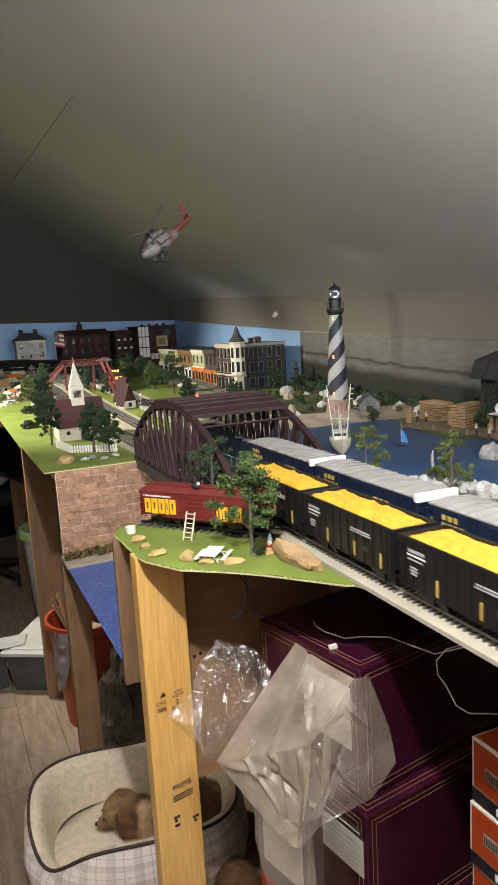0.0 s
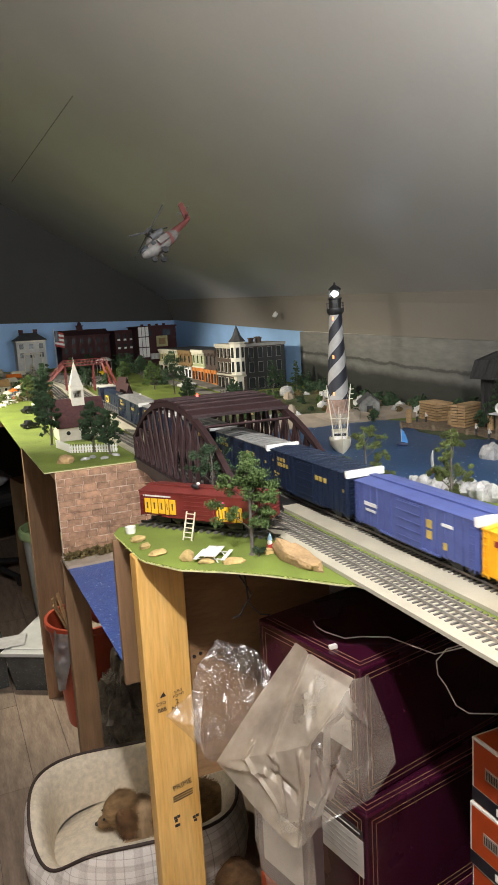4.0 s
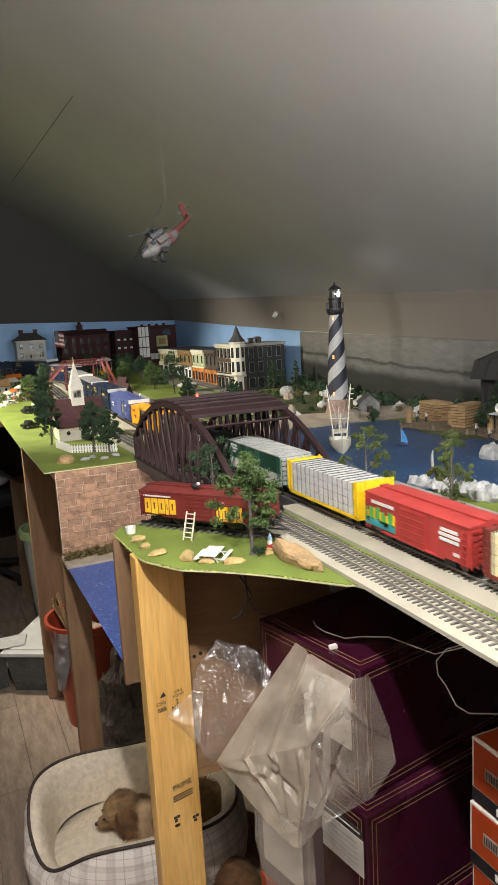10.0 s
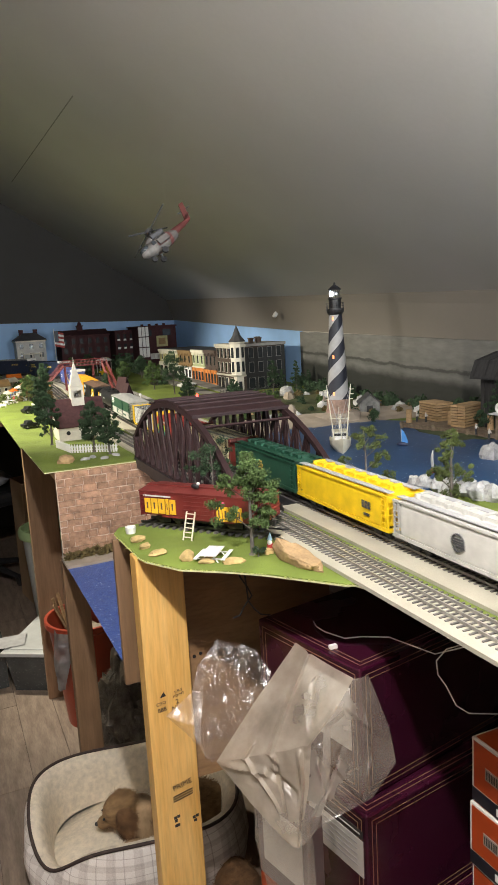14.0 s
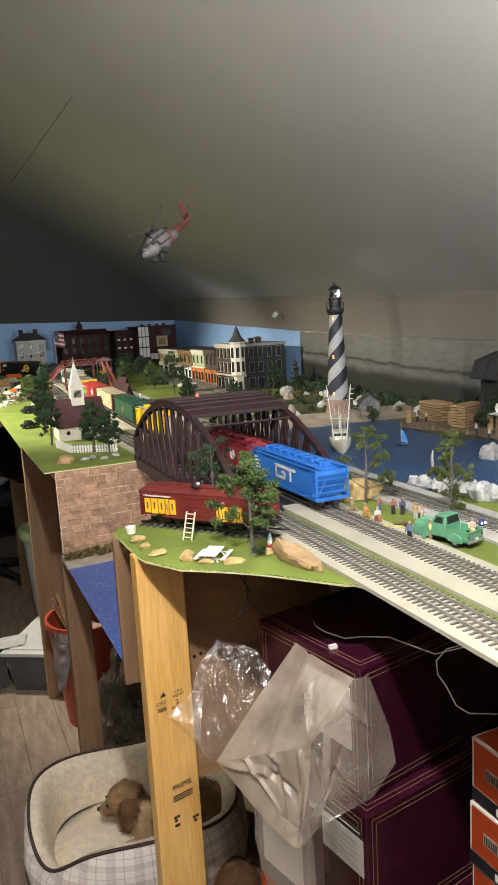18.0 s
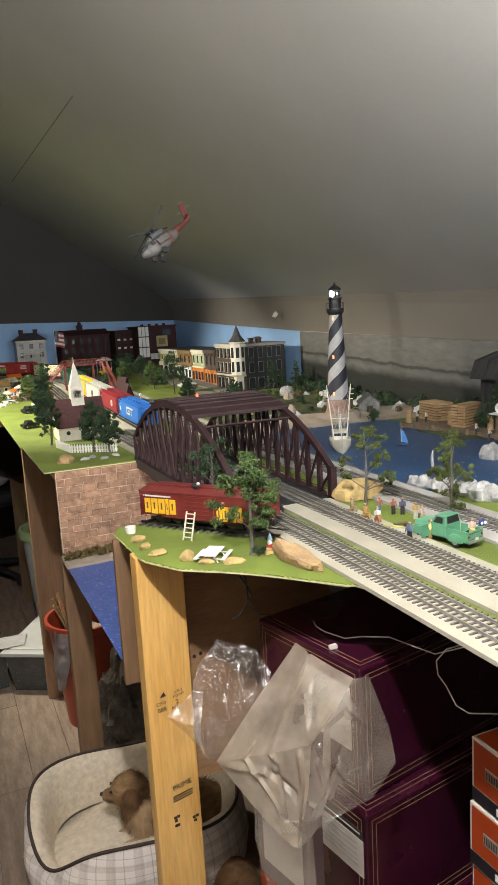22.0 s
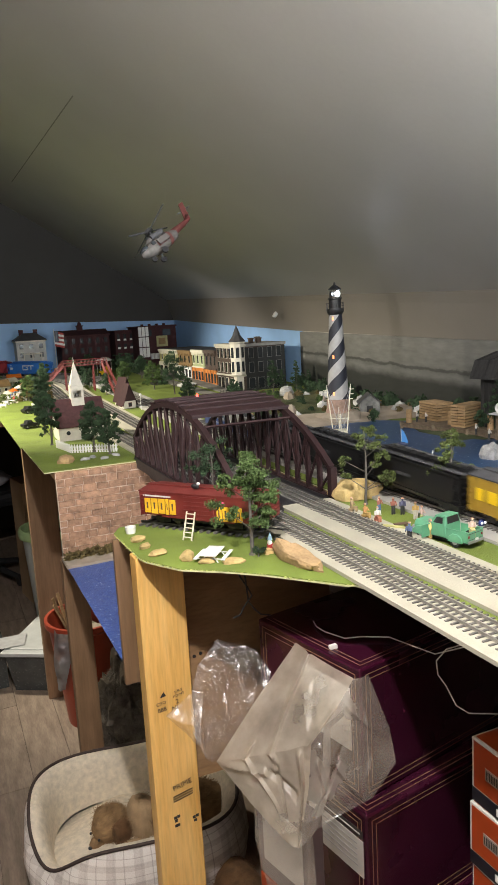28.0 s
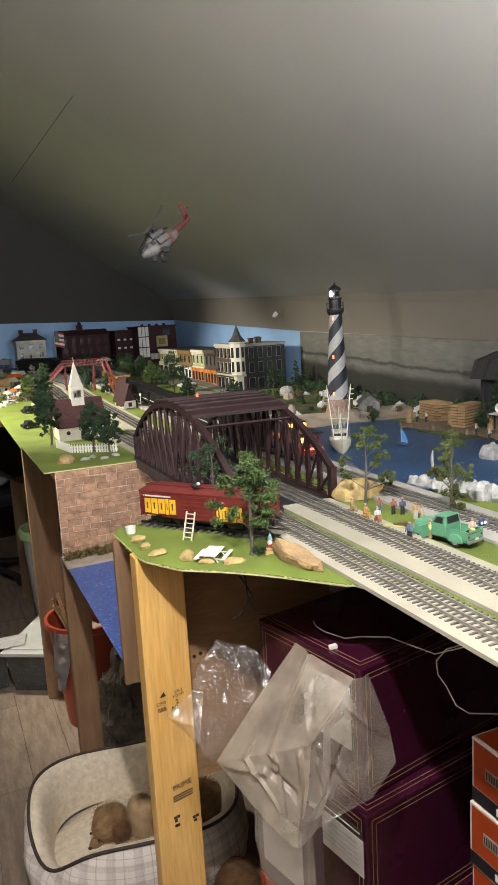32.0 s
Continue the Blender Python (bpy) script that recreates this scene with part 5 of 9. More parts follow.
    part("beard", Mesh().blob((-.002, -.003, .022), (.006, .005, .007), 9, 6, .15, 4), WHITE, g, smooth=50)
    part("hat", Mesh().cyl((0, 0, .027), (.001, 0, .044), .0065, .001, 10), livery("pale_blue", (.35, .55, .75)), g)
    stone("small yellow stone at the gnome's feet", .452, 1.012, G0, (.008, .007, .006), ROCKYELLOW, 8, name="pebble")
    stone("dark lump of coal beside the track", .566, 1.218, G0 + .002, (.014, .011, .014), BLACK, 4, 0, .5, name="coal_lump")
    tree("leafy green model tree with a spreading crown", .428, 1.022, G0, .170, ((-.02, .01, .86, .11), (.09, -.04, .71, .12), (.17, -.07, .53, .12), (.04, -.02, .56, .12), (-.19, .08, .67, .10), (-.16, .07, .40, .12), (.05, -.02, .34, .09), (-.07, .03, .72, .09), (.13, -.05, .42, .08)), LEAF, 11, .0035, .006)
    tree("small dark bush at the tree's foot", .432, 1.008, G0, .02, ((0, 0, .5, .4), (.2, .1, .4, .3)), LEAFDARK, 5, .001, .004, name="bush", per=60)
    tree("bare dark tree with sparse dull leaves behind the boxcar", .468, 1.30, .964, .165, ((-.1, 0, .86, .13), (.08, .0, .92, .12), (.0, .05, .74, .14), (-.14, .03, .66, .10), (.16, .0, .70, .10)), LEAFDARK, 17, .003, .005, per=110)


ROCKYELLOW = paint("cork_stone", (0.50, 0.36, 0.15), 0.9, var=0.3, scale=60, bump=0.9)
picnic_ground()


# ---- trackside clearing with the pickup ----
def wheel_set(car, spots, r, w, tyre=BLACK):
    for x, y in spots:
        t = part("wheel", Mesh().cyl((-w, 0, 0), (w, 0, 0), r, n=18), tyre, car, at=pose(x, y, r))
        part("hubcap", Mesh().cyl((-w - .0006, 0, 0), (w + .0006, 0, 0), r * .55, n=14), ROOFWHITE, t)


def pickup():
    GT = livery("pickup_green", (0.12, 0.34, 0.20), 0.35)
    t = thing("pickup_truck", "mint green vintage model pickup truck", "toy truck", pose(.722, .912, G0, 0, 0, 14) @ Matrix.Diagonal((.98, .96, 1.06, 1)))
    part("chassis", Mesh().box(-.016, .016, -.052, .052, .006, .011), BLACK, t)
    hood = [(-.0195, .010), (.0195, .010), (.0195, .022), (.014, .028), (-.014, .028), (-.0195, .022)]
    bevel(part("hood", Mesh().prism(hood, "y", .018, .054), GT, t, smooth=40), .0012)
    cab = Mesh().add([(-.020, -.012, .010), (.020, -.012, .010), (.020, .020, .010), (-.020, .020, .010), (-.020, -.012, .029), (.020, -.012, .029), (.020, .020, .029), (-.020, .020, .029),
                      (-.0165, -.009, .043), (.0165, -.009, .043), (.0165, .010, .043), (-.0165, .010, .043)],
                     [(0, 1, 5, 4), (1, 2, 6, 5), (2, 3, 7, 6), (3, 0, 4, 7), (0, 3, 2, 1), (4, 5, 9, 8), (5, 6, 10, 9), (6, 7, 11, 10), (7, 4, 8, 11), (8, 9, 10, 11)])
    bevel(part("cab", cab, GT, t), .002)
    part("rear_window", Mesh().add([(-.0155, -.0125, .031), (.0155, -.0125, .031), (.0135, -.0105, .041), (-.0135, -.0105, .041)], [(0, 1, 2, 3)]), BLACK, t)
    part("side_window", Mesh().add([(-.0198, -.006, .031), (-.0198, .013, .031), (-.0178, .007, .040), (-.0178, -.005, .040)], [(0, 1, 2, 3)]), BLACK, t)
    part("windscreen", Mesh().add([(-.015, .0196, .031), (.015, .0196, .031), (.013, .0122, .041), (-.013, .0122, .041)], [(0, 3, 2, 1)]), BLACK, t)
    part("bed", Mesh().box(-.020, -.0185, -.054, -.013, .010, .0255).box(.0185, .020, -.054, -.013, .010, .0255).box(-.020, .020, -.0545, -.053, .010, .0255).box(-.020, .020, -.054, -.013, .010, .0135), GT, t)
    for s in (-1, 1):
        bevel(part("rear_fender", Mesh().prism([(-.046, .008), (-.044, .016), (-.037, .0205), (-.027, .0205), (-.020, .016), (-.018, .008)], "x", s * .0195, s * .0235), GT, t), .001)
        bevel(part("front_fender", Mesh().prism([(.022, .008), (.024, .017), (.032, .0215), (.046, .0205), (.055, .014), (.055, .008)], "x", s * .0175, s * .0235), GT, t), .001)
    part("bumper", Mesh().box(-.019, .019, -.0575, -.0552, .009, .0125), ROOFWHITE, t)
    part("front_bumper", Mesh().box(-.0215, .0215, .0555, .0578, .008, .0115), ROOFWHITE, t)
    part("grille", Mesh().box(-.011, .011, .0535, .0550, .012, .020), ROOFWHITE, t, "pale grille")
    for s in (-1, 1):
        part("headlight", Mesh().cyl((s * .0185, .052, .0165), (s * .0185, .0562, .0165), .0034, n=12), ROOFWHITE, t)
        part("tail_light", Mesh().box(s * .0165 - .0014, s * .0165 + .0014, -.0556, -.0542, .017, .0205), MAROON, t)
        part("mirror", Mesh().cyl((s * .0195, .0165, .031), (s * .0245, .0175, .0325), .0006, n=5).box(s * .0245 - .0012, s * .0245 + .0012, .0168, .0178, .031, .0350), ROOFWHITE, t)
        part("bed_rail", Mesh().box(s * .0192 - .0012, s * .0192 + .0012, -.0545, -.013, .0252, .0266), GT, t)
    part("tailgate_line", Mesh().box(-.016, .016, -.0549, -.0544, .0135, .0142).box(-.016, .016, -.0549, -.0544, .0225, .0232), DARKGREY, t)
    part("drip_rail", Mesh().box(-.0175, .0175, -.0098, .0108, .0410, .0419), GT, t)
    part("plate", Mesh().box(-.004, .004, -.0580, -.0573, .0125, .016), LETWHITE, t, "plain pale plate")
    part("open_door", Mesh().box(-.0425, -.0215, .0175, .0190, .010, .029), GT, t, "open driver's door")
    wheel_set(t, ((-.0195, -.032), (.0195, -.032), (-.0195, .037), (.0195, .037)), .0095, .003)


pickup()
NAVYC, TAN, JEAN, DK, WH, RD, YL = (.03, .04, .10), (.30, .22, .12), (.08, .14, .26), (.03, .03, .03), (.52, .50, .46), (.27, .10, .07), (.42, .27, .09)
for x, y, q, lg, sh, ht, lb, st in (
        (.679, 1.133, 40, TAN, TAN, TAN, "small tan painted figurine crouching by the rock", True), (.677, 1.084, 20, YL, (.45, .22, .08), DK, "seated figurine with a guitar in yellow trousers", True),
        (.682, 1.052, -10, (.35, .13, .08), WH, WH, "seated figurine in a white shirt on a box", True), (.724, 1.110, 10, JEAN, RD, DK, "standing figurine in blue overalls", False),
        (.740, 1.088, -5, DK, RD, WH, "standing figurine in a red shirt", False), (.753, 1.078, -20, DK, (.08, .08, .14), WH, "figurine in a dark jacket playing an instrument", False),
        (.754, 1.040, -30, (.45, .42, .36), YL, WH, "standing figurine in an orange shirt", False), (.748, 1.014, 30, (.42, .45, .20), (.5, .35, .3), DK, "figurine bending beside the truck", False),
        (.672, .944, -60, DK, (.10, .14, .26), (.3, .3, .3), "figurine in a blue shirt at the truck door", False)):
    figurine(x, y, G0, q, lg, sh, ht, lb, st)
figurine(.738, .872, G0 + .0135, -30, (.5, .45, .2), (.55, .42, .35), DK, "seated figurine on the truck bed", True, .85)
figurine(.6985, .925, G0 + .004, 20, YL, (.7, .55, .2), (.6, .5, .4), "figurine in a yellow dress beside the open door", False, .9)
solo("log", Mesh().tube([(0, 0, .005), (.018, .004, .0055), (.045, .006, .005)], .0045, 8, .8), paint("peeled_log", (.42, .40, .16), .9, var=.25, scale=80), "pale peeled log on the grass", "log", pose(.672, 1.020, G0, 0, 0, -62), smooth=40)
b = thing("log_bench", "dark rough bench by the tracks", "bench", pose(.703, 1.012, G0, 0, 0, -10))
part("seat", Mesh().box(-.012, .012, -.004, .004, .006, .0085), BROWNROOF, b)
for s in (-1, 1):
    part("leg", Mesh().box(s * .009 - .0015, s * .009 + .0015, -.0035, .0035, 0, .006), BROWNROOF, b)
stone("flat tan sandstone boulder at the bridge end", .745, 1.232, G0, (.058, .030, .026), ROCKYELLOW, 31, -12, .35, name="boulder")
tree("slender tree with sparse yellow-green clumps", .737, 1.177, G0, .155, ((-.06, .02, .85, .11), (.09, -.04, .91, .10), (.19, -.08, .75, .11), (.20, -.08, .60, .08), (.12, -.05, .50, .06), (.22, -.09, .35, .08), (.26, -.11, .27, .07), (-.25, .11, .58, .07), (-.20, .09, .36, .07)), LEAFLIGHT, 23, .003, .0055, per=80)
tree("slender tree with dull green clumps by the back track", .830, 1.035, G0 - .0005, .158, ((.0, 0, .90, .09), (-.07, .03, .76, .10), (.03, -.01, .80, .09), (-.09, .04, .52, .10), (.0, 0, .45, .12), (.16, -.07, .48, .09), (-.16, .07, .45, .07), (-.02, .01, .24, .10), (.04, -.02, .12, .09), (-.06, .03, .62, .08)), LEAFLIGHT, 29, .004, .0055, per=90)
for i, (x, y, a) in enumerate(((.903, 1.245, .016), (.905, 1.213, .020), (.914, 1.180, .021), (.918, 1.145, .021), (.932, 1.120, .023), (.938, 1.088, .024), (.950, 1.062, .023), (.975, 1.050, .022), (1.00, 1.035, .021), (.960, 1.098, .018))):
    stone("pale grey plaster rock on the lake shore", x, y, G0, (a, a * .85, a * .95), ROCKGREY, i + 40, i * 37, .5, group="lake shore rocks")
stone("large pale grey rock standing in the lake", 1.205, 1.352, .991, (.030, .026, .026), ROCKGREY, 52, 0, .5, name="rock")
s = thing("crossing_signal", "small trackside signal with two white lamps", "signal", pose(.806, .928, G0) @ Matrix.Scale(.75, 4))
part("post", Mesh().cyl((0, 0, 0), (0, 0, .018), .0015, n=8), BLACK, s)
part("head", Mesh().blob((0, 0, .016), (.010, .005, .009), 10, 7, .05, 1), livery("signal_blue", (.03, .05, .2)), s, smooth=50)
for k in (-1, 1):
    part("lamp", Mesh().cyl((k * .0045, -.0045, .017), (k * .0045, -.0062, .017), .0028, n=10), glow("signal_white", (1, 1, 1), 1.2), s, "white lamp")
part("arm", Mesh().box(.008, .045, -.001, .001, .008, .010).box(.008, .045, -.001, .001, .003, .005), BLACK, s)

# ---- lighthouse ----
def lighthouse():
    x, y, z0 = 1.262, 2.171, 1.008
    l = thing("lighthouse", "tall black and white spiral-striped lighthouse with a black lantern", "lighthouse", pose(x, y, z0))
    m, N, L, P = node_mat("spiral_stripes")
    tc, sp = N.new("ShaderNodeTexCoord"), N.new("ShaderNodeSeparateXYZ")
    L.new(tc.outputs["Object"], sp.inputs[0])
    at = N.new("ShaderNodeMath")
    at.operation = "ARCTAN2"
    L.new(sp.outputs[1], at.inputs[0])
    L.new(sp.outputs[0], at.inputs[1])
    a = N.new("ShaderNodeMath")
    a.operation = "MULTIPLY_ADD"
    L.new(at.outputs[0], a.inputs[0])
    a.inputs[1].default_value = -1 / math.pi
    zz = N.new("ShaderNodeMath")
    zz.operation = "MULTIPLY_ADD"
    L.new(sp.outputs[2], zz.inputs[0])
    zz.inputs[1].default_value, zz.inputs[2].default_value = 10.8, 0.82
    L.new(zz.outputs[0], a.inputs[2])
    fr = N.new("ShaderNodeMath")
    fr.operation = "FRACT"
    L.new(a.outputs[0], fr.inputs[0])
    st = ramp(N, L, fr.outputs[0], [(0.0, (0.36, 0.355, 0.35)), (0.49, (0.36, 0.355, 0.35)), (0.5, (0.015, 0.017, 0.028)), (0.99, (0.015, 0.017, 0.028))])
    n = tex_noise(N, L, 40, 4)
    L.new(mix(N, L, .3, st.outputs[0], n.outputs[0], "OVERLAY"), P.inputs["Base Color"])
    P.inputs["Roughness"].default_value = .55
    part("tower", Mesh().lathe([(.0365, .055), (.0350, .10), (.0318, .16), (.0285, .22), (.0252, .28), (.0224, .342)], n=32), m, l, smooth=60)
    bevel(part("base", Mesh().lathe([(.046, 0), (.046, .018), (.042, .022), (.042, .054), (.0395, .057)], n=8), paint("base_brick", (.33, .22, .17), .85, var=.25, scale=70, bump=.5), l), .001)
    part("gallery", Mesh().lathe([(.0224, .342), (.028, .350), (.030, .358), (.030, .362), (.022, .363)], n=24), BLACK, l, "black gallery deck")
    r = Mesh()
    for k in range(14):
        q = math.tau * k / 14
        r.cyl((.029 * math.cos(q), .029 * math.sin(q), .362), (.029 * math.cos(q), .029 * math.sin(q), .381), .0007, n=4)
    for zc in (.372, .381):
        for k in range(14):
            q, w = math.tau * k / 14, math.tau * (k + 1) / 14
            r.cyl((.029 * math.cos(q), .029 * math.sin(q), zc), (.029 * math.cos(w), .029 * math.sin(w), zc), .0007, n=4)
    part("railing", r, BLACK, l)
    part("watch_room", Mesh().lathe([(.021, .362), (.021, .392), (.024, .394), (.024, .398)], n=20), BLACK, l)
    m2 = Mesh()
    for k in range(8):
        q = math.tau * (k + .5) / 8
        m2.cyl((.0178 * math.cos(q), .0178 * math.sin(q), .398), (.0178 * math.cos(q), .0178 * math.sin(q), .424), .0011, n=5)
    part("lantern_bars", m2, BLACK, l)
    part("lantern_roof", Mesh().lathe([(.022, .424), (.021, .428), (.010, .437), (.004, .441), (.003, .446), (.001, .450)], n=20), BLACK, l, smooth=40)
    for zc in (.330, .202, .078):
        q = math.atan2(-y, -x) - .40
        rr = .0368 - (zc - .055) * .0500
        part("window", Mesh().box(-.0030, .0030, -.0012, .0006, -.006, .006).turn(pose(rr * math.cos(q), rr * math.sin(q), zc, 0, 0, math.degrees(q) + 90)), glow("warm_window", (1, .32, .12), 1.2), l, "dim orange window")
    stone("tan shore rock under the lighthouse", x, y, .988, (.085, .075, .026), SAND, 61, 20, .4, name="boulder")
    b = tagged(new("beacon_lens"), "rotating lighthouse lens with bright bull's eyes", "lamp")
    b.matrix_basis = pose(x, y, z0 + .411)
    part("drum", Mesh().lathe([(.008, -.009), (.012, -.005), (.012, .005), (.008, .009)], n=16), ROOFWHITE, b)
    part("bulls_eye", Mesh().cyl((0, -.0125, 0), (0, -.0150, 0), .0105, .008, 18), BEACON, b, "bright white bull's eye lens")
    part("side_eye", Mesh().cyl((.0125, 0, 0), (.0140, 0, 0), .004, .003, 12), BEACON_DIM, b, "dim side lens")
    part("side_eye", Mesh().cyl((-.0125, 0, 0), (-.0140, 0, 0), .004, .003, 12), BEACON_DIM, b, "dim side lens")
    part("shield", Mesh().box(-.010, .010, .010, .012, -.008, .008), BLACK, b)
    return b


BEACON = glow("beacon_white", (0.75, 0.85, 1.0), 60)
BEACON_DIM = glow("beacon_dim", (0.85, 0.92, 1.0), 2.5)
LENS = lighthouse()


HUTSTONE = paint("hut_stone", (0.20, 0.20, 0.19), 0.9, var=0.35, scale=60, bump=0.8)


# ---- shore and water ----
def shore():
    # sand beach along the far shore, rising to the backdrop
    pts, faces, n, q = [], [], 16, 5
    for i in range(n + 1):
        for k in range(q + 1):
            x = .90 + .74 * i / n
            y = 2.05 + .20 * k / q + .02 * math.sin(i * 1.3)
            z = .9905 + .004 * k + .010 * (noise.noise((x * 9, y * 9, 3)) if k else 0) + (.0 if k else -.004)
            pts.append((x, y, max(z, .9893)))
    faces = [(i * (q + 1) + k, (i + 1) * (q + 1) + k, (i + 1) * (q + 1) + k + 1, i * (q + 1) + k + 1) for i in range(n) for k in range(q)]
    solo("ground_beach", Mesh().add(pts, faces), SAND, "sandy beach along the far lake shore", "ground", kind="structure", smooth=True)
    pts = []
    for i in range(13):
        for k in range(7):
            x, y = 1.28 + .37 * k / 6, .4 + 1.5 * i / 12
            pts.append((x, y, .9888 + .03 * (k / 6) + .016 * noise.noise((x * 7, y * 7, 9)) * min(k, 1)))
    solo("ground_bank", Mesh().add(pts, [(i * 7 + k, i * 7 + k + 1, (i + 1) * 7 + k + 1, (i + 1) * 7 + k) for i in range(12) for k in range(6)]), SCENIC, "dark scenic bank along the backdrop", "ground", kind="structure", smooth=True)
    rnd = random.Random(77)
    spots = [(1.36, 2.30), (1.50, 2.18), (1.54, 2.10), (1.46, 2.28), (1.55, 1.98), (1.57, 2.25), (1.10, 2.20), (1.04, 2.26), (1.17, 2.30), (1.20, 2.42), (1.36, 2.46), (1.50, 2.42), (1.45, 2.62), (1.40, 2.86), (1.46, 2.78), (1.36, 2.75), (1.50, 2.70)]
    for i, (x, y) in enumerate(spots):
        a = rnd.uniform(.014, .030)
        stone("pale grey rock on the far lake shore", x, y, ground(y) + .003, (a, a * .8, a), ROCKGREY if i % 3 else SAND, i + 70, i * 53, .5, group="far shore rocks")
    for i in range(34):
        y = 1.15 + 1.95 * i / 33 + rnd.uniform(-.02, .02)
        x = 1.60 - rnd.random() * .05
        a = rnd.uniform(.016, .034)
        m = Mesh().blob((0, 0, a * .7), (a * .8, a * .8, a * .8), 9, 6, .6, i, 2)
        solo("bush", leafy(m, (0, 0, a * .8), (a, a, a), 90, .006, i + 5, .7), LEAFDARK, "dark green foam bush against the backdrop", "bush", pose(x, y, ground(y) + .012), group="bushes against the backdrop")
    h = thing("stone_hut", "small grey stone hut with a dark gabled roof", "model house", pose(1.42, 2.225, .996, 0, 0, -28))
    bevel(part("wall", Mesh().box(-.035, .035, -.03, .05, 0, .040), HUTSTONE, h), .001)
    part("gable", Mesh().prism([(-.035, .040), (.035, .040), (0, .066)], "y", -.0298, .0498), HUTSTONE, h)
    part("roof", Mesh().add([(-.042, -.036, .036), (0, -.036, .070), (.042, -.036, .036), (-.042, .056, .036), (0, .056, .070), (.042, .056, .036), (-.042, -.036, .033), (0, -.036, .066), (.042, -.036, .033), (-.042, .056, .033), (0, .056, .066), (.042, .056, .033)],
                            [(0, 3, 4, 1), (1, 4, 5, 2), (6, 7, 10, 9), (7, 8, 11, 10), (0, 1, 7, 6), (1, 2, 8, 7), (3, 9, 10, 4), (4, 10, 11, 5), (0, 6, 9, 3), (2, 5, 11, 8)]), DARKGREY, h)
    part("door", Mesh().box(-.011, .011, -.0312, -.029, 0, .028), BLACK, h, "dark doorway")


shore()


def trawler():
    t = thing("fishing_boat", "white model fishing trawler with masts and rigging", "model boat", pose(.985, 1.690, .9925, 0, 0, 154) @ Matrix.Diagonal((1.2, .95, 1.0, 1)))
    rings, prof = [], []
    n = 10
    hull = Mesh()
    for i in range(n + 1):
        s = i / n
        y = -.075 + .15 * s
        w = .024 * (1 - max(0, (s - .45) / .55) ** 2.2) * (.82 + .18 * min(1, s * 4))
        top = .026 + .014 * max(0, (s - .4) / .6) ** 2
        rings.append([(-w, y, top), (-w * .95, y, .012), (-w * .6, y, 0), (w * .6, y, 0), (w * .95, y, .012), (w, y, top), (w * .9, y, top - .004), (-w * .9, y, top - .004)])
    for a in rings:
        hull.v += a
    hull.f = [(i * 8 + k, i * 8 + (k + 1) % 8, (i + 1) * 8 + (k + 1) % 8, (i + 1) * 8 + k) for i in range(n) for k in range(8)] + [tuple(range(8)), tuple(range(n * 8 + 7, n * 8 - 1, -1))]
    part("hull", hull, CREAM, t, smooth=40)
    bevel(part("cabin", Mesh().box(-.014, .014, -.058, -.012, .022, .044), WHITE, t), .001)
    part("cabin_roof", Mesh().box(-.017, .017, -.062, -.008, .044, .0465), CREAM, t)
    for k in range(4):
        y = -.053 + .012 * k
        part("window", Mesh().box(-.0146, .0146, y, y + .007, .034, .041), BLACK, t)
    for k in range(3):
        x = -.009 + .009 * k
        part("front_window", Mesh().box(x - .003, x + .003, -.0584, -.0116, .034, .041), BLACK, t)
    for x, y, h, lx in ((0, -.03, .110, 0), (0, .03, .10, 0)):
        part("mast", Mesh().cyl((x, y, .02), (x + lx, y, h), .0015, .0009, 6), CREAM, t)
    for sx in (-1, 1):
        part("outrigger", Mesh().cyl((sx * .014, -.004, .026), (sx * .027, -.01, .174), .0017, .001, 6), CREAM, t, "raised outrigger boom")
        part("ladder_rung", Mesh().cyl((sx * .0225, -.008, .135), (sx * .031, -.008, .135), .0009, n=4).cyl((sx * .024, -.009, .148), (sx * .033, -.009, .148), .0009, n=4).cyl((sx * .025, -.0095, .161), (sx * .034, -.0095, .161), .0009, n=4), CREAM, t)
    part("cross_spar", Mesh().cyl((-.022, -.006, .083), (.022, -.006, .083), .001, n=5), CREAM, t)
    for a, b in (((0, -.03, .108), (-.02, .05, .03)), ((0, -.03, .108), (.02, .05, .03)), ((0, .03, .098), (-.018, -.06, .03)), ((0, .03, .098), (.018, -.06, .03)), ((-.027, -.01, .173), (0, -.03, .06)), ((.027, -.01, .173), (0, -.03, .06)), ((-.027, -.01, .173), (0, .07, .04)), ((.027, -.01, .173), (0, .07, .04)), ((-.018, -.006, .083), (-.02, .05, .03)), ((.018, -.006, .083), (.02, .05, .03)), ((-.018, -.006, .083), (.012, -.004, .03)), ((.018, -.006, .083), (-.012, -.004, .03)), ((0, .03, .098), (0, .072, .038))):
        part("rigging_line", Mesh().cyl(a, b, .0004, n=3), GREY, t)


trawler()


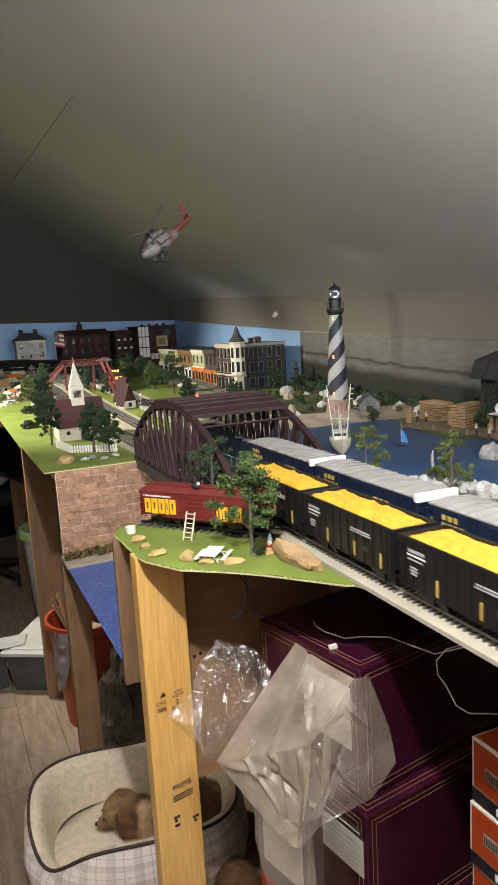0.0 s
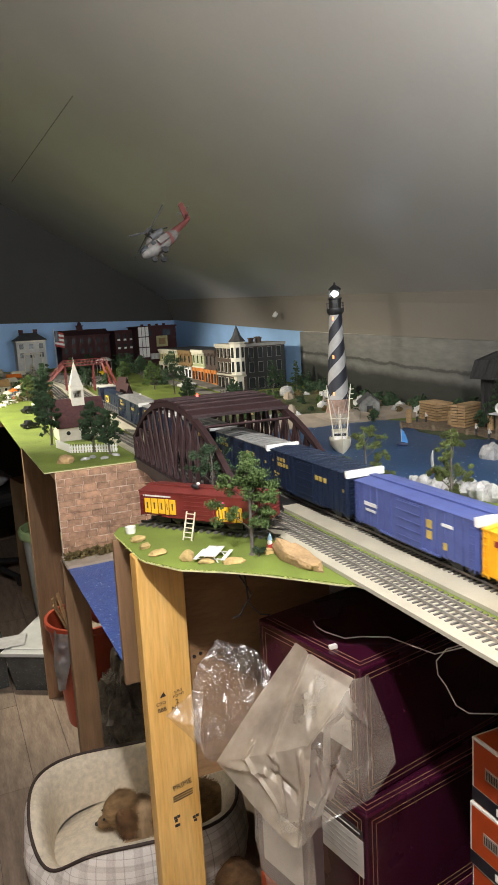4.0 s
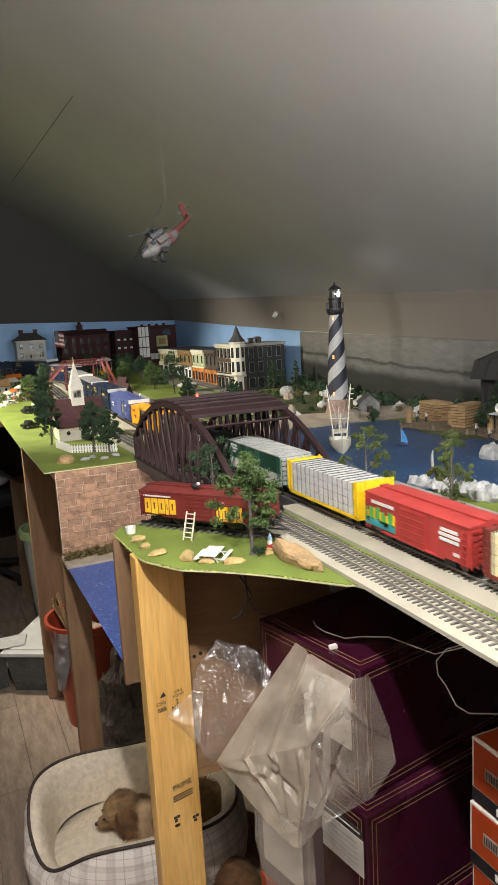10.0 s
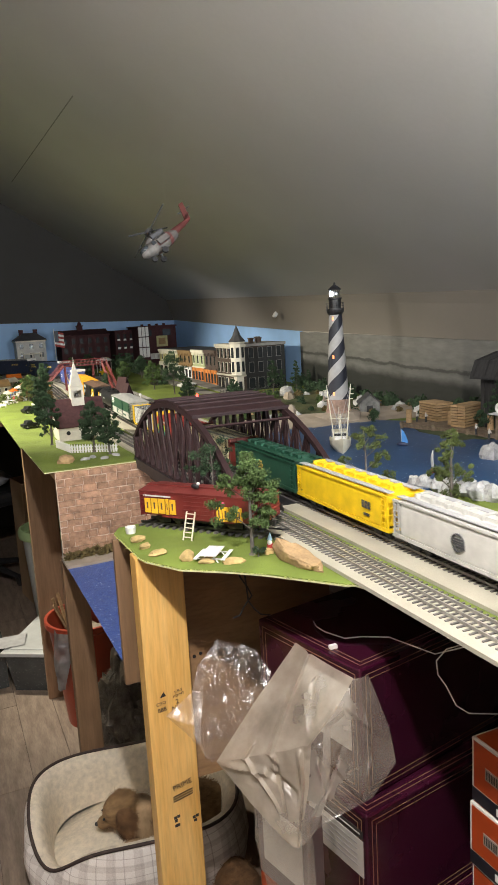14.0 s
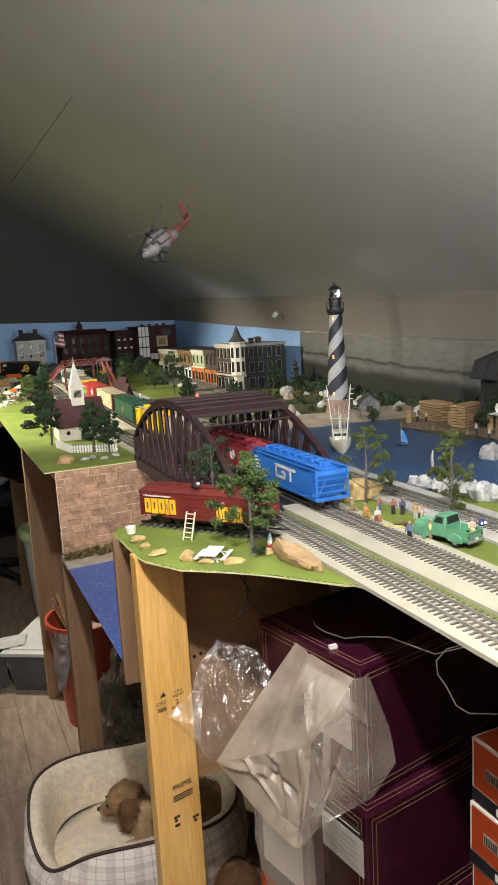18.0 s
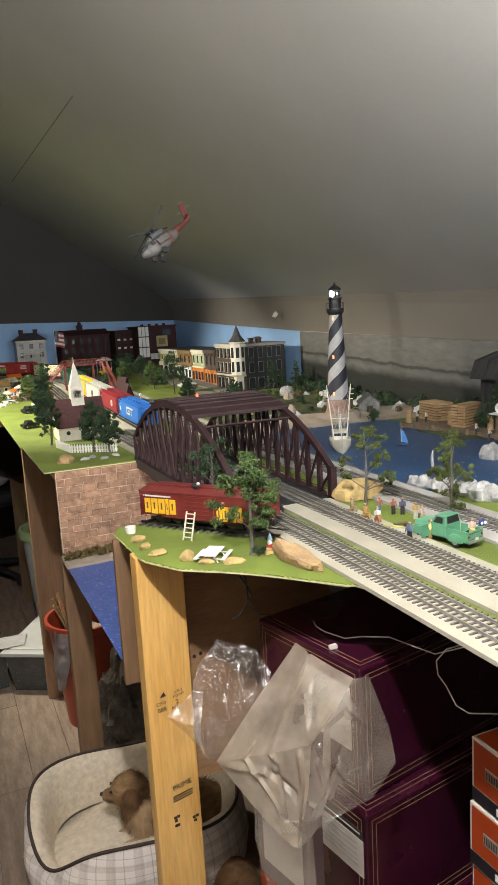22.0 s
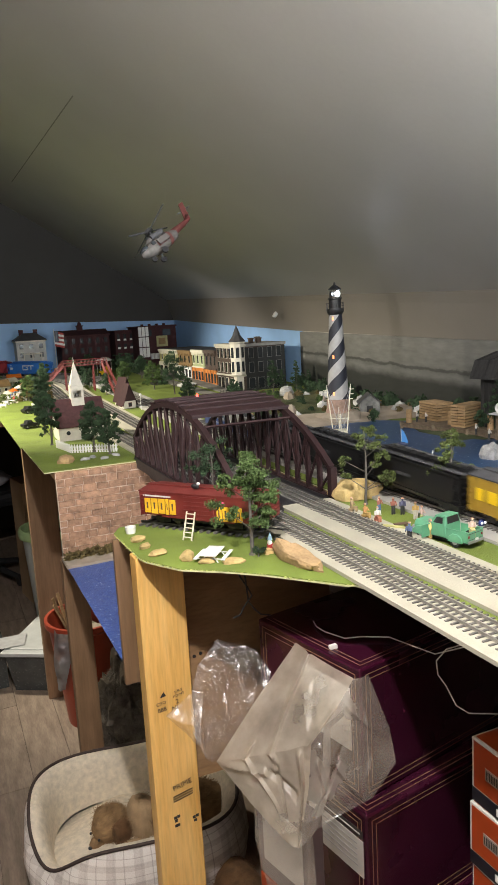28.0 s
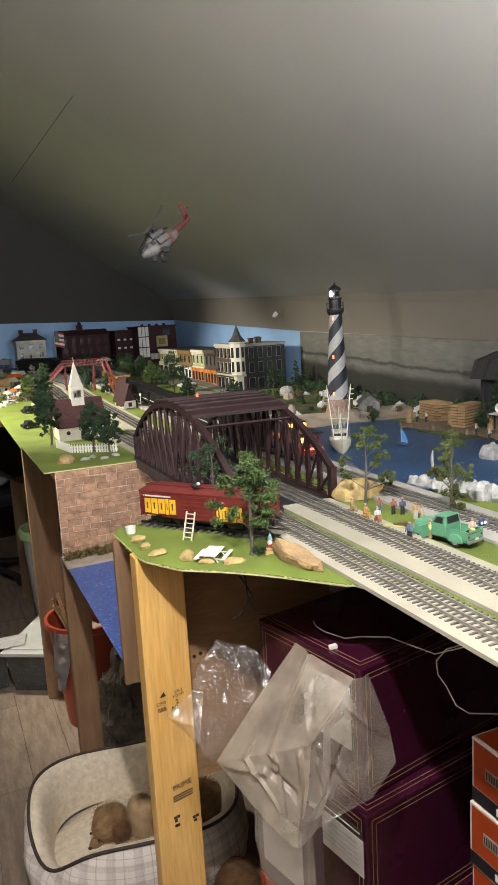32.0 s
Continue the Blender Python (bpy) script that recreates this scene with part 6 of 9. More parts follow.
def sailboat(label, x, y, turn, sail, hull, h):
    t = thing("sailboat", label, "toy sailboat", pose(x, y, .9925, 0, 0, turn), group="toy sailboats")
    part("hull", Mesh().blob((0, 0, .004), (.007, .016, .006), 10, 6, .05, 2, flat=-.6), hull, t, smooth=50)
    part("mast", Mesh().cyl((0, .002, .004), (0, .002, h), .0007, n=5), WHITE, t)
    m, n = Mesh(), 8
    for i in range(n + 1):
        s = i / n
        w = .018 * (1 - s) ** .7
        m.v += [(.0012, .001, .008 + (h - .009) * s), (.0030 * math.sin(math.pi * s) + .0012, .001 - w, .008 + (h - .009) * s), (0, .001, .008 + (h - .009) * s), (.0030 * math.sin(math.pi * s), .001 - w, .008 + (h - .009) * s)]
    for i in range(n):
        a, b = 4 * i, 4 * i + 4
        m.f += [(a, a + 1, b + 1, b), (a + 2, b + 2, b + 3, a + 3), (a + 1, a + 3, b + 3, b + 1), (a, b, b + 2, a + 2)]
    part("sail", m, sail, t, smooth=40)


sailboat("toy sailboat with a blue sail", 1.138, 1.625, 40, livery("blue_sail", (.05, .22, .55)), livery("navy_hull", (.03, .04, .09)), .046)
sailboat("toy sailboat with a white sail and red hull", .998, 1.308, 150, WHITE, REDL, .052)

OLDWOOD = wood("dock_wood", (0.20, 0.15, 0.10), (0.12, 0.085, 0.055), 8, (4, 14, 14), .85, each=.2)
CRATE = wood("crate_wood", (0.40, 0.27, 0.14), (0.30, 0.19, 0.09), 8, (4, 4, 14), .8, each=.2)


def dock():
    # a plank pier along the right shore with lumber stacks
    d = thing("dock", "weathered wooden dock along the lake", "dock", pose(1.31, 1.88, .993, 0, 0, 11))
    part("frame", Mesh().box(0, .30, -.52, 0, .002, .012), OLDWOOD, d)
    for i in range(26):
        y = -.02 * (i + 1)
        part("plank", Mesh().box(-.004 + .002 * (i % 3), .30, y + .0006, y + .0194, .012, .0152), OLDWOOD, d)
    for i in range(5):
        part("piling", Mesh().cyl((.0, -.01 - .125 * i, -.003), (.0, -.01 - .125 * i, .020), .006, n=8), OLDWOOD, d)
    for x, y in ((.02, -.02), (.06, -.15), (.05, -.30)):
        part("bollard", Mesh().cyl((x, y, .015), (x, y, .056), .0095, .0085, 10), CRATE, d, "thick wooden bollard")

    def stack(x, y, nx, rows, w, lbl, turn):
        s = thing("lumber_stack", lbl, "lumber", pose(x, y, 1.008, 0, 0, turn), group="lumber stacks on the dock")
        for i in range(rows):
            for k in range(nx):
                part("board", Mesh().box(-.05, .05, -w / 2 + w * k / nx + .0005, -w / 2 + w * (k + 1) / nx - .0005, .0082 * i + .001, .0082 * i + .0075), CRATE, s)
    stack(1.432, 1.859, 3, 7, .06, "tall stack of tan timber boards", 85)
    stack(1.425, 1.70, 2, 8, .05, "tall stack of tan timber pallets", 15)
    for x, y, lb in ((1.36, 1.86, "small painted dock worker figurine"), (1.375, 1.835, "small pale dock worker figurine"), (1.335, 1.56, "dock worker figurine in dark clothes"), (1.305, 1.475, "dock worker figurine in a white shirt")):
        figurine(x, y, 1.0083, 20, DK, (.45, .42, .38), (.5, .45, .3), lb)
    w = thing("boathouse", "dark weathered wooden boathouse with a steep roof", "model house", pose(1.530, 1.540, 1.004, 0, 0, 8))
    DK2 = wood("dark_boards", (0.026, 0.025, 0.024), (0.014, 0.013, 0.013), 10, (14, 14, 2), .9, each=.3)
    part("wall", Mesh().box(-.075, .10, -.17, .13, 0, .17), DK2, w)
    for i in range(22):
        x = -.075
        y = -.17 + .3 * i / 22
        part("board", Mesh().box(x - .0022, x + .001, y + .0006, y + .0129, 0, .168 + .002 * (i % 2)), DK2, w)
    for i in range(12):
        xx = -.075 + .175 * i / 12
        part("board", Mesh().box(xx + .0006, xx + .0138, .129, .1322, 0, .168), DK2, w)
    prof = [(-.100, .150), (-.078, .196), (.0125, .216), (.104, .196), (.126, .150)]
    part("roof", Mesh().prism(prof + [(x, z - .006) for x, z in reversed(prof)], "y", -.19, .15), DK2, w, "dark gambrel roof")
    for k in range(9):
        part("roof_batten", Mesh().prism([(-.1012, .151), (-.0785, .1975), (.0125, .2175), (.0125, .2155), (-.0765, .1955), (-.0995, .150)], "y", -.185 + .04 * k, -.181 + .04 * k), DK2, w)
    part("gable", Mesh().prism([(-.075, .160), (.10, .160), (.10, .190), (.0125, .208), (-.075, .190)], "y", .115, .1295), DK2, w)
    for y in (-.11, .0):
        part("window", Mesh().box(-.0785, -.076, y - .016, y + .016, .085, .12), BLACK, w, "dark window")
    part("door", Mesh().box(-.079, -.076, .05, .095, 0, .075), BLACK, w, "dark door")
    ring = Mesh()
    for k in range(16):
        q, u = math.tau * k / 16, math.tau * (k + 1) / 16
        ring.cyl((0, .011 * math.cos(q), .011 * math.sin(q)), (0, .011 * math.cos(u), .011 * math.sin(u)), .0035, n=7)
    solo("lifebuoy", ring, WHITE, "white lifebuoy hung on the pavilion", "lifebuoy", pose(1.318, 1.452, 1.092), smooth=50)
    p = thing("pavilion", "small wooden waterside pavilion with a grey roof", "pavilion", pose(1.37, 1.425, 1.008))
    for x in (-.05, .05):
        for y in (-.05, .035):
            part("post", Mesh().box(x - .004, x + .004, y - .004, y + .004, 0, .068), OLDWOOD, p)
    bevel(part("roof", Mesh().add([(-.07, -.07, .068), (.07, -.07, .068), (.07, .055, .068), (-.07, .055, .068), (0, -.01, .092)], [(0, 3, 2, 1), (0, 1, 4), (1, 2, 4), (2, 3, 4), (3, 0, 4)]), GREY, p), .001)


dock()
for i, (x, y, h) in enumerate(((1.445, 1.600, .12), (1.43, 1.560, .15), (1.44, 1.645, .09), (1.425, 1.515, .14), (1.56, 1.78, .085), (1.58, 1.86, .07), (1.585, 1.70, .09))):
    tree("dark wispy model tree beside the boathouse", x, y, 1.000, h, ((0, 0, .85, .14), (.12, .05, .66, .18), (-.12, 0, .58, .18), (.05, -.1, .42, .2), (-.1, .1, .30, .2)), LEAFDARK, 400 + i, .003, .006, per=70, group="dark trees beside the boathouse")


def scrub():
    """Rough dark ground between the lake and the town, with brush, logs and litter."""
    pts, n, q = [], 18, 14
    for i in range(n + 1):
        for k in range(q + 1):
            x, y = .905 + .74 * i / n, 2.215 + .845 * k / q
            e = min(1.0, 5 * min(i / n, 1 - i / n + .2, k / q, 1 - k / q))
            pts.append((x, y, ground(y) + .001 + e * (.009 + .011 * noise.noise((x * 11, y * 11, 4)))))
    f = [(i * (q + 1) + k, (i + 1) * (q + 1) + k, (i + 1) * (q + 1) + k + 1, i * (q + 1) + k + 1) for i in range(n) for k in range(q)]
    solo("ground_scrub", Mesh().add(pts, f), SCENIC, "rough dark turf between lake and town", "ground", kind="structure", smooth=True)
    rnd = random.Random(91)
    for i in range(52):
        x, y = rnd.uniform(.95, 1.60), rnd.uniform(2.28, 3.00)
        a = rnd.uniform(.008, .020)
        m = Mesh().blob((0, 0, a * .5), (a * .6, a * .6, a * .6), 8, 6, .6, i, 2)
        solo("bush", leafy(m, (0, 0, a * .7), (a, a, a * .9), 110, .0042, i + 600, .5), (LEAFDARK, DRYLEAF, LEAF, LEAFDARK)[i % 4], "small dark scrub bush near the lake", "bush", pose(x, y, ground(y) + .007), group="scrub bushes")
    for i in range(14):
        x, y = rnd.uniform(.97, 1.25), rnd.uniform(2.38, 2.85)
        solo("log", Mesh().tube([(0, 0, .003), (.02, .002, .0035), (.04, 0, .003)], .003, 7, .8), CRATE, "pale fallen log on the rough ground", "log", pose(x, y, ground(y) + .011, 0, 0, rnd.uniform(0, 180)), group="fallen logs")
    for i in range(26):
        x, y = rnd.uniform(1.30, 1.60), rnd.uniform(1.92, 2.40)
        a = rnd.uniform(.010, .022)
        solo("bush", leafy(Mesh(), (0, 0, a * .7), (a, a, a), 150, .0042, i + 700, .3), (LEAFDARK, DRYLEAF, LEAFDARK)[i % 3], "dark brush behind the dock", "bush", pose(x, y, ground(y) + .006), group="brush behind the dock")


scrub()

# ---- church corner ----
GREYWALL = paint("mansion_grey", (0.50, 0.50, 0.48), 0.7, var=0.1, scale=60)
PALEWALL = paint("clapboard_white", (0.66, 0.62, 0.53), 0.7, var=0.08, scale=60)
DARKROOF = paint("maroon_shingle", (0.085, 0.030, 0.032), 0.8, var=0.25, scale=80, bump=0.5)
GLASS = paint("dark_glass", (0.03, 0.035, 0.04), 0.15, var=0.2, scale=60)
BRICKRED = paint("dark_red_brick", (0.052, 0.013, 0.015), 0.85, var=0.3, scale=90, bump=0.4)
BRICKBROWN = paint("brown_brick", (0.10, 0.072, 0.058), 0.85, var=0.3, scale=90, bump=0.4)
OLIVE = paint("olive_front", (0.38, 0.35, 0.16), 0.7, var=0.12, scale=60)
ORANGEF = paint("orange_front", (0.55, 0.20, 0.04), 0.7, var=0.12, scale=60)
BROWNF = paint("brown_front", (0.24, 0.15, 0.06), 0.7, var=0.15, scale=60)
SAGE = paint("sage_front", (0.36, 0.40, 0.22), 0.7, var=0.12, scale=60)
PAVE = paint("street_grey", (0.22, 0.21, 0.19), 0.9, var=0.15, scale=20)


def gable_roof(x0, x1, y0, y1, z0, z1, over=.006, axis="x", t=.003):
    m = Mesh()
    if axis == "x":
        ym = (y0 + y1) / 2
        k = (z1 - z0) / (ym - y0)
        prof = [(y0 - over, z0 - over * k), (ym, z1), (y1 + over, z0 - over * k), (y1 + over, z0 - over * k + t), (ym, z1 + t * 1.2), (y0 - over, z0 - over * k + t)]
        return m.prism(prof, "x", x0 - over, x1 + over)
    xm = (x0 + x1) / 2
    k = (z1 - z0) / (xm - x0)
    prof = [(x0 - over, z0 - over * k), (xm, z1), (x1 + over, z0 - over * k), (x1 + over, z0 - over * k + t), (xm, z1 + t * 1.2), (x0 - over, z0 - over * k + t)]
    return m.prism(prof, "y", y0 - over, y1 + over)


def window(parent, x, y, z, w, h, face, frame=None, depth=.0018, glass=None):
    """A framed window on a wall face; face is the wall's outward side."""
    def plate(a, b, d0, d1):
        if face == "-x":
            return Mesh().box(x - d1, x - d0, y - a, y + a, z - b, z + b)
        if face == "-y":
            return Mesh().box(x - a, x + a, y - d1, y - d0, z - b, z + b)
        return Mesh().box(x - a, x + a, y + d0, y + d1, z - b, z + b)
    f = part("window", plate(w / 2 + .0016, h / 2 + .0016, -.001, depth), frame or PALEWALL, parent)
    part("pane", plate(w / 2, h / 2, depth - .0006, depth + .0005), glass or GLASS, f)
    return f


def church():
    c = thing("church", "small white clapboard church with a maroon roof and steeple", "model church", pose(.350, 2.42, .9888))
    part("wall", Mesh().box(0, .155, 0, .13, 0, .052), PALEWALL, c)
    part("gable", Mesh().prism([(0, .052), (.13, .052), (.065, .128)], "x", 0, .155), PALEWALL, c)
    part("roof", gable_roof(0, .155, 0, .13, .052, .130, .007), DARKROOF, c)
    for k in range(8):
        part("clapboard", Mesh().box(-.0006, .1556, -.0008, .001, .005 + .006 * k, .0062 + .006 * k), PALEWALL, c)
    for x in (.030, .078, .126):
        part("window", Mesh().lathe([(.0085, 0), (.0085, .0016)], n=14).turn(pose(x, -.0002, .026, 90)), PALEWALL, c)
        part("pane", Mesh().lathe([(.0068, 0), (.0068, .0024)], n=12).turn(pose(x, -.0002, .026, 90)), GLASS, c)
    part("steeple", Mesh().box(.058, .100, .045, .085, .075, .136).box(.058, .066, .045, .085, .136, .160).box(.092, .100, .045, .085, .136, .160).box(.066, .092, .081, .085, .136, .160)
         .box(.058, .100, .045, .085, .160, .174), PALEWALL, c, "square white bell tower with an opening")
    part("cornice", Mesh().box(.0565, .1015, .0435, .0865, .172, .1765), PALEWALL, c)
    part("bell", Mesh().lathe([(.008, 0), (.006, .007), (.003, .012)], (.079, .063, .139), 10), STEEL, c)
    part("spire", Mesh().add([(.0595, .0465, .1765), (.0985, .0465, .1765), (.0985, .0835, .1765), (.0595, .0835, .1765), (.079, .065, .258)], [(0, 1, 4), (1, 2, 4), (2, 3, 4), (3, 0, 4), (3, 2, 1, 0)]), PALEWALL, c, "tall white pyramid spire")
    part("finial", Mesh().cyl((.079, .065, .255), (.079, .065, .270), .0012, .0006, 5), PALEWALL, c)
    f = thing("picket_fence", "white picket fence in front of the church", "fence")
    ends = ((.322, 2.32), (.345, 2.185), (.470, 2.112))
    for (xa, ya), (xb, yb) in zip(ends, ends[1:]):
        L = math.hypot(xb - xa, yb - ya)
        n = int(L / .0085)
        a = math.degrees(math.atan2(yb - ya, xb - xa))
        for k in range(n):
            px, py = xa + (xb - xa) * (k + .5) / n, ya + (yb - ya) * (k + .5) / n
            part("picket", Mesh().prism([(-.0026, 0), (.0026, 0), (.0026, .021), (0, .026), (-.0026, .021)], "y", -.0008, .0008), WHITE, f, at=pose(px, py, .988, 0, 0, a))
        for z in (.006, .016):
            part("rail", Mesh().box(0, L, .0008, .002, z, z + .0025), WHITE, f, at=pose(xa, ya, .988, 0, 0, a))
    stone("round tan stone on the table corner", .305, 2.03, .988, (.024, .018, .016), ROCK, 90, 10, .3)
    for i, (x, y) in enumerate(((.36, 2.04), (.41, 2.02), (.385, 2.06), (.45, 2.05))):
        stone("flat dark grey pebble by the fence", x, y, .988, (.014, .010, .005), GREY, 91 + i, i * 40, .3, name="pebble")


church()
big = ((.0, 0, .88, .13), (-.13, 0, .74, .15), (.12, 0, .76, .14), (.0, 0, .62, .17), (-.20, .02, .55, .14), (.20, 0, .56, .14), (.06, -.04, .44, .16), (-.12, .02, .40, .15), (.22, 0, .36, .12), (-.24, 0, .30, .12))
narrow = tuple((x * .60, y * .60, z, r * .90) for x, y, z, r in big)
tree("tall dark green tree beside the church", .408, 2.150, .988, .160, narrow, LEAFDARK, 101, .004, .006)
tree("dark green tree beside the church fence", .440, 2.085, .988, .140, narrow, LEAFDARK, 102, .0035, .006)
slim = tuple((x * .45, y * .45, z, r * .62) for x, y, z, r in big)
tree("tall slim dark tree beside the church wall", .318, 2.38, .988, .175, slim, LEAFDARK, 103, .004, .007)
tree("slim dark tree beyond the church", .327, 2.60, .994, .165, slim, LEAFDARK, 104, .004, .007)
tree("slim dark tree beyond the church", .350, 2.86, 1.003, .160, slim, LEAFDARK, 108, .004, .007)
tree("tall slim dark tree at the table edge", .385, 3.05, 1.010, .19, slim, LEAFDARK, 105, .004, .008)
tree("slim dark tree in the village", .455, 3.45, 1.024, .19, slim, LEAFDARK, 106, .004, .008)
tree("green tree in the village", .40, 3.55, 1.027, .12, big, LEAF, 107, .004, .008)


def toy_car(label, x, y, turn, body, L=.095):
    c = thing("toy_car", label, "toy car", pose(x, y, ground(y), math.degrees(math.atan(.034)) if y > 2.4 else 0, 0, turn), group="toy cars")
    h = L / 2
    bevel(part("body", Mesh().prism([(-h, .006), (h, .006), (h, .015), (h * .55, .0185), (-h * .6, .0185), (-h, .017)], "x", -.0185, .0185), body, c), .002)
    bevel(part("cabin", Mesh().prism([(-h * .62, .018), (h * .30, .018), (h * .10, .029), (-h * .45, .029)], "x", -.016, .016), body, c), .0015)
    part("glass", Mesh().prism([(-h * .55, .0195), (h * .22, .0195), (h * .06, .0275), (-h * .41, .0275)], "x", -.0165, .0165), GLASS, c, "dark windows")
    wheel_set(c, ((-.017, -h * .6), (.017, -h * .6), (-.017, h * .6), (.017, h * .6)), .0065, .0025)


toy_car("black toy car parked on the grass", .345, 3.16, -68, BLACKL, .062)
toy_car("low black toy car parked near the church", .300, 2.77, -75, BLACKL, .062)
toy_car("white toy sedan parked on the street", 1.17, 3.53, -75, WHITE)
toy_car("black and white toy police car on the street", 1.08, 3.72, -70, BLACKL)


# ---- footbridge and trackside houses ----
def footbridge():
    f = thing("footbridge", "red iron footbridge over the tracks with stairs", "footbridge")
    RED = paint("footbridge_red", (0.15, 0.026, 0.024), 0.6, var=0.2, scale=60)
    CABROOF = paint("cabin_maroon", (0.034, 0.010, 0.011), 0.8, var=0.2, scale=60)
    y0, z0 = 3.72, 1.164
    part("deck", Mesh().box(.590, .800, y0 - .018, y0 + .018, z0, z0 + .004), RED, f)

    def rail(a, b, name="railing"):
        a, b = Vector(a), Vector(b)
        n = max(4, int((b - a).length / .014))
        m = Mesh()
        for k in range(n + 1):
            p = a + (b - a) * k / n
            m.cyl(p, p + Vector((0, 0, .026)), .0009, n=4)
        for z in (.012, .026):
            m.cyl(a + Vector((0, 0, z)), b + Vector((0, 0, z)), .0011, n=4)
        part(name, m, RED, f)
    for s in (-1, 1):
        rail((.590, y0 + s * .018, z0 + .004), (.800, y0 + s * .018, z0 + .004))
    # stairs down at both ends
    for a, b, side in (((.590, y0, z0), (.455, y0, ground(y0)), Vector((0, .016, 0))), ((.792, y0 - .014, z0), (.745, 3.19, ground(3.19)), Vector((.012, -.001, 0)))):
        a, b = Vector(a), Vector(b)
        up = Vector((0, 0, .002))
        for s in (-1, 1):
            part("stringer", Mesh().cyl(a + side * s, b + side * s + up, .003, n=4), RED, f)
            rail(a + side * s + up, b + side * s + up, "stair_railing")
        count = int((b - a).length / .015)
        for k in range(count):
            p = a + (b - a) * (k + .5) / count
            part("tread", Mesh().box(p.x - max(.005, side.x), p.x + max(.005, side.x), p.y - max(.006, side.y), p.y + max(.006, side.y), p.z, p.z + .0015), RED, f)
    for x in (.598, .738):
        for s in (-1, 1):
            part("post", Mesh().box(x - .003, x + .003, y0 + s * .014 - .003, y0 + s * .014 + .003, ground(y0), z0), RED, f)
    for i, (x, y, w, d, h, lb) in enumerate(((.728, 3.02, .052, .06, .048, "small trackside cabin with a steep red roof"), (.742, 3.12, .054, .07, .056, "trackside shed with a steep red roof"))):
        c = thing("trackside_cabin", lb, "model house", pose(x, y, ground(y) + .001, 0, 0, 12) @ Matrix.Scale(1.04, 4), group="trackside cabins")
        part("wall", Mesh().box(-w / 2, w / 2, -d / 2, d / 2, 0, h * .6), PALEWALL, c)
        part("roof", gable_roof(-w / 2, w / 2, -d / 2, d / 2, h * .55, h * 2.0, .006, "y"), CABROOF, c)
        part("gable", Mesh().prism([(-w / 2, h * .55), (w / 2, h * .55), (0, h * 1.95)], "y", -d / 2 + .001, d / 2 - .001), CABROOF, c)
        window(c, 0, -d / 2, h * .3, .012, .014, "-y", RED)
        window(c, -w / 2, 0, h * .3, .012, .014, "-x", RED)
    lamp_post = solo("lamp_post", Mesh().cyl((0, 0, 0), (0, 0, .06), .0012, n=6).blob((0, 0, .062), (.005, .005, .006), 8, 6, 0, 0), WHITE, "small white globe lamp post", "lamp post", pose(.765, 2.93, ground(2.93)))
    t = thing("toy_tractor", "yellow toy tractor behind the tracks", "toy vehicle", pose(.93, 4.35, ground(4.35), 0, 0, 30))
    bevel(part("body", Mesh().box(-.018, .018, -.04, .03, .012, .035).box(-.015, .015, -.03, .0, .035, .06), BRIGHT, t), .002)
    wheel_set(t, ((-.018, -.025), (.018, -.025), (-.018, .022), (.018, .022)), .013, .004)


footbridge()


# ---- main street ----
def street():
    for nm, x0, x1, y0, y1, dz in (("road_main", 1.13, 1.20, 3.15, 5.0, .0015), ("pavement", 1.225, 1.31, 3.12, 4.9, .004)):
        n = 8
        m = Mesh()
        for i in range(n):
            a, b = y0 + (y1 - y0) * i / n, y0 + (y1 - y0) * (i + 1) / n
            m.add([(x0, a, ground(a) + dz), (x1, a, ground(a) + dz), (x1, b, ground(b) + dz), (x0, b, ground(b) + dz), (x0, a, ground(a)), (x1, a, ground(a)), (x1, b, ground(b)), (x0, b, ground(b))],
                  [(0, 1, 2, 3), (0, 3, 7, 4), (1, 5, 6, 2)])
        solo(nm, m, PAVE, "grey model street surface" if nm == "road_main" else "pale grey pavement in front of the shops", "road" if nm == "road_main" else "pavement", kind="structure")


street()


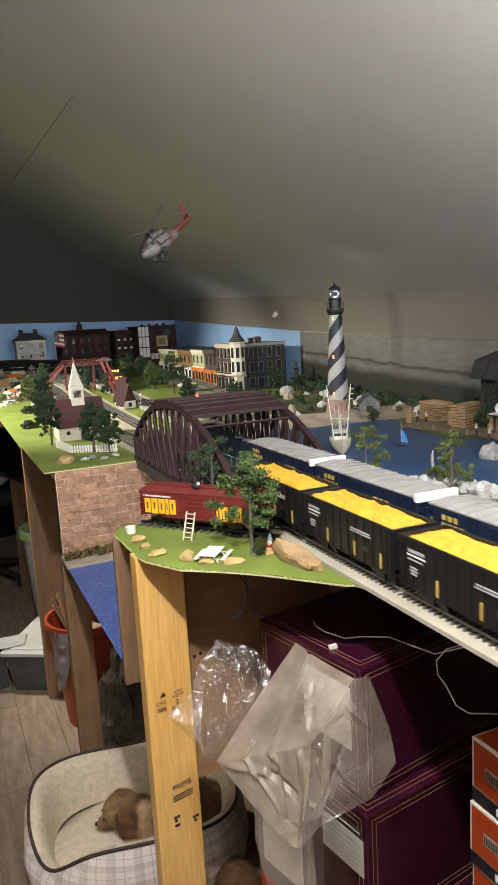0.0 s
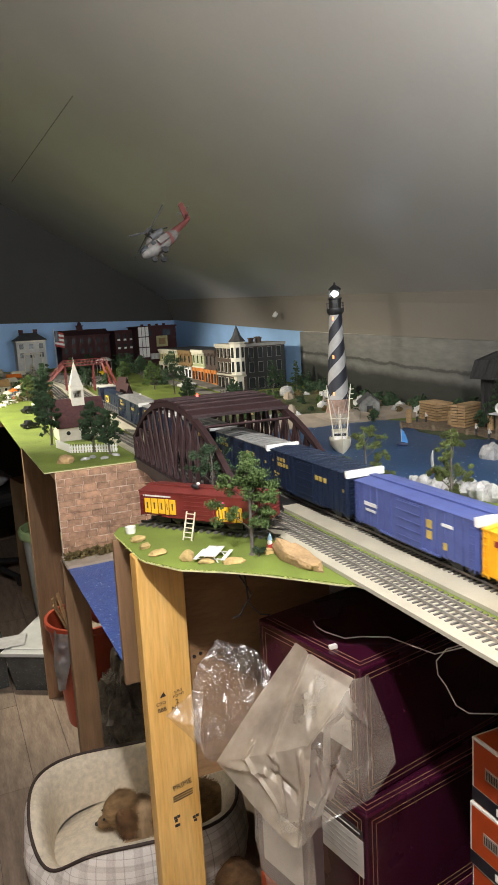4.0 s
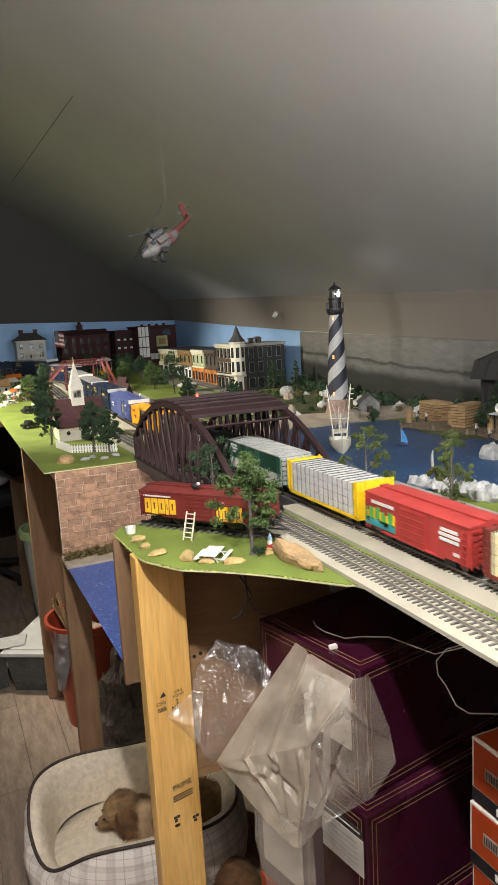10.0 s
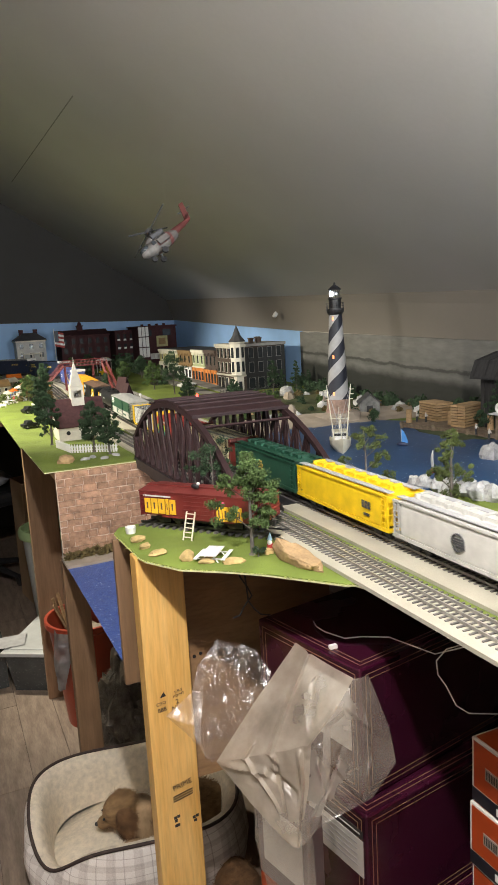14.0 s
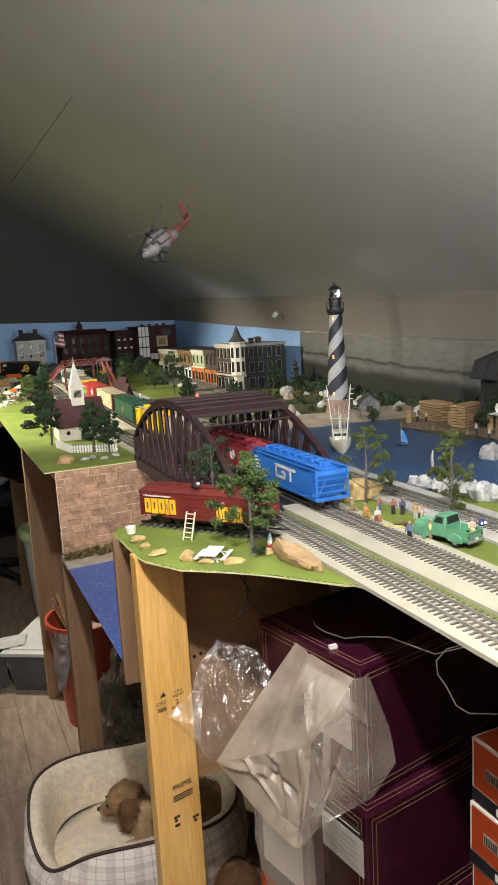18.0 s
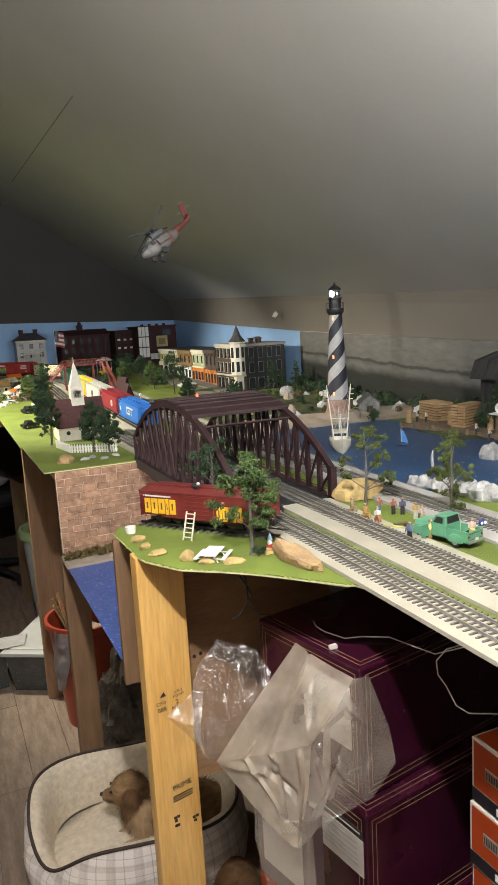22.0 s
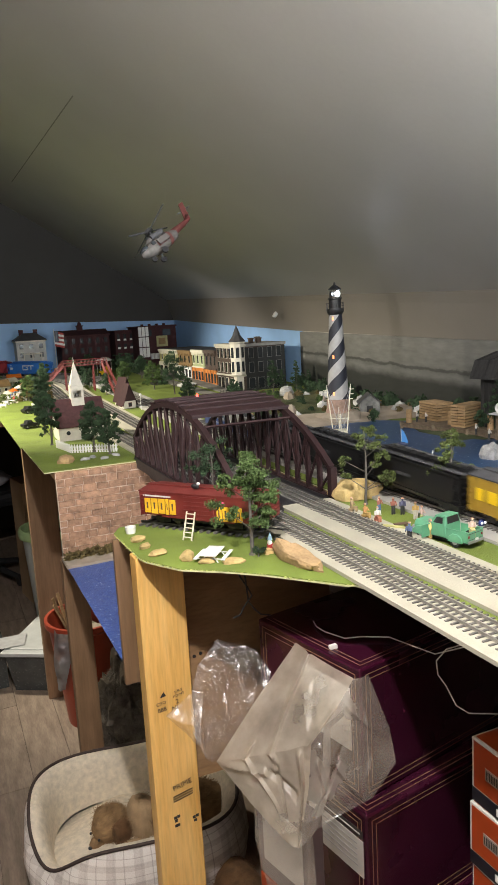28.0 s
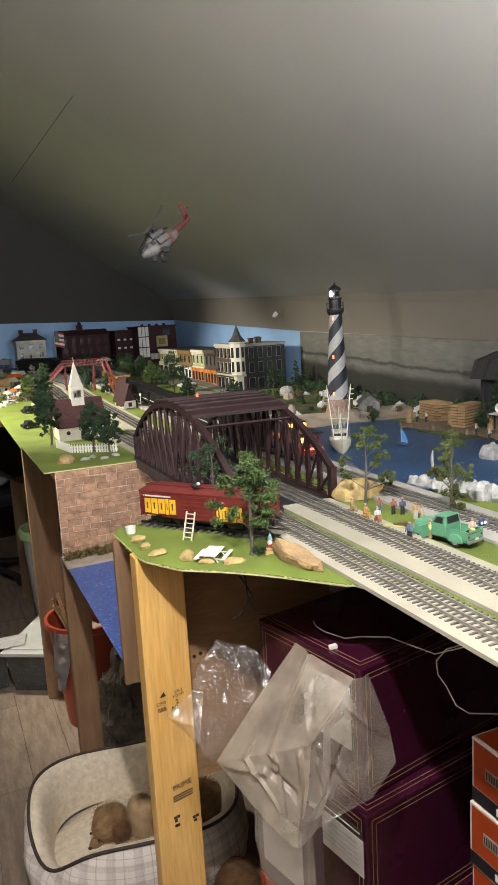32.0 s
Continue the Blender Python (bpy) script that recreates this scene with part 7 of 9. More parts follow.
def shop(label, ya, yb, h, upper, lower, trim, nwin=3, x=1.31):
    y = (ya + yb) / 2
    w = abs(yb - ya) / 2 - .002
    z = ground(min(ya, yb)) - .002
    s = thing("shop", label, "model shop", pose(x, y, z), group="shops on the main street")
    part("wall", Mesh().box(0, .24, -w, w, 0, h), upper, s)
    part("shopfront", Mesh().box(-.004, .001, -w, w, .004, h * .44), lower, s, "painted ground-floor shopfront")
    part("cornice", Mesh().box(-.010, .004, -w, w, h - .014, h).box(-.006, .002, -w, w, h - .022, h - .014), trim, s)
    part("belt", Mesh().box(-.007, .001, -w, w, h * .44, h * .44 + .007), trim, s)
    for k in range(nwin):
        yy = -w + 2 * w * (k + .5) / nwin
        window(s, 0, yy, h * .70, .018 * min(1, w / .08), h * .24, "-x", trim)
    m = 4
    for k in range(m):
        yy = -w + 2 * w * (k + .5) / m
        window(s, -.004, yy, h * .20, 2 * w / m * .62, h * .26, "-x", lower if k != 1 else trim, glass=GLASS)
    for k in range(5):
        yy = -w + .003 + (2 * w - .006) * k / 4
        part("pilaster", Mesh().box(-.0075, .001, yy - .003, yy + .003, .002, h * .44), lower, s)
    for k in range(nwin):
        yy = -w + 2 * w * (k + .5) / nwin
        part("lintel", Mesh().box(-.005, .001, yy - .013, yy + .013, h * .825, h * .85), trim, s)
        part("sill", Mesh().box(-.005, .001, yy - .012, yy + .012, h * .555, h * .572), trim, s)
    for k in range(8):
        yy = -w + 2 * w * (k + .5) / 8
        part("bracket", Mesh().box(-.009, .001, yy - .002, yy + .002, h - .030, h - .014), trim, s)
    part("roof", Mesh().box(.004, .238, -w + .004, w - .004, h - .002, h + .001), DARKGREY, s)
    return s


shop("olive and cream two-storey shop on the main street", 4.46, 4.08, .150, OLIVE, CREAM, CREAM)
shop("brown-fronted shop with white doors", 4.07, 3.84, .158, BROWNF, WHITE, BROWNF)
shop("sage and orange two-storey shop", 3.83, 3.635, .172, SAGE, ORANGEF, CREAM)
shop("grey-brown brick shop beside the corner building", 3.625, 3.45, .180, BRICKBROWN, ORANGEF, BRICKBROWN)


def corner_block():
    b = thing("corner_building", "brick corner building with white windows and a pointed turret", "model building", pose(1.30, 3.165, ground(3.16) - .002))
    SIDE_SHADE = paint("side_shade_trim", (.30, .30, .29), .7, var=.15, scale=60)
    h = .222
    part("wall", Mesh().box(0, .25, 0, .26, 0, h), BRICKBROWN, b)
    part("side_facade", Mesh().box(.046, .252, -.0015, .001, 0, h - .018), paint("side_shade_brick", (.030, .032, .034), .8, var=.2, scale=60), b, "side front with its shade put into a dark grey")
    part("cornice", Mesh().box(-.010, .046, -.010, .262, h - .010, h + .002).box(-.006, .044, -.006, .261, h - .018, h - .010), PALEWALL, b)
    part("cornice", Mesh().box(.046, .255, -.010, .262, h - .012, h + .001), SIDE_SHADE, b, "side cornice with its shade put into a grey")
    part("belt_course", Mesh().box(-.005, .045, -.005, .261, .072, .080), PALEWALL, b)
    for r in range(2):
        z = .112 + .068 * r
        for k in range(4):
            window(b, 0, .075 + .050 * k, z, .020, .046, "-x", PALEWALL, .003)
        for k in range(4):
            window(b, .075 + .048 * k, 0, z, .022, .046, "-y", SIDE_SHADE, .003)
    for k in range(4):
        window(b, 0, .075 + .050 * k, .036, .028, .052, "-x", PALEWALL, .003)
        window(b, .075 + .048 * k, 0, .036, .030, .050, "-y", SIDE_SHADE, .003)
    part("turret", Mesh().lathe([(.034, .078), (.038, .084), (.036, .088), (.036, h + .004), (.040, h + .007), (.040, h + .014), (.035, h + .016)], (.012, .012, 0), 8), PALEWALL, b, "white bay turret")
    for k in range(8):
        a = math.tau * (k + .5) / 8
        for z in (.120, .186):
            part("turret_window", Mesh().box(-.0075, .0075, -.0012, .0012, -.024, .024).turn(pose(.012 + .0338 * math.cos(a), .012 + .0338 * math.sin(a), z, 0, 0, math.degrees(a) + 90)), GLASS, b)
    part("turret_roof", Mesh().lathe([(.044, h + .014), (.022, h + .040), (.002, h + .088), (.0006, h + .094)], (.012, .012, 0), 8), DARKGREY, b, "pointed slate turret roof")
    part("entrance", Mesh().box(-.006, .030, -.006, .030, .0, .072), PALEWALL, b)
    part("door", Mesh().box(.004, .020, -.0075, -.0055, .002, .050), GLASS, b)
    for x, y in ((.10, .05), (.14, .05), (.20, .20)):
        part("chimney", Mesh().box(x - .010, x + .010, y - .010, y + .010, h, h + .022).box(x - .012, x + .012, y - .012, y + .012, h + .020, h + .026), BRICKBROWN, b)
    f = thing("iron_fence", "low black iron fence on the town edge", "fence")
    m = 30
    for i in range(m):
        x = 1.17 + .44 * i / m
        part("picket", Mesh().cyl((x, 3.06, ground(3.06)), (x, 3.06, ground(3.06) + .03), .0009, n=4), BLACK, f)
    part("rail", Mesh().box(1.17, 1.61, 3.0592, 3.0608, ground(3.06) + .024, ground(3.06) + .0255).box(1.17, 1.61, 3.0592, 3.0608, ground(3.06) + .006, ground(3.06) + .0075), BLACK, f)


corner_block()


def block(name, label, x0, x1, y0, y1, top, wall, trim, rows, cols, roof=DARKGREY, hip=0):
    z = ground(y0) - .002
    h = top - z
    b = thing(name, label, "model building", pose((x0 + x1) / 2, y0, z))
    w = (x1 - x0) / 2
    part("wall", Mesh().box(-w, w, 0, y1 - y0, 0, h), wall, b)
    part("cornice", Mesh().box(-w - .006, w + .006, -.006, y1 - y0 + .004, h - .008, h + .002), trim, b)
    for r in range(rows):
        for k in range(cols):
            window(b, -w + 2 * w * (k + .5) / cols, 0, h * (.97 - .27 * (r + .5)), 2 * w / cols * .42, h * .15, "-y", trim, .003)
    if hip:
        part("roof", Mesh().add([(-w - .012, -.012, h + .002), (w + .012, -.012, h + .002), (w + .012, y1 - y0 + .01, h + .002), (-w - .012, y1 - y0 + .01, h + .002), (-w * .45, .04, h + hip), (w * .45, .04, h + hip), (w * .45, .07, h + hip), (-w * .45, .07, h + hip)],
                                [(0, 1, 5, 4), (1, 2, 6, 5), (2, 3, 7, 6), (3, 0, 4, 7), (4, 5, 6, 7), (0, 3, 2, 1)]), roof, b)
        for x in (-.05, .04):
            part("chimney", Mesh().box(x - .013, x + .013, .045, .068, h + hip * .6, h + hip + .022), BRICKRED, b)
    return b


b = block("mansion", "grey-white mansion with a dark hipped roof and porch", .500, .685, 4.93, 5.10, 1.285, GREYWALL, PALEWALL, 2, 3, DARKGREY, .050)
part("porch", Mesh().box(-.06, .06, -.04, 0, .125, .133).box(-.058, -.052, -.038, -.032, 0, .125).box(.052, .058, -.038, -.032, 0, .125).box(-.004, .004, -.038, -.032, 0, .125), PALEWALL, b, "white columned porch")
b = block("factory", "long dark red brick factory with a small cupola", .78, 1.10, 4.90, 5.12, 1.300, BRICKRED, BRICKRED, 2, 6)
part("roof", gable_roof(-.16, .16, 0, .22, 1.298 - ground(4.9), 1.335 - ground(4.9), .004), BRICKRED, b)
part("cupola", Mesh().box(-.03, .005, .09, .125, .255, .290).box(-.035, .010, .085, .13, .288, .294), BRICKRED, b)
part("finial", Mesh().lathe([(.016, .294), (.010, .312), (.002, .322)], (-.0125, .108, 0), 8), BRICKRED, b)
b = block("warehouse", "dark red brick warehouse with small white windows", 1.13, 1.262, 4.86, 5.10, 1.315, BRICKRED, BRICKRED, 3, 3)
for r in range(2):
    for k in range(3):
        part("white_sill", Mesh().box(-.052 + .042 * k, -.034 + .042 * k, -.006, -.003, .125 + .055 * r, .137 + .055 * r), WHITE, b)
b = block("hotel", "dark red brick hotel with tall white window bays", 1.245, 1.505, 4.70, 4.96, 1.335, BRICKRED, BRICKRED, 1, 2)
for k in range(3):
    for r in range(3):
        bevel(part("bay", Mesh().box(-.128 + .024 * k, -.108 + .024 * k, -.010, .0, .070 + .068 * r, .132 + .068 * r), WHITE, b, "tall white window bay"), .002)
for k in range(4):
    part("awning", Mesh().box(-.055 + .022 * k, -.036 + .022 * k, -.018, .0, .055, .092), WHITE, b, "white awning")
s = part("sign", Mesh().box(-.01, .065, -.012, -.006, .135, .205), OLIVE, b, "framed yellow roof sign")
part("sign_mark", Mesh().box(.004, .050, -.0135, -.0118, .150, .190), BROWNF, s)
for k in range(4):
    part("roof_vent", Mesh().box(-.09 + .05 * k, -.075 + .05 * k, .05, .07, .27, .285), BRICKRED, b)
fl = thing("flagpole", "white flagpole with a striped flag", "flag", pose(.712, 4.72, ground(4.72)))
part("pole", Mesh().cyl((0, 0, 0), (0, 0, .285), .0025, .0015, 8), WHITE, fl)
for k in range(7):
    m = Mesh()
    z = .272 - .0135 * k
    n = 6
    for i in range(n + 1):
        m.v += [(.002 + .058 * i / n, .004 * math.sin(i * 1.4), z - .0025 * i - .0135), (.002 + .058 * i / n, .004 * math.sin(i * 1.4), z - .0025 * i)]
    m.f = [(2 * i, 2 * i + 2, 2 * i + 3, 2 * i + 1) for i in range(n)]
    part("flag_stripe", m, REDL if k % 2 == 0 else WHITE, fl)
part("flag_field", Mesh().box(.002, .026, -.0035, .0045, .205, .272), NAVY, fl)
c = thing("bandstand", "white round bandstand canopy", "pavilion", pose(.985, 4.60, ground(4.6)))
part("canopy", Mesh().lathe([(.052, .075), (.050, .080), (.030, .092), (.004, .098)], n=16), WHITE, c, smooth=50)
for k in range(6):
    part("post", Mesh().cyl((.045 * math.cos(k), .045 * math.sin(k), 0), (.045 * math.cos(k), .045 * math.sin(k), .076), .002, n=6), WHITE, c)

for i, (x, y, h, lf) in enumerate(((1.00, 3.54, .145, 0), (1.03, 3.30, .20, 1), (1.09, 4.10, .13, 1), (1.13, 4.25, .12, 1), (1.02, 4.15, .14, 1), (.95, 3.95, .12, 0), (1.05, 4.45, .13, 1), (1.00, 3.02, .10, 1), (.86, 4.55, .11, 1), (.80, 4.70, .10, 0),
                                   (1.12, 2.75, .08, 1), (1.20, 2.62, .075, 0), (1.12, 4.55, .12, 1), (.92, 4.75, .12, 1), (1.18, 2.92, .09, 1))):
    tree("dark green park tree in the model town", x, y, ground(y), h, big, LEAFDARK if lf else LEAF, 120 + i, .0035, .008, per=70, group="town trees")
tree("slim dark tree at the corner building", 1.405, 3.00, ground(3.0), .155, slim, LEAFDARK, 171, .0035, .007, per=60, group="town trees")
for i, (x, y, h) in enumerate(((1.555, 3.06, .14), (1.60, 3.02, .095), (1.50, 3.10, .10))):
    cl = tuple((0, 0, .12 + .1 * k, .16 * (1 - .085 * k)) for k in range(9))
    tree("dark pointed evergreen beside the backdrop", x, y, ground(y), h, cl, LEAFDARK, 150 + i, .003, .006, per=60, group="evergreens")

# ---- village green at the table edge ----
rnd = random.Random(41)
for i in range(26):
    x, y = .27 + .26 * rnd.random(), 3.45 + .75 * rnd.random()
    if x > .50 and y < 3.6:
        x -= .1
    a = rnd.uniform(.012, .028)
    lf = (LEAFLIGHT, LEAF, LEAFDARK, DRYLEAF)[i % 4]
    solo("shrub", leafy(Mesh().blob((0, 0, a * .7), (a * .7, a * .7, a * .8), 8, 6, .6, i, 2), (0, 0, a * .8), (a, a, a * 1.2), 70, .007, i + 300, .5), lf, "mixed garden shrub in the village", "shrub", pose(x, y, ground(y)), group="village shrubs")
for i, (x, y, mt, lb) in enumerate(((.335, 3.66, ORANGETAG, "orange market umbrella"), (.375, 3.78, CREAM, "cream market umbrella"), (.30, 3.58, CREAM, "cream market umbrella"), (.42, 3.92, ORANGETAG, "orange market umbrella"))):
    u = thing("market_umbrella", lb + " on the village green", "umbrella", pose(x, y, ground(y)), group="market umbrellas")
    part("canopy", Mesh().lathe([(.026, .040), (.024, .043), (.002, .054)], n=10), mt, u)
    part("pole", Mesh().cyl((0, 0, 0), (0, 0, .045), .001, n=5), WHITE, u)
    part("table", Mesh().lathe([(.014, .016), (.014, .018)], n=10), WHITE, u)
for i in range(8):
    x, y = .29 + .16 * rnd.random(), 3.5 + .3 * rnd.random()
    figurine(x, y, ground(y), 45 * i, ((.1, .12, .2), (.3, .2, .1))[i % 2], ((.6, .5, .4), (.5, .1, .08), (.2, .3, .5))[i % 3], (.4, .3, .2), "small painted villager figurine")
part_cols = (PALEWALL, CREAM)
for i, (x, y) in enumerate(((.46, 3.62), (.30, 3.95))):
    h = thing("cottage", "small pale cottage among the village trees", "model house", pose(x, y, ground(y), 0, 0, 15 * i), group="village cottages")
    part("wall", Mesh().box(-.04, .04, -.03, .03, 0, .04), part_cols[i], h)
    part("roof", gable_roof(-.04, .04, -.03, .03, .04, .068, .005), BROWNF, h)
    window(h, -.018, -.03, .02, .012, .016, "-y", WHITE)
    window(h, .018, -.03, .02, .012, .016, "-y", WHITE)
for i in range(12):
    x, y = .255 + .20 * rnd.random(), 3.30 + .55 * rnd.random()
    b = thing("garden_bench", "tiny white bench on the village green", "bench", pose(x, y, ground(y), 0, 0, 40 * i), group="village benches")
    part("seat", Mesh().box(-.013, .013, -.004, .004, .007, .0085), WHITE, b)
    part("back", Mesh().box(-.013, .013, .004, .0052, .008, .017), WHITE, b)
    for sx in (-1, 1):
        part("leg", Mesh().box(sx * .011 - .001, sx * .011 + .001, -.003, .004, 0, .007), WHITE, b)
for i in range(9):
    x, y = .26 + .22 * rnd.random(), 3.36 + .75 * rnd.random()
    tree("slim light-green garden tree on the village green", x, y, ground(y), rnd.uniform(.07, .12), slim, (LEAFLIGHT, LEAF, DRYLEAF)[i % 3], 500 + i, .0025, .006, per=70, group="village trees")
BLOSSOM = paint("pale_blossom", (0.55, 0.52, 0.40), 0.9, var=0.3, scale=60)
for i in range(9):
    x, y = .27 + .24 * rnd.random(), 3.55 + 1.15 * rnd.random()
    tree("small pale flowering tree on the village green", x + .05 * (y > 4), y, ground(y), rnd.uniform(.06, .13), slim, (BLOSSOM, LEAFDARK, BLOSSOM)[i % 3], 620 + i, .0025, .006, per=60, group="flowering trees")
for i in range(10):
    x, y = .25 + .17 * rnd.random(), 3.36 + .85 * rnd.random()
    t = thing("cafe_table", "tiny round white table with stools on the village green", "table", pose(x, y, ground(y)), group="village tables")
    part("top", Mesh().lathe([(.016, .013), (.016, .0148)], n=12), WHITE if i % 3 else CREAM, t)
    part("pedestal", Mesh().cyl((0, 0, 0), (0, 0, .013), .002, n=6), WHITE, t)
    for k in range(4):
        a = math.tau * k / 4 + i
        part("stool", Mesh().cyl((.021 * math.cos(a), .021 * math.sin(a), 0), (.021 * math.cos(a), .021 * math.sin(a), .007), .004, .0045, 8), CREAM, t)
for i, (x, y, mt) in enumerate(((.40, 4.25, ORANGETAG), (.44, 4.42, CREAM), (.36, 4.05, CREAM))):
    h = thing("market_stall", "small lit market stall with a pitched awning", "stall", pose(x, y, ground(y), 0, 0, 20 * i), group="market stalls")
    part("counter", Mesh().box(-.035, .035, -.018, .018, 0, .022), CREAM, h)
    for sx in (-1, 1):
        for sy in (-1, 1):
            part("post", Mesh().cyl((sx * .033, sy * .017, 0), (sx * .033, sy * .017, .050), .0015, n=6), WHITE, h)
    part("awning", gable_roof(-.036, .036, -.02, .02, .048, .064, .004), mt, h)
for i, (x, y, h) in enumerate(((.745, 3.22, .070), (.750, 3.50, .11), (.740, 3.86, .11), (.735, 3.98, .12))):
    tree("dense dark tree screening the back track", x, y, ground(y), h, ((0, 0, .80, .17), (.10, .06, .60, .22), (-.10, -.06, .58, .22), (0, 0, .36, .24), (.06, .12, .24, .22)), LEAFDARK, 560 + i, .003, .007, per=90, group="trees along the back track")

# ---- under the table ----
PURPLE = paint("purple_carton", (0.040, 0.005, 0.017), 0.26, var=0.05, scale=1.5, fine=4, bump=0.0)
GOLDLINE = paint("gold_print", (0.26, 0.16, 0.085), 0.35, 0.3, var=0.1, scale=60)
ORANGEBOX = paint("orange_carton", (0.36, 0.050, 0.010), 0.4, var=0.1, scale=8)
BLUEBOX = paint("black_print", (0.012, 0.012, 0.016), 0.4, var=0.1, scale=8)
LABEL = paint("paper_label", (0.62, 0.60, 0.55), 0.7, var=0.06, scale=20)


def film(name, milk, rgb=(.56, .465, .36), rough=.20, relief=.6, shine=1.0):
    """Thin polythene: see-through, with a milky share that scatters light and a gloss on its creases."""
    m, N, L, P = node_mat(name)
    N.remove(P)
    out = N["Material Output"]
    clear, dif, tra, glo = (N.new("ShaderNodeBsdf" + k) for k in ("Transparent", "Diffuse", "Translucent", "Glossy"))
    clear.inputs[0].default_value = (.96, .95, .94, 1)
    dif.inputs[0].default_value = tra.inputs[0].default_value = (*rgb, 1)
    glo.inputs[0].default_value, glo.inputs["Roughness"].default_value = (1, 1, 1, 1), rough
    n = tex_noise(N, L, 16, 5)
    r = ramp(N, L, n.outputs[0], [(0.3, (milk * .6,) * 3), (0.7, (min(1, milk * 1.35),) * 3)])
    bp, lw = N.new("ShaderNodeBump"), N.new("ShaderNodeLayerWeight")
    bp.inputs["Strength"].default_value, bp.inputs["Distance"].default_value = relief, .006
    f = tex_noise(N, L, 34, 6, stretch=(1.3, 1, .45))
    L.new(f.outputs[0], bp.inputs["Height"])
    lw.inputs[0].default_value = .3
    fr = ramp(N, L, lw.outputs["Facing"], [(0, (.07 * shine,) * 3), (.4, (.16 * shine,) * 3), (1, (.8 * shine,) * 3)])
    for k in (dif, tra, glo, lw):
        L.new(bp.outputs[0], k.inputs["Normal"])
    body, milky, top = (N.new("ShaderNodeMixShader") for _ in range(3))
    L.new(dif.outputs[0], body.inputs[1])
    L.new(tra.outputs[0], body.inputs[2])
    L.new(r.outputs[0], milky.inputs[0])
    L.new(clear.outputs[0], milky.inputs[1])
    L.new(body.outputs[0], milky.inputs[2])
    L.new(fr.outputs[0], top.inputs[0])
    L.new(milky.outputs[0], top.inputs[1])
    L.new(glo.outputs[0], top.inputs[2])
    L.new(top.outputs[0], out.inputs[0])
    return m


FILM = film("milky_polythene", .54, (.62, .54, .43), .26, .22, .42)
FILMTHIN = film("thin_milky_polythene", .34, (.60, .53, .45), .24, .25, .45)
CLEAR = film("clear_polythene", .035, (.7, .68, .66), .14, .25, .30)


def carton(label, x, y, z, lx, ly, lz, turn, body=PURPLE, lines=True):
    c = thing("carton", label, "box", pose(x, y, z, 0, 0, turn), group="cartons under the table")
    bevel(part("body", Mesh().box(0, lx, 0, ly, 0, lz), body, c), .003)
    e = .0006
    for k in (0, 1) if lines else ():
        o = .010 + .008 * k
        part("gold_line", Mesh().box(-e, 0.0002, o, ly - o, lz - o - .0012, lz - o).box(-e, 0.0002, o, ly - o, o, o + .0012).box(-e, 0.0002, o, o + .0012, o, lz - o).box(-e, .0002, ly - o - .0012, ly - o, o, lz - o), GOLDLINE, c, "thin gold printed frame")
        part("gold_line", Mesh().box(o, lx - o, -e, .0002, lz - o - .0012, lz - o).box(o, lx - o, -e, .0002, o, o + .0012).box(o, o + .0012, -e, .0002, o, lz - o), GOLDLINE, c, "thin gold printed frame")
        part("gold_line", Mesh().box(o, lx - o, o, o + .0012, lz, lz + e).box(o, o + .0012, o, ly - o, lz, lz + e), GOLDLINE, c, "thin gold printed frame")
    return c


c1 = carton("large purple carton with thin gold frame lines", .505, .835, .6455, .62, .246, .2085, 12)
part("label", Mesh().box(-.0012, .0002, .022, .130, .072, .172), LABEL, c1, "pale printed end label")
c2 = carton("large purple carton with gold frame lines and a paper label", .490, .806, .44, .62, .30, .2045, 10)
part("label", Mesh().box(-.0012, .0002, .008, .135, .100, .160), LABEL, c2, "pale paper label with unreadable print")
part("label_edge", Mesh().box(-.0012, .0002, .008, .135, .164, .176), INK, c2, "dark printed strip with a line of pale print")
part("print", Mesh().box(-.0018, -.001, .014, .125, .169, .171), LETWHITE, c2, "line of unreadable print")
for k in range(5):
    part("print", Mesh().box(-.0018, -.001, .020, .118 - .015 * (k % 3), .150 - .009 * k, .1513 - .009 * k), GREY, c2, "line of unreadable print")
c3 = carton("purple carton at the bottom of the stack", .49, .79, .215, .62, .30, .2245, 11)
carton("dark purple carton standing on the floor", .48, .79, 0, .62, .32, .2145, 10)
c4 = carton("pale carton wrapped in thin plastic", .392, .800, .530, .030, .115, .144, 14, lines=False, body=paint("dull_carton", (.13, .10, .10), .6, var=.15, scale=12))
part("print", Mesh().box(-.0012, .0002, .012, .10, .030, .125), LABEL, c4, "faded printed panel")
carton("orange carton under the wrapped one", .392, .800, .0, .030, .115, .529, 14, ORANGEBOX, False)


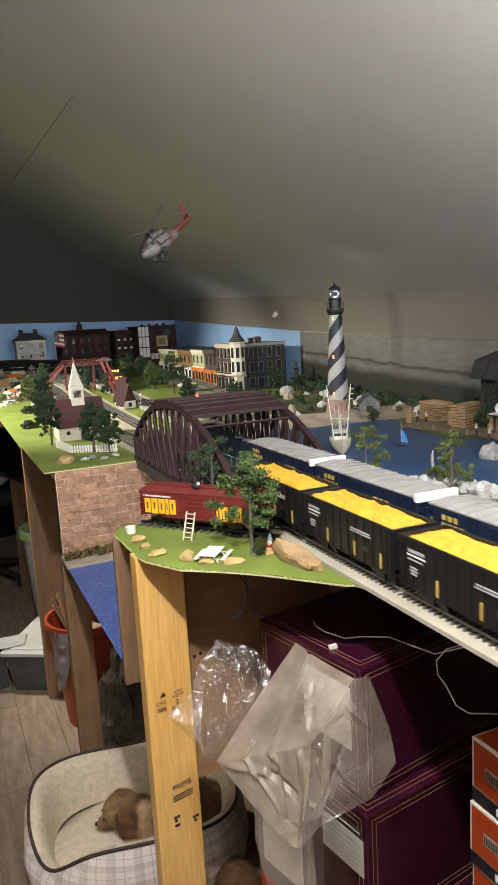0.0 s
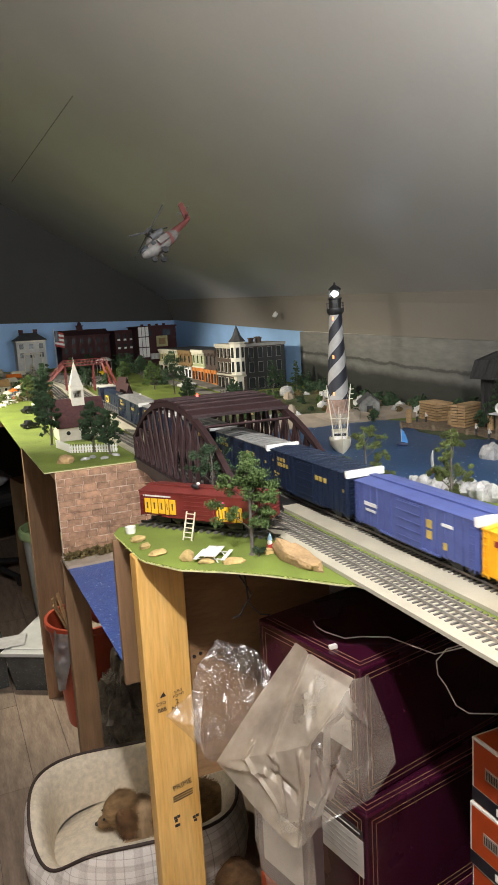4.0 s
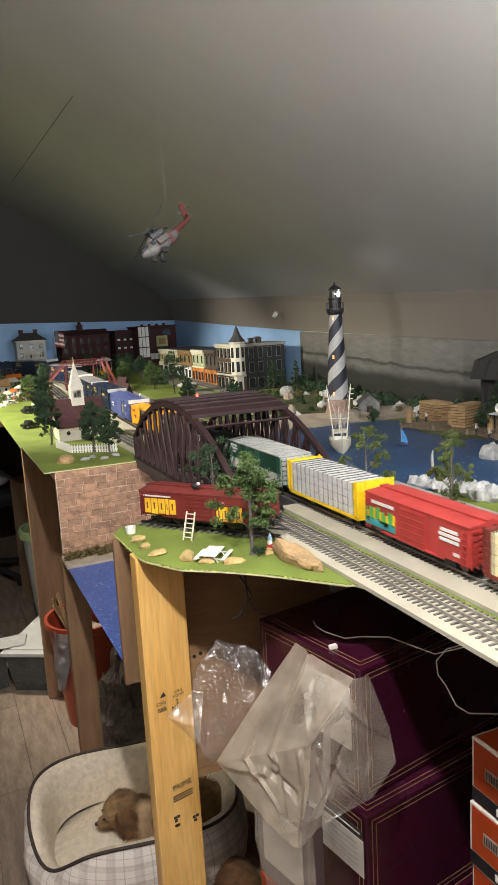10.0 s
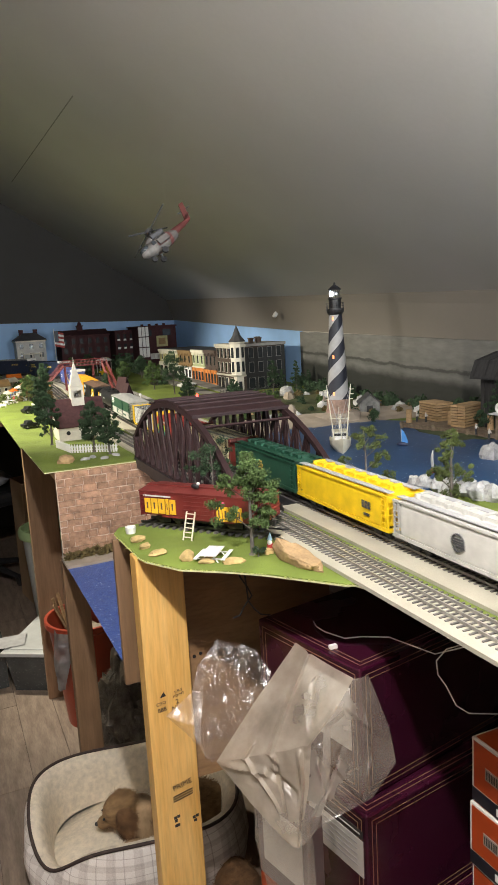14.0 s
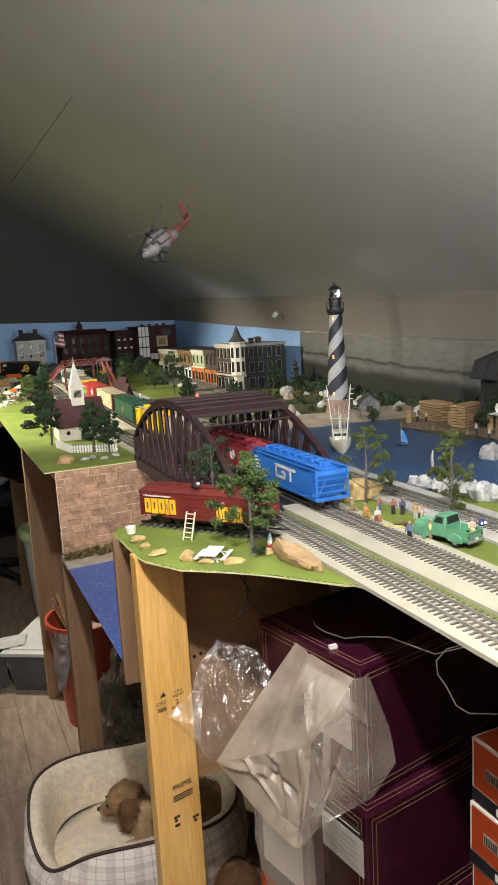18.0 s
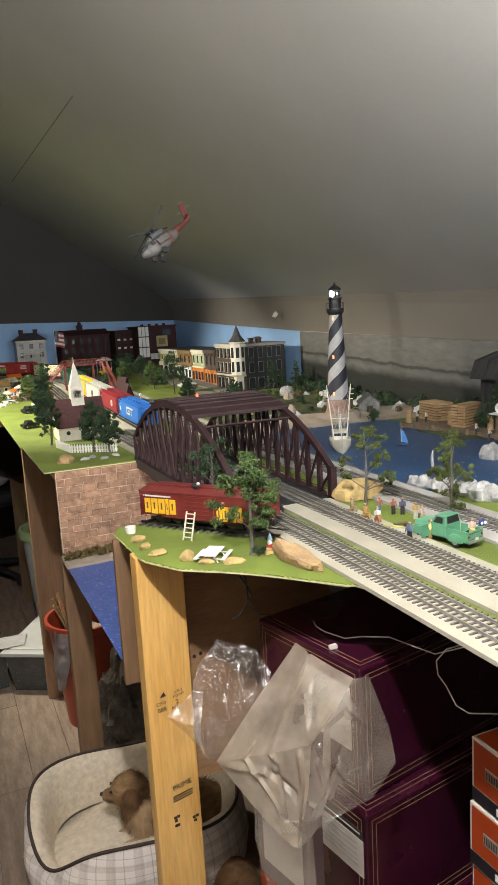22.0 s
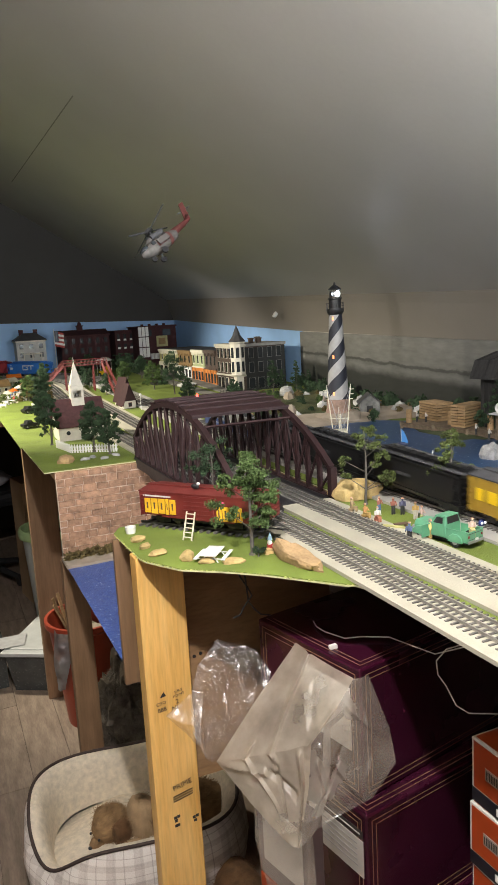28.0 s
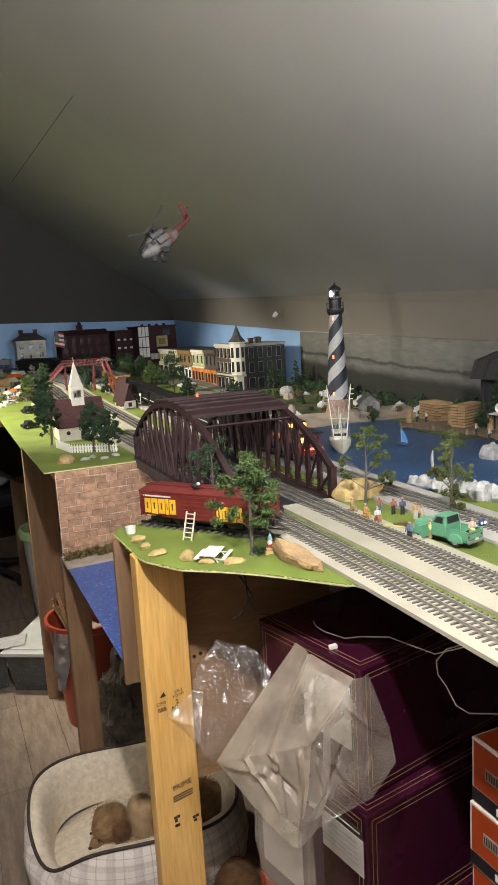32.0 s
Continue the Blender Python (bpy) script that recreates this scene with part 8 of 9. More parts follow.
def orange_stack():
    for k in range(8):
        z = .774 - .0975 * (k + 1)
        if z < 0:
            break
        o = thing("orange_carton", "orange carton with a black band and thin pale edges", "box", pose(.620 - .004 * (k % 2), .735, z, 0, 0, 2 * (k % 2)), group="stack of orange cartons")
        bevel(part("body", Mesh().box(0, .28, -.42, 0, 0, .0965), LABEL, o), .0015)
        part("orange_panel", Mesh().box(-.0008, .0004, -.417, -.0045, .0235, .0925), ORANGEBOX, o)
        part("black_band", Mesh().box(-.0010, .0004, -.4185, -.0015, .002, .0215), BLUEBOX, o)
        part("label", Mesh().box(-.0016, .0002, -.060, -.028, .046, .064), paint("dim_label", (.30, .24, .20), .7), o, "white barcode label")
        for j in range(9):
            part("print", Mesh().box(-.0022, -.0012, -.0575 + .0032 * j, -.0560 + .0032 * j, .049, .061), INK, o)
        part("lettering", Mesh().box(-.0016, .0002, -.16, -.05, .006, .017), LETWHITE, o, "plain white block of lettering")
        part("top_band", Mesh().box(.004, .276, -.416, -.004, .0965, .0970), ORANGEBOX, o)


orange_stack()
solo("low_carton", Mesh().box(.60, .92, .28, .76, 0, .088), DARKGREY, "low dark box carrying the orange cartons", "box")


def sheet(rows, n, m, amp, seed, freq=9, folds=()):
    """A crumpled sheet with sharp creases, hung between rows of edge points."""
    out = []
    for i in range(n + 1):
        s = i / n * (len(rows) - 1)
        a = min(int(s), len(rows) - 2)
        s -= a
        L0, R0 = Vector(rows[a][0]).lerp(Vector(rows[a + 1][0]), s), Vector(rows[a][1]).lerp(Vector(rows[a + 1][1]), s)
        for k in range(m + 1):
            p = L0.lerp(R0, k / m)
            q = p * freq
            d = 0
            for j, g in ((1.0, 1.0), (2.1, .5), (4.6, .22)):
                w = q * j + Vector((seed * 1.7, seed, j)) + .35 * Vector((noise.noise(q * j * 1.9), noise.noise(q * j * 1.9 + Vector((7, 1, 3))), 0))
                d += g * (1 - 2.2 * abs(noise.noise(w)))
            for u0, v0, u1, v1, hh in folds:
                a2, b2 = Vector((u0, v0)), Vector((u1, v1))
                w2 = Vector((k / m, i / n))
                f2 = min(max((w2 - a2).dot(b2 - a2) / (b2 - a2).length_squared, 0), 1)
                d += hh * max(0, 1 - (w2 - a2.lerp(b2, f2)).length / .038)
            edge = min(1.0, 4 * min(k / m, 1 - k / m) + .25)
            out.append(p + Vector((-.5, -.8, .1)) * amp * edge * (d - .9) + Vector((-.5, -.7, 0)) * amp * .8 * math.sin(math.pi * k / m))
    f = [(i * (m + 1) + k, i * (m + 1) + k + 1, (i + 1) * (m + 1) + k + 1, (i + 1) * (m + 1) + k) for i in range(n) for k in range(m)]
    return Mesh().add(out, f)


bag = thing("plastic_bag", "milky translucent crumpled plastic bag hung over the cartons", "bag")
part("front_panel", sheet([((0.4475, 0.9209, 0.8756), (0.4700, 0.7945, 0.8697)), ((0.3655, 0.8994, 0.8109), (0.4318, 0.7825, 0.8369)), ((0.3004, 0.8922, 0.7433), (0.3946, 0.7809, 0.8031)), ((0.3247, 0.8310, 0.7071), (0.3822, 0.7687, 0.7516)), ((0.3482, 0.7722, 0.6815), (0.3583, 0.7566, 0.6799))], 110, 80, .0052, 3, 5, ((.25, 0, .62, .55, 1.6), (0, .52, .5, .60, 1.4), (.5, .60, .80, .78, -1.5), (.55, .1, .95, .42, -1.3), (.97, .2, .97, .55, 2.2), (.88, .55, .92, .97, 2.4), (.3, .45, .45, .9, 1.3), (.62, .55, .55, .85, -1.2))), FILM, bag, "milky front of the bag", smooth=28)
part("side_panel", sheet([((0.4700, 0.7945, 0.8697), (0.4965, 0.7995, 0.8680)), ((0.4318, 0.7825, 0.8369), (0.5094, 0.7698, 0.7979)), ((0.3946, 0.7809, 0.8031), (0.5072, 0.7523, 0.7582)), ((0.3822, 0.7687, 0.7516), (0.4601, 0.7391, 0.7286)), ((0.3583, 0.7566, 0.6799), (0.3792, 0.7520, 0.7025))], 90, 56, .0045, 5, 6, ((.0, .15, .9, .3, 1.4), (.1, .5, .8, .75, 1.8), (.35, .45, .25, .95, -1.8), (.55, .1, .75, .6, 1.2), (.1, .6, .5, .95, 1.8))), FILMTHIN, bag, "clearer side of the bag", smooth=28)
part("tail", sheet([((0.3321, 0.8385, 0.7049), (0.3917, 0.7947, 0.6941)), ((0.3253, 0.8262, 0.6533), (0.3911, 0.7796, 0.6535)), ((0.3311, 0.8018, 0.5954), (0.3821, 0.7584, 0.5963))], 50, 44, .005, 9, 8), FILMTHIN, bag, "thin loose end of the bag", smooth=28)
# whiter strip added along the folded crease to draw its highlight
part("crease_highlight", sheet([((0.4716, 0.8029, 0.8312), (0.4792, 0.8000, 0.8290)), ((0.4365, 0.8228, 0.7930), (0.4452, 0.8194, 0.7905)), ((0.4290, 0.8166, 0.7450), (0.4395, 0.8124, 0.7440)), ((0.4190, 0.8105, 0.6990), (0.4310, 0.8057, 0.6985)), ((0.4040, 0.8094, 0.6740), (0.4160, 0.8046, 0.6735))], 60, 8, .0026, 14, 20), film("highlight_polythene", .55, (.75, .72, .68), .16, .3, .75), bag, "whiter strip laid on the bag's folded crease as its highlight", smooth=30)
wrap = thing("plastic_wrap", "crumpled clear plastic wrap beside the post", "plastic wrap")
part("front_layer", sheet([((0.3591, 1.0217, 0.8612), (0.4084, 0.9870, 0.8465)), ((0.3199, 1.0107, 0.8318), (0.4194, 0.9554, 0.8199)), ((0.2958, 0.9808, 0.7943), (0.3923, 0.9264, 0.7808)), ((0.2822, 0.9372, 0.7661), (0.3388, 0.8984, 0.7455)), ((0.2902, 0.9068, 0.7397), (0.3031, 0.8907, 0.7415))], 100, 84, .0085, 8, 19, ((.2, .1, .8, .5, 1.6), (.1, .6, .7, .3, -1.5), (.4, .3, .5, .95, 1.8), (.75, .2, .6, .8, -1.4), (.15, .35, .3, .9, 1.6))), CLEAR, wrap, smooth=24)
part("back_layer", sheet([((0.3591, 1.0217, 0.8612), (0.4084, 0.9870, 0.8465)), ((0.3199, 1.0107, 0.8318), (0.4194, 0.9554, 0.8199)), ((0.2958, 0.9808, 0.7943), (0.3923, 0.9264, 0.7808)), ((0.2822, 0.9372, 0.7661), (0.3388, 0.8984, 0.7455)), ((0.2902, 0.9068, 0.7397), (0.3031, 0.8907, 0.7415))], 80, 70, -.0085, 12, 17), CLEAR, wrap, smooth=24)
part("corner", sheet([((0.3058, 0.9894, 0.8041), (0.3173, 0.9839, 0.8009)), ((0.2585, 0.9926, 0.7729), (0.2992, 0.9514, 0.7625)), ((0.2842, 0.9655, 0.7455), (0.2962, 0.9480, 0.7378))], 24, 18, .006, 2, 12), film("hazy_polythene", .16), wrap, "hazy pointed corner", smooth=30)
wires = thing("wire_bundle", "thin dark wires hanging under the table", "cable")
for pts in ([(.400, 1.035, .982), (.4070, 1.0295, .9523), (.4158, 1.0227, .9357), (.4208, 1.018, .922), (.4071, 1.0206, .905), (.3997, 1.0213, .8921), (.392, 1.03, .886)], [(.412, 1.03, .982), (.4140, 1.024, .945), (.4147, 1.019, .9135), (.4230, 1.0128, .8996), (.4304, 1.0083, .892), (.445, 1.0, .890)]):
    part("wire", Mesh().tube(pts, .0014, 6), BLACK, wires)
cab = thing("power_cable", "thin pale cable lying across the cartons", "cable")
part("cord", Mesh().tube([(.525, 1.011, .858), (.519, .989, .858), (.520, .964, .859), (.534, .925, .860), (.559, .917, .860), (.595, .894, .860), (.609, .854, .859), (.620, .814, .860), (.638, .770, .885), (.646, .735, .93), (.65, .72, .9635)], .0010, 6), LETWHITE, cab)
part("plug", Mesh().box(.5005, .5125, .910, .917, .855, .8605), WHITE, cab, "white plug")
part("loop", Mesh().tube([(.60, .73, .9635), (.586, .717, .922), (.569, .723, .918), (.555, .726, .904), (.555, .723, .886), (.563, .717, .871), (.572, .708, .845), (.586, .700, .834), (.621, .685, .831), (.70, .66, .833)], .0009, 6), LETWHITE, cab)


# ---- dog bed and dog ----
def plaid():
    m, N, L, P = node_mat("plaid_fabric")
    tc, sp = N.new("ShaderNodeTexCoord"), N.new("ShaderNodeSeparateXYZ")
    L.new(tc.outputs["Object"], sp.inputs[0])
    col = None
    at = N.new("ShaderNodeMath")
    at.operation = "ARCTAN2"
    L.new(sp.outputs[1], at.inputs[0])
    L.new(sp.outputs[0], at.inputs[1])
    base = (.80, .75, .70)
    for src, f, o in ((at.outputs[0], 3.6, 0), (sp.outputs[2], 24, .3)):
        a = N.new("ShaderNodeMath")
        a.operation = "MULTIPLY_ADD"
        a.inputs[1].default_value, a.inputs[2].default_value = f, o
        L.new(src, a.inputs[0])
        fr = N.new("ShaderNodeMath")
        fr.operation = "FRACT"
        L.new(a.outputs[0], fr.inputs[0])
        r = ramp(N, L, fr.outputs[0], [(0, (.84, .82, .81)), (.22, (.78, .76, .75)), (.30, (.84, .82, .81)), (.34, (1, 1, 1)), (.60, (1, 1, 1)), (.62, (.74, .71, .70)), (.66, (1, 1, 1))])
        r.color_ramp.interpolation = "CONSTANT"
        col = mix(N, L, 1.0, col or base, r.outputs[0], "MULTIPLY")
    n = tex_noise(N, L, 400, 3)
    L.new(mix(N, L, .4, col, n.outputs[0], "OVERLAY"), P.inputs["Base Color"])
    P.inputs["Roughness"].default_value = .95
    bp = N.new("ShaderNodeBump")
    bp.inputs["Strength"].default_value, bp.inputs["Distance"].default_value = .4, .002
    L.new(n.outputs[0], bp.inputs["Height"])
    L.new(bp.outputs[0], P.inputs["Normal"])
    return m


FLEECE = paint("cream_fleece", (0.80, 0.70, 0.54), 1.0, var=0.14, scale=70, fine=9, bump=1.0)
PIPING = paint("brown_piping", (0.055, 0.035, 0.028), 0.8, var=0.2, scale=60)
FUR = paint("golden_fur", (0.37, 0.225, 0.105), 0.95, var=0.4, scale=30, fine=10, bump=1.0, stretch=(1, 1, 3))
FURLIGHT = paint("pale_fur", (0.46, 0.31, 0.17), 0.95, var=0.3, scale=30, fine=10, bump=1.0)
FURDARK = paint("dark_ear_fur", (0.22, 0.115, 0.05), 0.95, var=0.4, scale=40, bump=1.0)


def bed():
    b = thing("dog_bed", "cream plaid bolster dog bed with fleece lining and brown piping", "pet bed", pose(.335, 1.672, 0, 0, 0, -9))
    n = 72

    def ring(a, bx, z, k):
        q = math.tau * k / n
        c, s = math.cos(q), math.sin(q)
        e = 2.0 if c < 0 and s < 0 else 2.9
        r = (abs(c) ** e + abs(s) ** e) ** (-1 / e)
        return (a * r * c, bx * r * s, z)

    def rim(k):
        q = math.tau * k / n
        dip = max(0, math.cos(q + radians(149))) ** 10
        return .196 - .074 * dip + .006 * math.sin(3 * q)
    prof_out = ((.246, .203, .0), (.272, .229, .22), (.278, .235, .55), (.270, .227, .86), (.256, .213, 1.0))
    prof_in = ((.256, .213, 1.0), (.240, .198, 1.01), (.226, .184, .90), (.214, .172, .66), (.206, .164, .0))
    for nm, prof, mt in (("side", prof_out, plaid()), ("lining", prof_in, FLEECE)):
        m = Mesh()
        for i, (a, bx, f) in enumerate(prof):
            for k in range(n):
                z = rim(k) * f
                sag = .004 * noise.noise((k * .35, i * .7, 3)) if 0 < i < len(prof) - 1 else 0
                m.v.append(ring(a + sag, bx + sag, max(z, .004 if nm == "side" else .070), k))
        m.f = [(i * n + k, i * n + (k + 1) % n, (i + 1) * n + (k + 1) % n, (i + 1) * n + k) for i in range(len(prof) - 1) for k in range(n)]
        part(nm, m, mt, b, smooth=70)
    pts = [ring(.257, .214, rim(k) + .002, k) for k in range(n)]
    m = Mesh()
    for k in range(n):
        m.cyl(pts[k], pts[(k + 1) % n], .0042, n=7)
    part("piping", m, PIPING, b, "dark brown piping", smooth=60)
    part("cushion", Mesh().blob((0, 0, .040), (.242, .200, .060), 44, 20, .10, 3, 3), FLEECE, b, "thick fleece cushion", smooth=70)
    part("tag", Mesh().box(-.085, -.060, -.2335, -.2315, .095, .130), PIPING, b, "brown woven tag")


bed()


def furry(m, c, r, count, length, seed, comb=(0, 0, -1)):
    """Short fur: thin tufts standing off an egg-shaped body."""
    rnd = random.Random(seed)
    for _ in range(count):
        d = Vector((rnd.gauss(0, 1), rnd.gauss(0, 1), rnd.gauss(0, 1))).normalized()
        p = Vector((c[0] + d.x * r[0], c[1] + d.y * r[1], c[2] + d.z * r[2]))
        t = (d * .24 + Vector(comb) * .9 + Vector((rnd.gauss(0, .3), rnd.gauss(0, .3), rnd.gauss(0, .3)))).normalized() * length * rnd.uniform(.6, 1.2)
        s = d.cross(t).normalized() * length * .035
        m.add([p - s, p + s, p + t], [(0, 1, 2)])
    return m


def dog():
    d = thing("dog", "small golden-brown long-haired dog resting in its bed", "dog", pose(.435, 1.645, .085))
    m = Mesh().blob((.02, 0, .045), (.105, .075, .052), 22, 14, .15, 4, 2)
    part("body", furry(m, (.02, 0, .045), (.105, .075, .052), 14000, .020, 3, (.6, -.2, -.5)), FUR, d, "curled golden-brown body", smooth=70)
    m = Mesh().blob((.10, -.01, .035), (.055, .05, .042), 14, 10, .15, 6)
    part("rump", furry(m, (.10, -.01, .035), (.055, .05, .042), 4500, .018, 5, (.5, -.4, -.4)), FUR, d, smooth=70)
    m = Mesh().blob((-.085, .018, .035), (.042, .050, .058), 14, 10, .12, 8)
    part("chest", furry(m, (-.085, .018, .035), (.042, .050, .058), 6000, .024, 6, (.1, -.2, -1)), FURLIGHT, d, "pale ruff of long fur", smooth=70)
    m = Mesh().tube([(.13, -.05, .02), (.07, -.085, .02), (.0, -.095, .02), (-.05, -.08, .02)], .014, 8, .5)
    part("tail", furry(m, (.04, -.085, .022), (.09, .02, .018), 2600, .018, 7, (-.5, -.3, -.2)), FURLIGHT, d, smooth=70)
    for y in (-.03, .02):
        m = Mesh().blob((-.125, y, .006), (.030, .013, .011), 10, 7, .08, 2)
        part("paw", furry(m, (-.125, y, .006), (.030, .013, .011), 900, .008, 31, (-.4, 0, -.5)), FURLIGHT, d, smooth=60)
    h = thing("dog", "", "")
    h.name = "head"
    h.parent = d
    for key in list(h.keys()):
        del h[key]
    m = Mesh().blob((0, 0, 0), (.046, .042, .042), 16, 12, .08, 9)
    part("skull", furry(m, (0, 0, 0), (.046, .042, .042), 8000, .015, 11, (.7, 0, -.4)), FUR, h, smooth=70)
    m = Mesh().blob((-.042, 0, -.014), (.026, .019, .017), 12, 8, .06, 2)
    part("muzzle", furry(m, (-.042, 0, -.014), (.025, .019, .017), 2200, .010, 12, (.7, 0, -.4)), FUR, h, smooth=70)
    part("nose", Mesh().blob((-.067, 0, -.010), (.0052, .006, .005), 9, 7, .02, 1), BLACK, h, smooth=60)
    for s in (-1, 1):
        part("eye", Mesh().blob((-.0445, s * .018, .006), (.0036, .0036, .0036), 8, 6, 0, 0), BLACK, h, smooth=60)
        m = Mesh().blob((.004, s * .041, -.012), (.022, .009, .040), 12, 8, .1, 8)
        part("ear", furry(m, (.004, s * .041, -.012), (.022, .010, .040), 4200, .024, 14 + s, (.3, 0, -1)), FURDARK if s < 0 else FUR, h, "hanging feathered ear", smooth=70)
    return d, h


DOG, DOGHEAD = dog()
d2 = thing("dog", "brown shaggy dog lying on the floor beside the bed", "dog", pose(.505, 1.405, 0))
part("body", furry(Mesh().blob((0, 0, .05), (.055, .10, .055), 16, 12, .15, 3), (0, 0, .05), (.055, .10, .055), 6000, .024, 41, (-.2, -.3, -.6)), FURDARK, d2, smooth=70)
part("head", furry(Mesh().blob((-.02, -.10, .075), (.040, .045, .036), 14, 10, .1, 5), (-.02, -.10, .075), (.040, .045, .036), 3500, .018, 42, (-.2, -.3, -.7)), FURDARK, d2, smooth=70)


# ---- bins and clutter beside the table ----
SACKM = paint("black_sack_film", (0.17, 0.140, 0.105), 0.5, var=0.6, scale=30, fine=8, bump=1.0)
m = Mesh().blob((0, 0, .16), (.105, .09, .19), 44, 30, .42, 6, 3.2, -.80)
solo("garbage_sack", furry(m, (0, 0, .165), (.108, .094, .185), 9000, .022, 21, (0, -.2, -.6)), SACKM, "shaggy black crumpled sack behind the dog bed", "sack", pose(.425, 2.06, 0), smooth=40)
LIDG = paint("grey_plastic_lid", (0.44, 0.45, 0.44), 0.45, var=0.08, scale=20)
TUB = paint("smoky_plastic", (0.06, 0.065, 0.065), 0.25, var=0.2, scale=20)
t = thing("storage_tote", "smoky plastic storage tote with a pale grey lid", "storage box", pose(.292, 2.845, 0, 0, 0, -31))
part("tub", Mesh().add([(-.085, -.15, 0), (.085, -.15, 0), (.085, .15, 0), (-.085, .15, 0), (-.105, -.17, .15), (.105, -.17, .15), (.105, .17, .15), (-.105, .17, .15)], [(0, 3, 2, 1), (0, 1, 5, 4), (1, 2, 6, 5), (2, 3, 7, 6), (3, 0, 4, 7)]), TUB, t)
bevel(part("lid", Mesh().box(-.118, .118, -.183, .183, .150, .166).box(-.09, .09, -.155, .155, .166, .172), LIDG, t), .004)
solo("plastic_sheet", sheet([((-.06, 2.80, .166), (.19, 2.76, .176)), ((-.06, 2.90, .168), (.21, 2.86, .178))], 8, 14, .005, 4, 10), GREY, "pale grey plastic sheet lying on a low box", "sheet", smooth=80)
solo("low_box", Mesh().box(-.12, .12, 2.80, 2.98, 0, .158), TUB, "low smoky plastic box on the floor", "storage box")
BUCK = paint("orange_bucket", (0.33, 0.050, 0.022), 0.4, var=0.1, scale=20)
b = thing("bucket", "orange plastic bucket holding wooden offcuts and rags", "bucket", pose(.383, 2.43, 0))
part("pail", Mesh().lathe([(.096, 0), (.132, .35), (.145, .362), (.145, .380), (.134, .380), (.130, .33), (.092, .02)], n=28), BUCK, b, smooth=40)
part("rags", Mesh().blob((0.02, 0, .27), (.10, .10, .05), 16, 10, .6, 5), SAND, b, "crumpled tan rags", smooth=60)
for k in range(5):
    part("stick", Mesh().box(-.006, .006, -.003, .003, 0, .30).turn(pose(-.065 + .018 * k, .045, .145, -9 - 3 * k, 8 - 4 * k, 20 * k)), CRATE, b, "rough wooden offcut")
solo("plastic_liner", sheet([((0.2564, 2.3213, 0.3907), (0.3078, 2.2867, 0.3807)), ((0.2424, 2.2994, 0.3012), (0.2927, 2.2666, 0.2989)), ((0.2449, 2.2812, 0.2102), (0.2647, 2.2612, 0.2065))], 16, 12, .02, 6, 14), film("grey_polythene", .85, (.25, .26, .26), .35, .5, .4), "grey plastic bag hanging from the bucket", "bag", smooth=80)
g = thing("trash_can", "grey plastic bin with a green rim", "bin", pose(.405, 3.29, 0))
part("can", Mesh().lathe([(.105, 0), (.135, .44), (.128, .44), (.10, .02)], n=26), paint("grey_bin", (.46, .49, .48), .45, var=.1, scale=20), g, smooth=40)
part("rim", Mesh().lathe([(.137, .440), (.150, .445), (.153, .472), (.146, .485), (.138, .485), (.138, .45)], n=26), paint("green_rim", (.36, .50, .24), .5, var=.1, scale=20), g, "pale green rim", smooth=40)
part("paper", Mesh().box(-.10, .02, -.11, .03, .478, .486), DARKGREY, g)
for k in range(6):
    part("keys", Mesh().box(-.095 + .019 * k, -.081 + .019 * k, -.10, -.065, .486, .4885), WHITE, g)
ch = thing("office_chair", "black office chair in the dim corner", "chair", pose(.13, 4.15, 0, 0, 0, 20))
bevel(part("seat", Mesh().box(-.24, .24, -.24, .24, .44, .52), BLACK, ch), .03)
bevel(part("backrest", Mesh().box(-.22, .22, .22, .29, .55, 1.02), BLACK, ch), .03)
part("column", Mesh().cyl((0, 0, .08), (0, 0, .44), .03, n=12), BLACK, ch)
for k in range(5):
    a = math.tau * k / 5
    part("base_arm", Mesh().cyl((0, 0, .10), (.26 * math.cos(a), .26 * math.sin(a), .05), .022, .014, 8), BLACK, ch)
    part("caster", Mesh().cyl((.26 * math.cos(a) - .012, .26 * math.sin(a), .028), (.26 * math.cos(a) + .012, .26 * math.sin(a), .028), .027, n=12), BLACK, ch)
bx = solo("cardboard_box", Mesh().box(-.12, .12, -.10, .10, 0, .62), paint("cardboard", (.30, .20, .11), .8, var=.12, scale=10), "tall cardboard box behind the bin", "box", pose(.42, 3.75, 0, 0, 0, 10))
solo("grey_cushion", Mesh().blob((0, 0, .05), (.20, .16, .07), 16, 10, .3, 4), GREY, "grey cushion on the chair", "cushion", pose(.10, 4.12, .52), smooth=60)


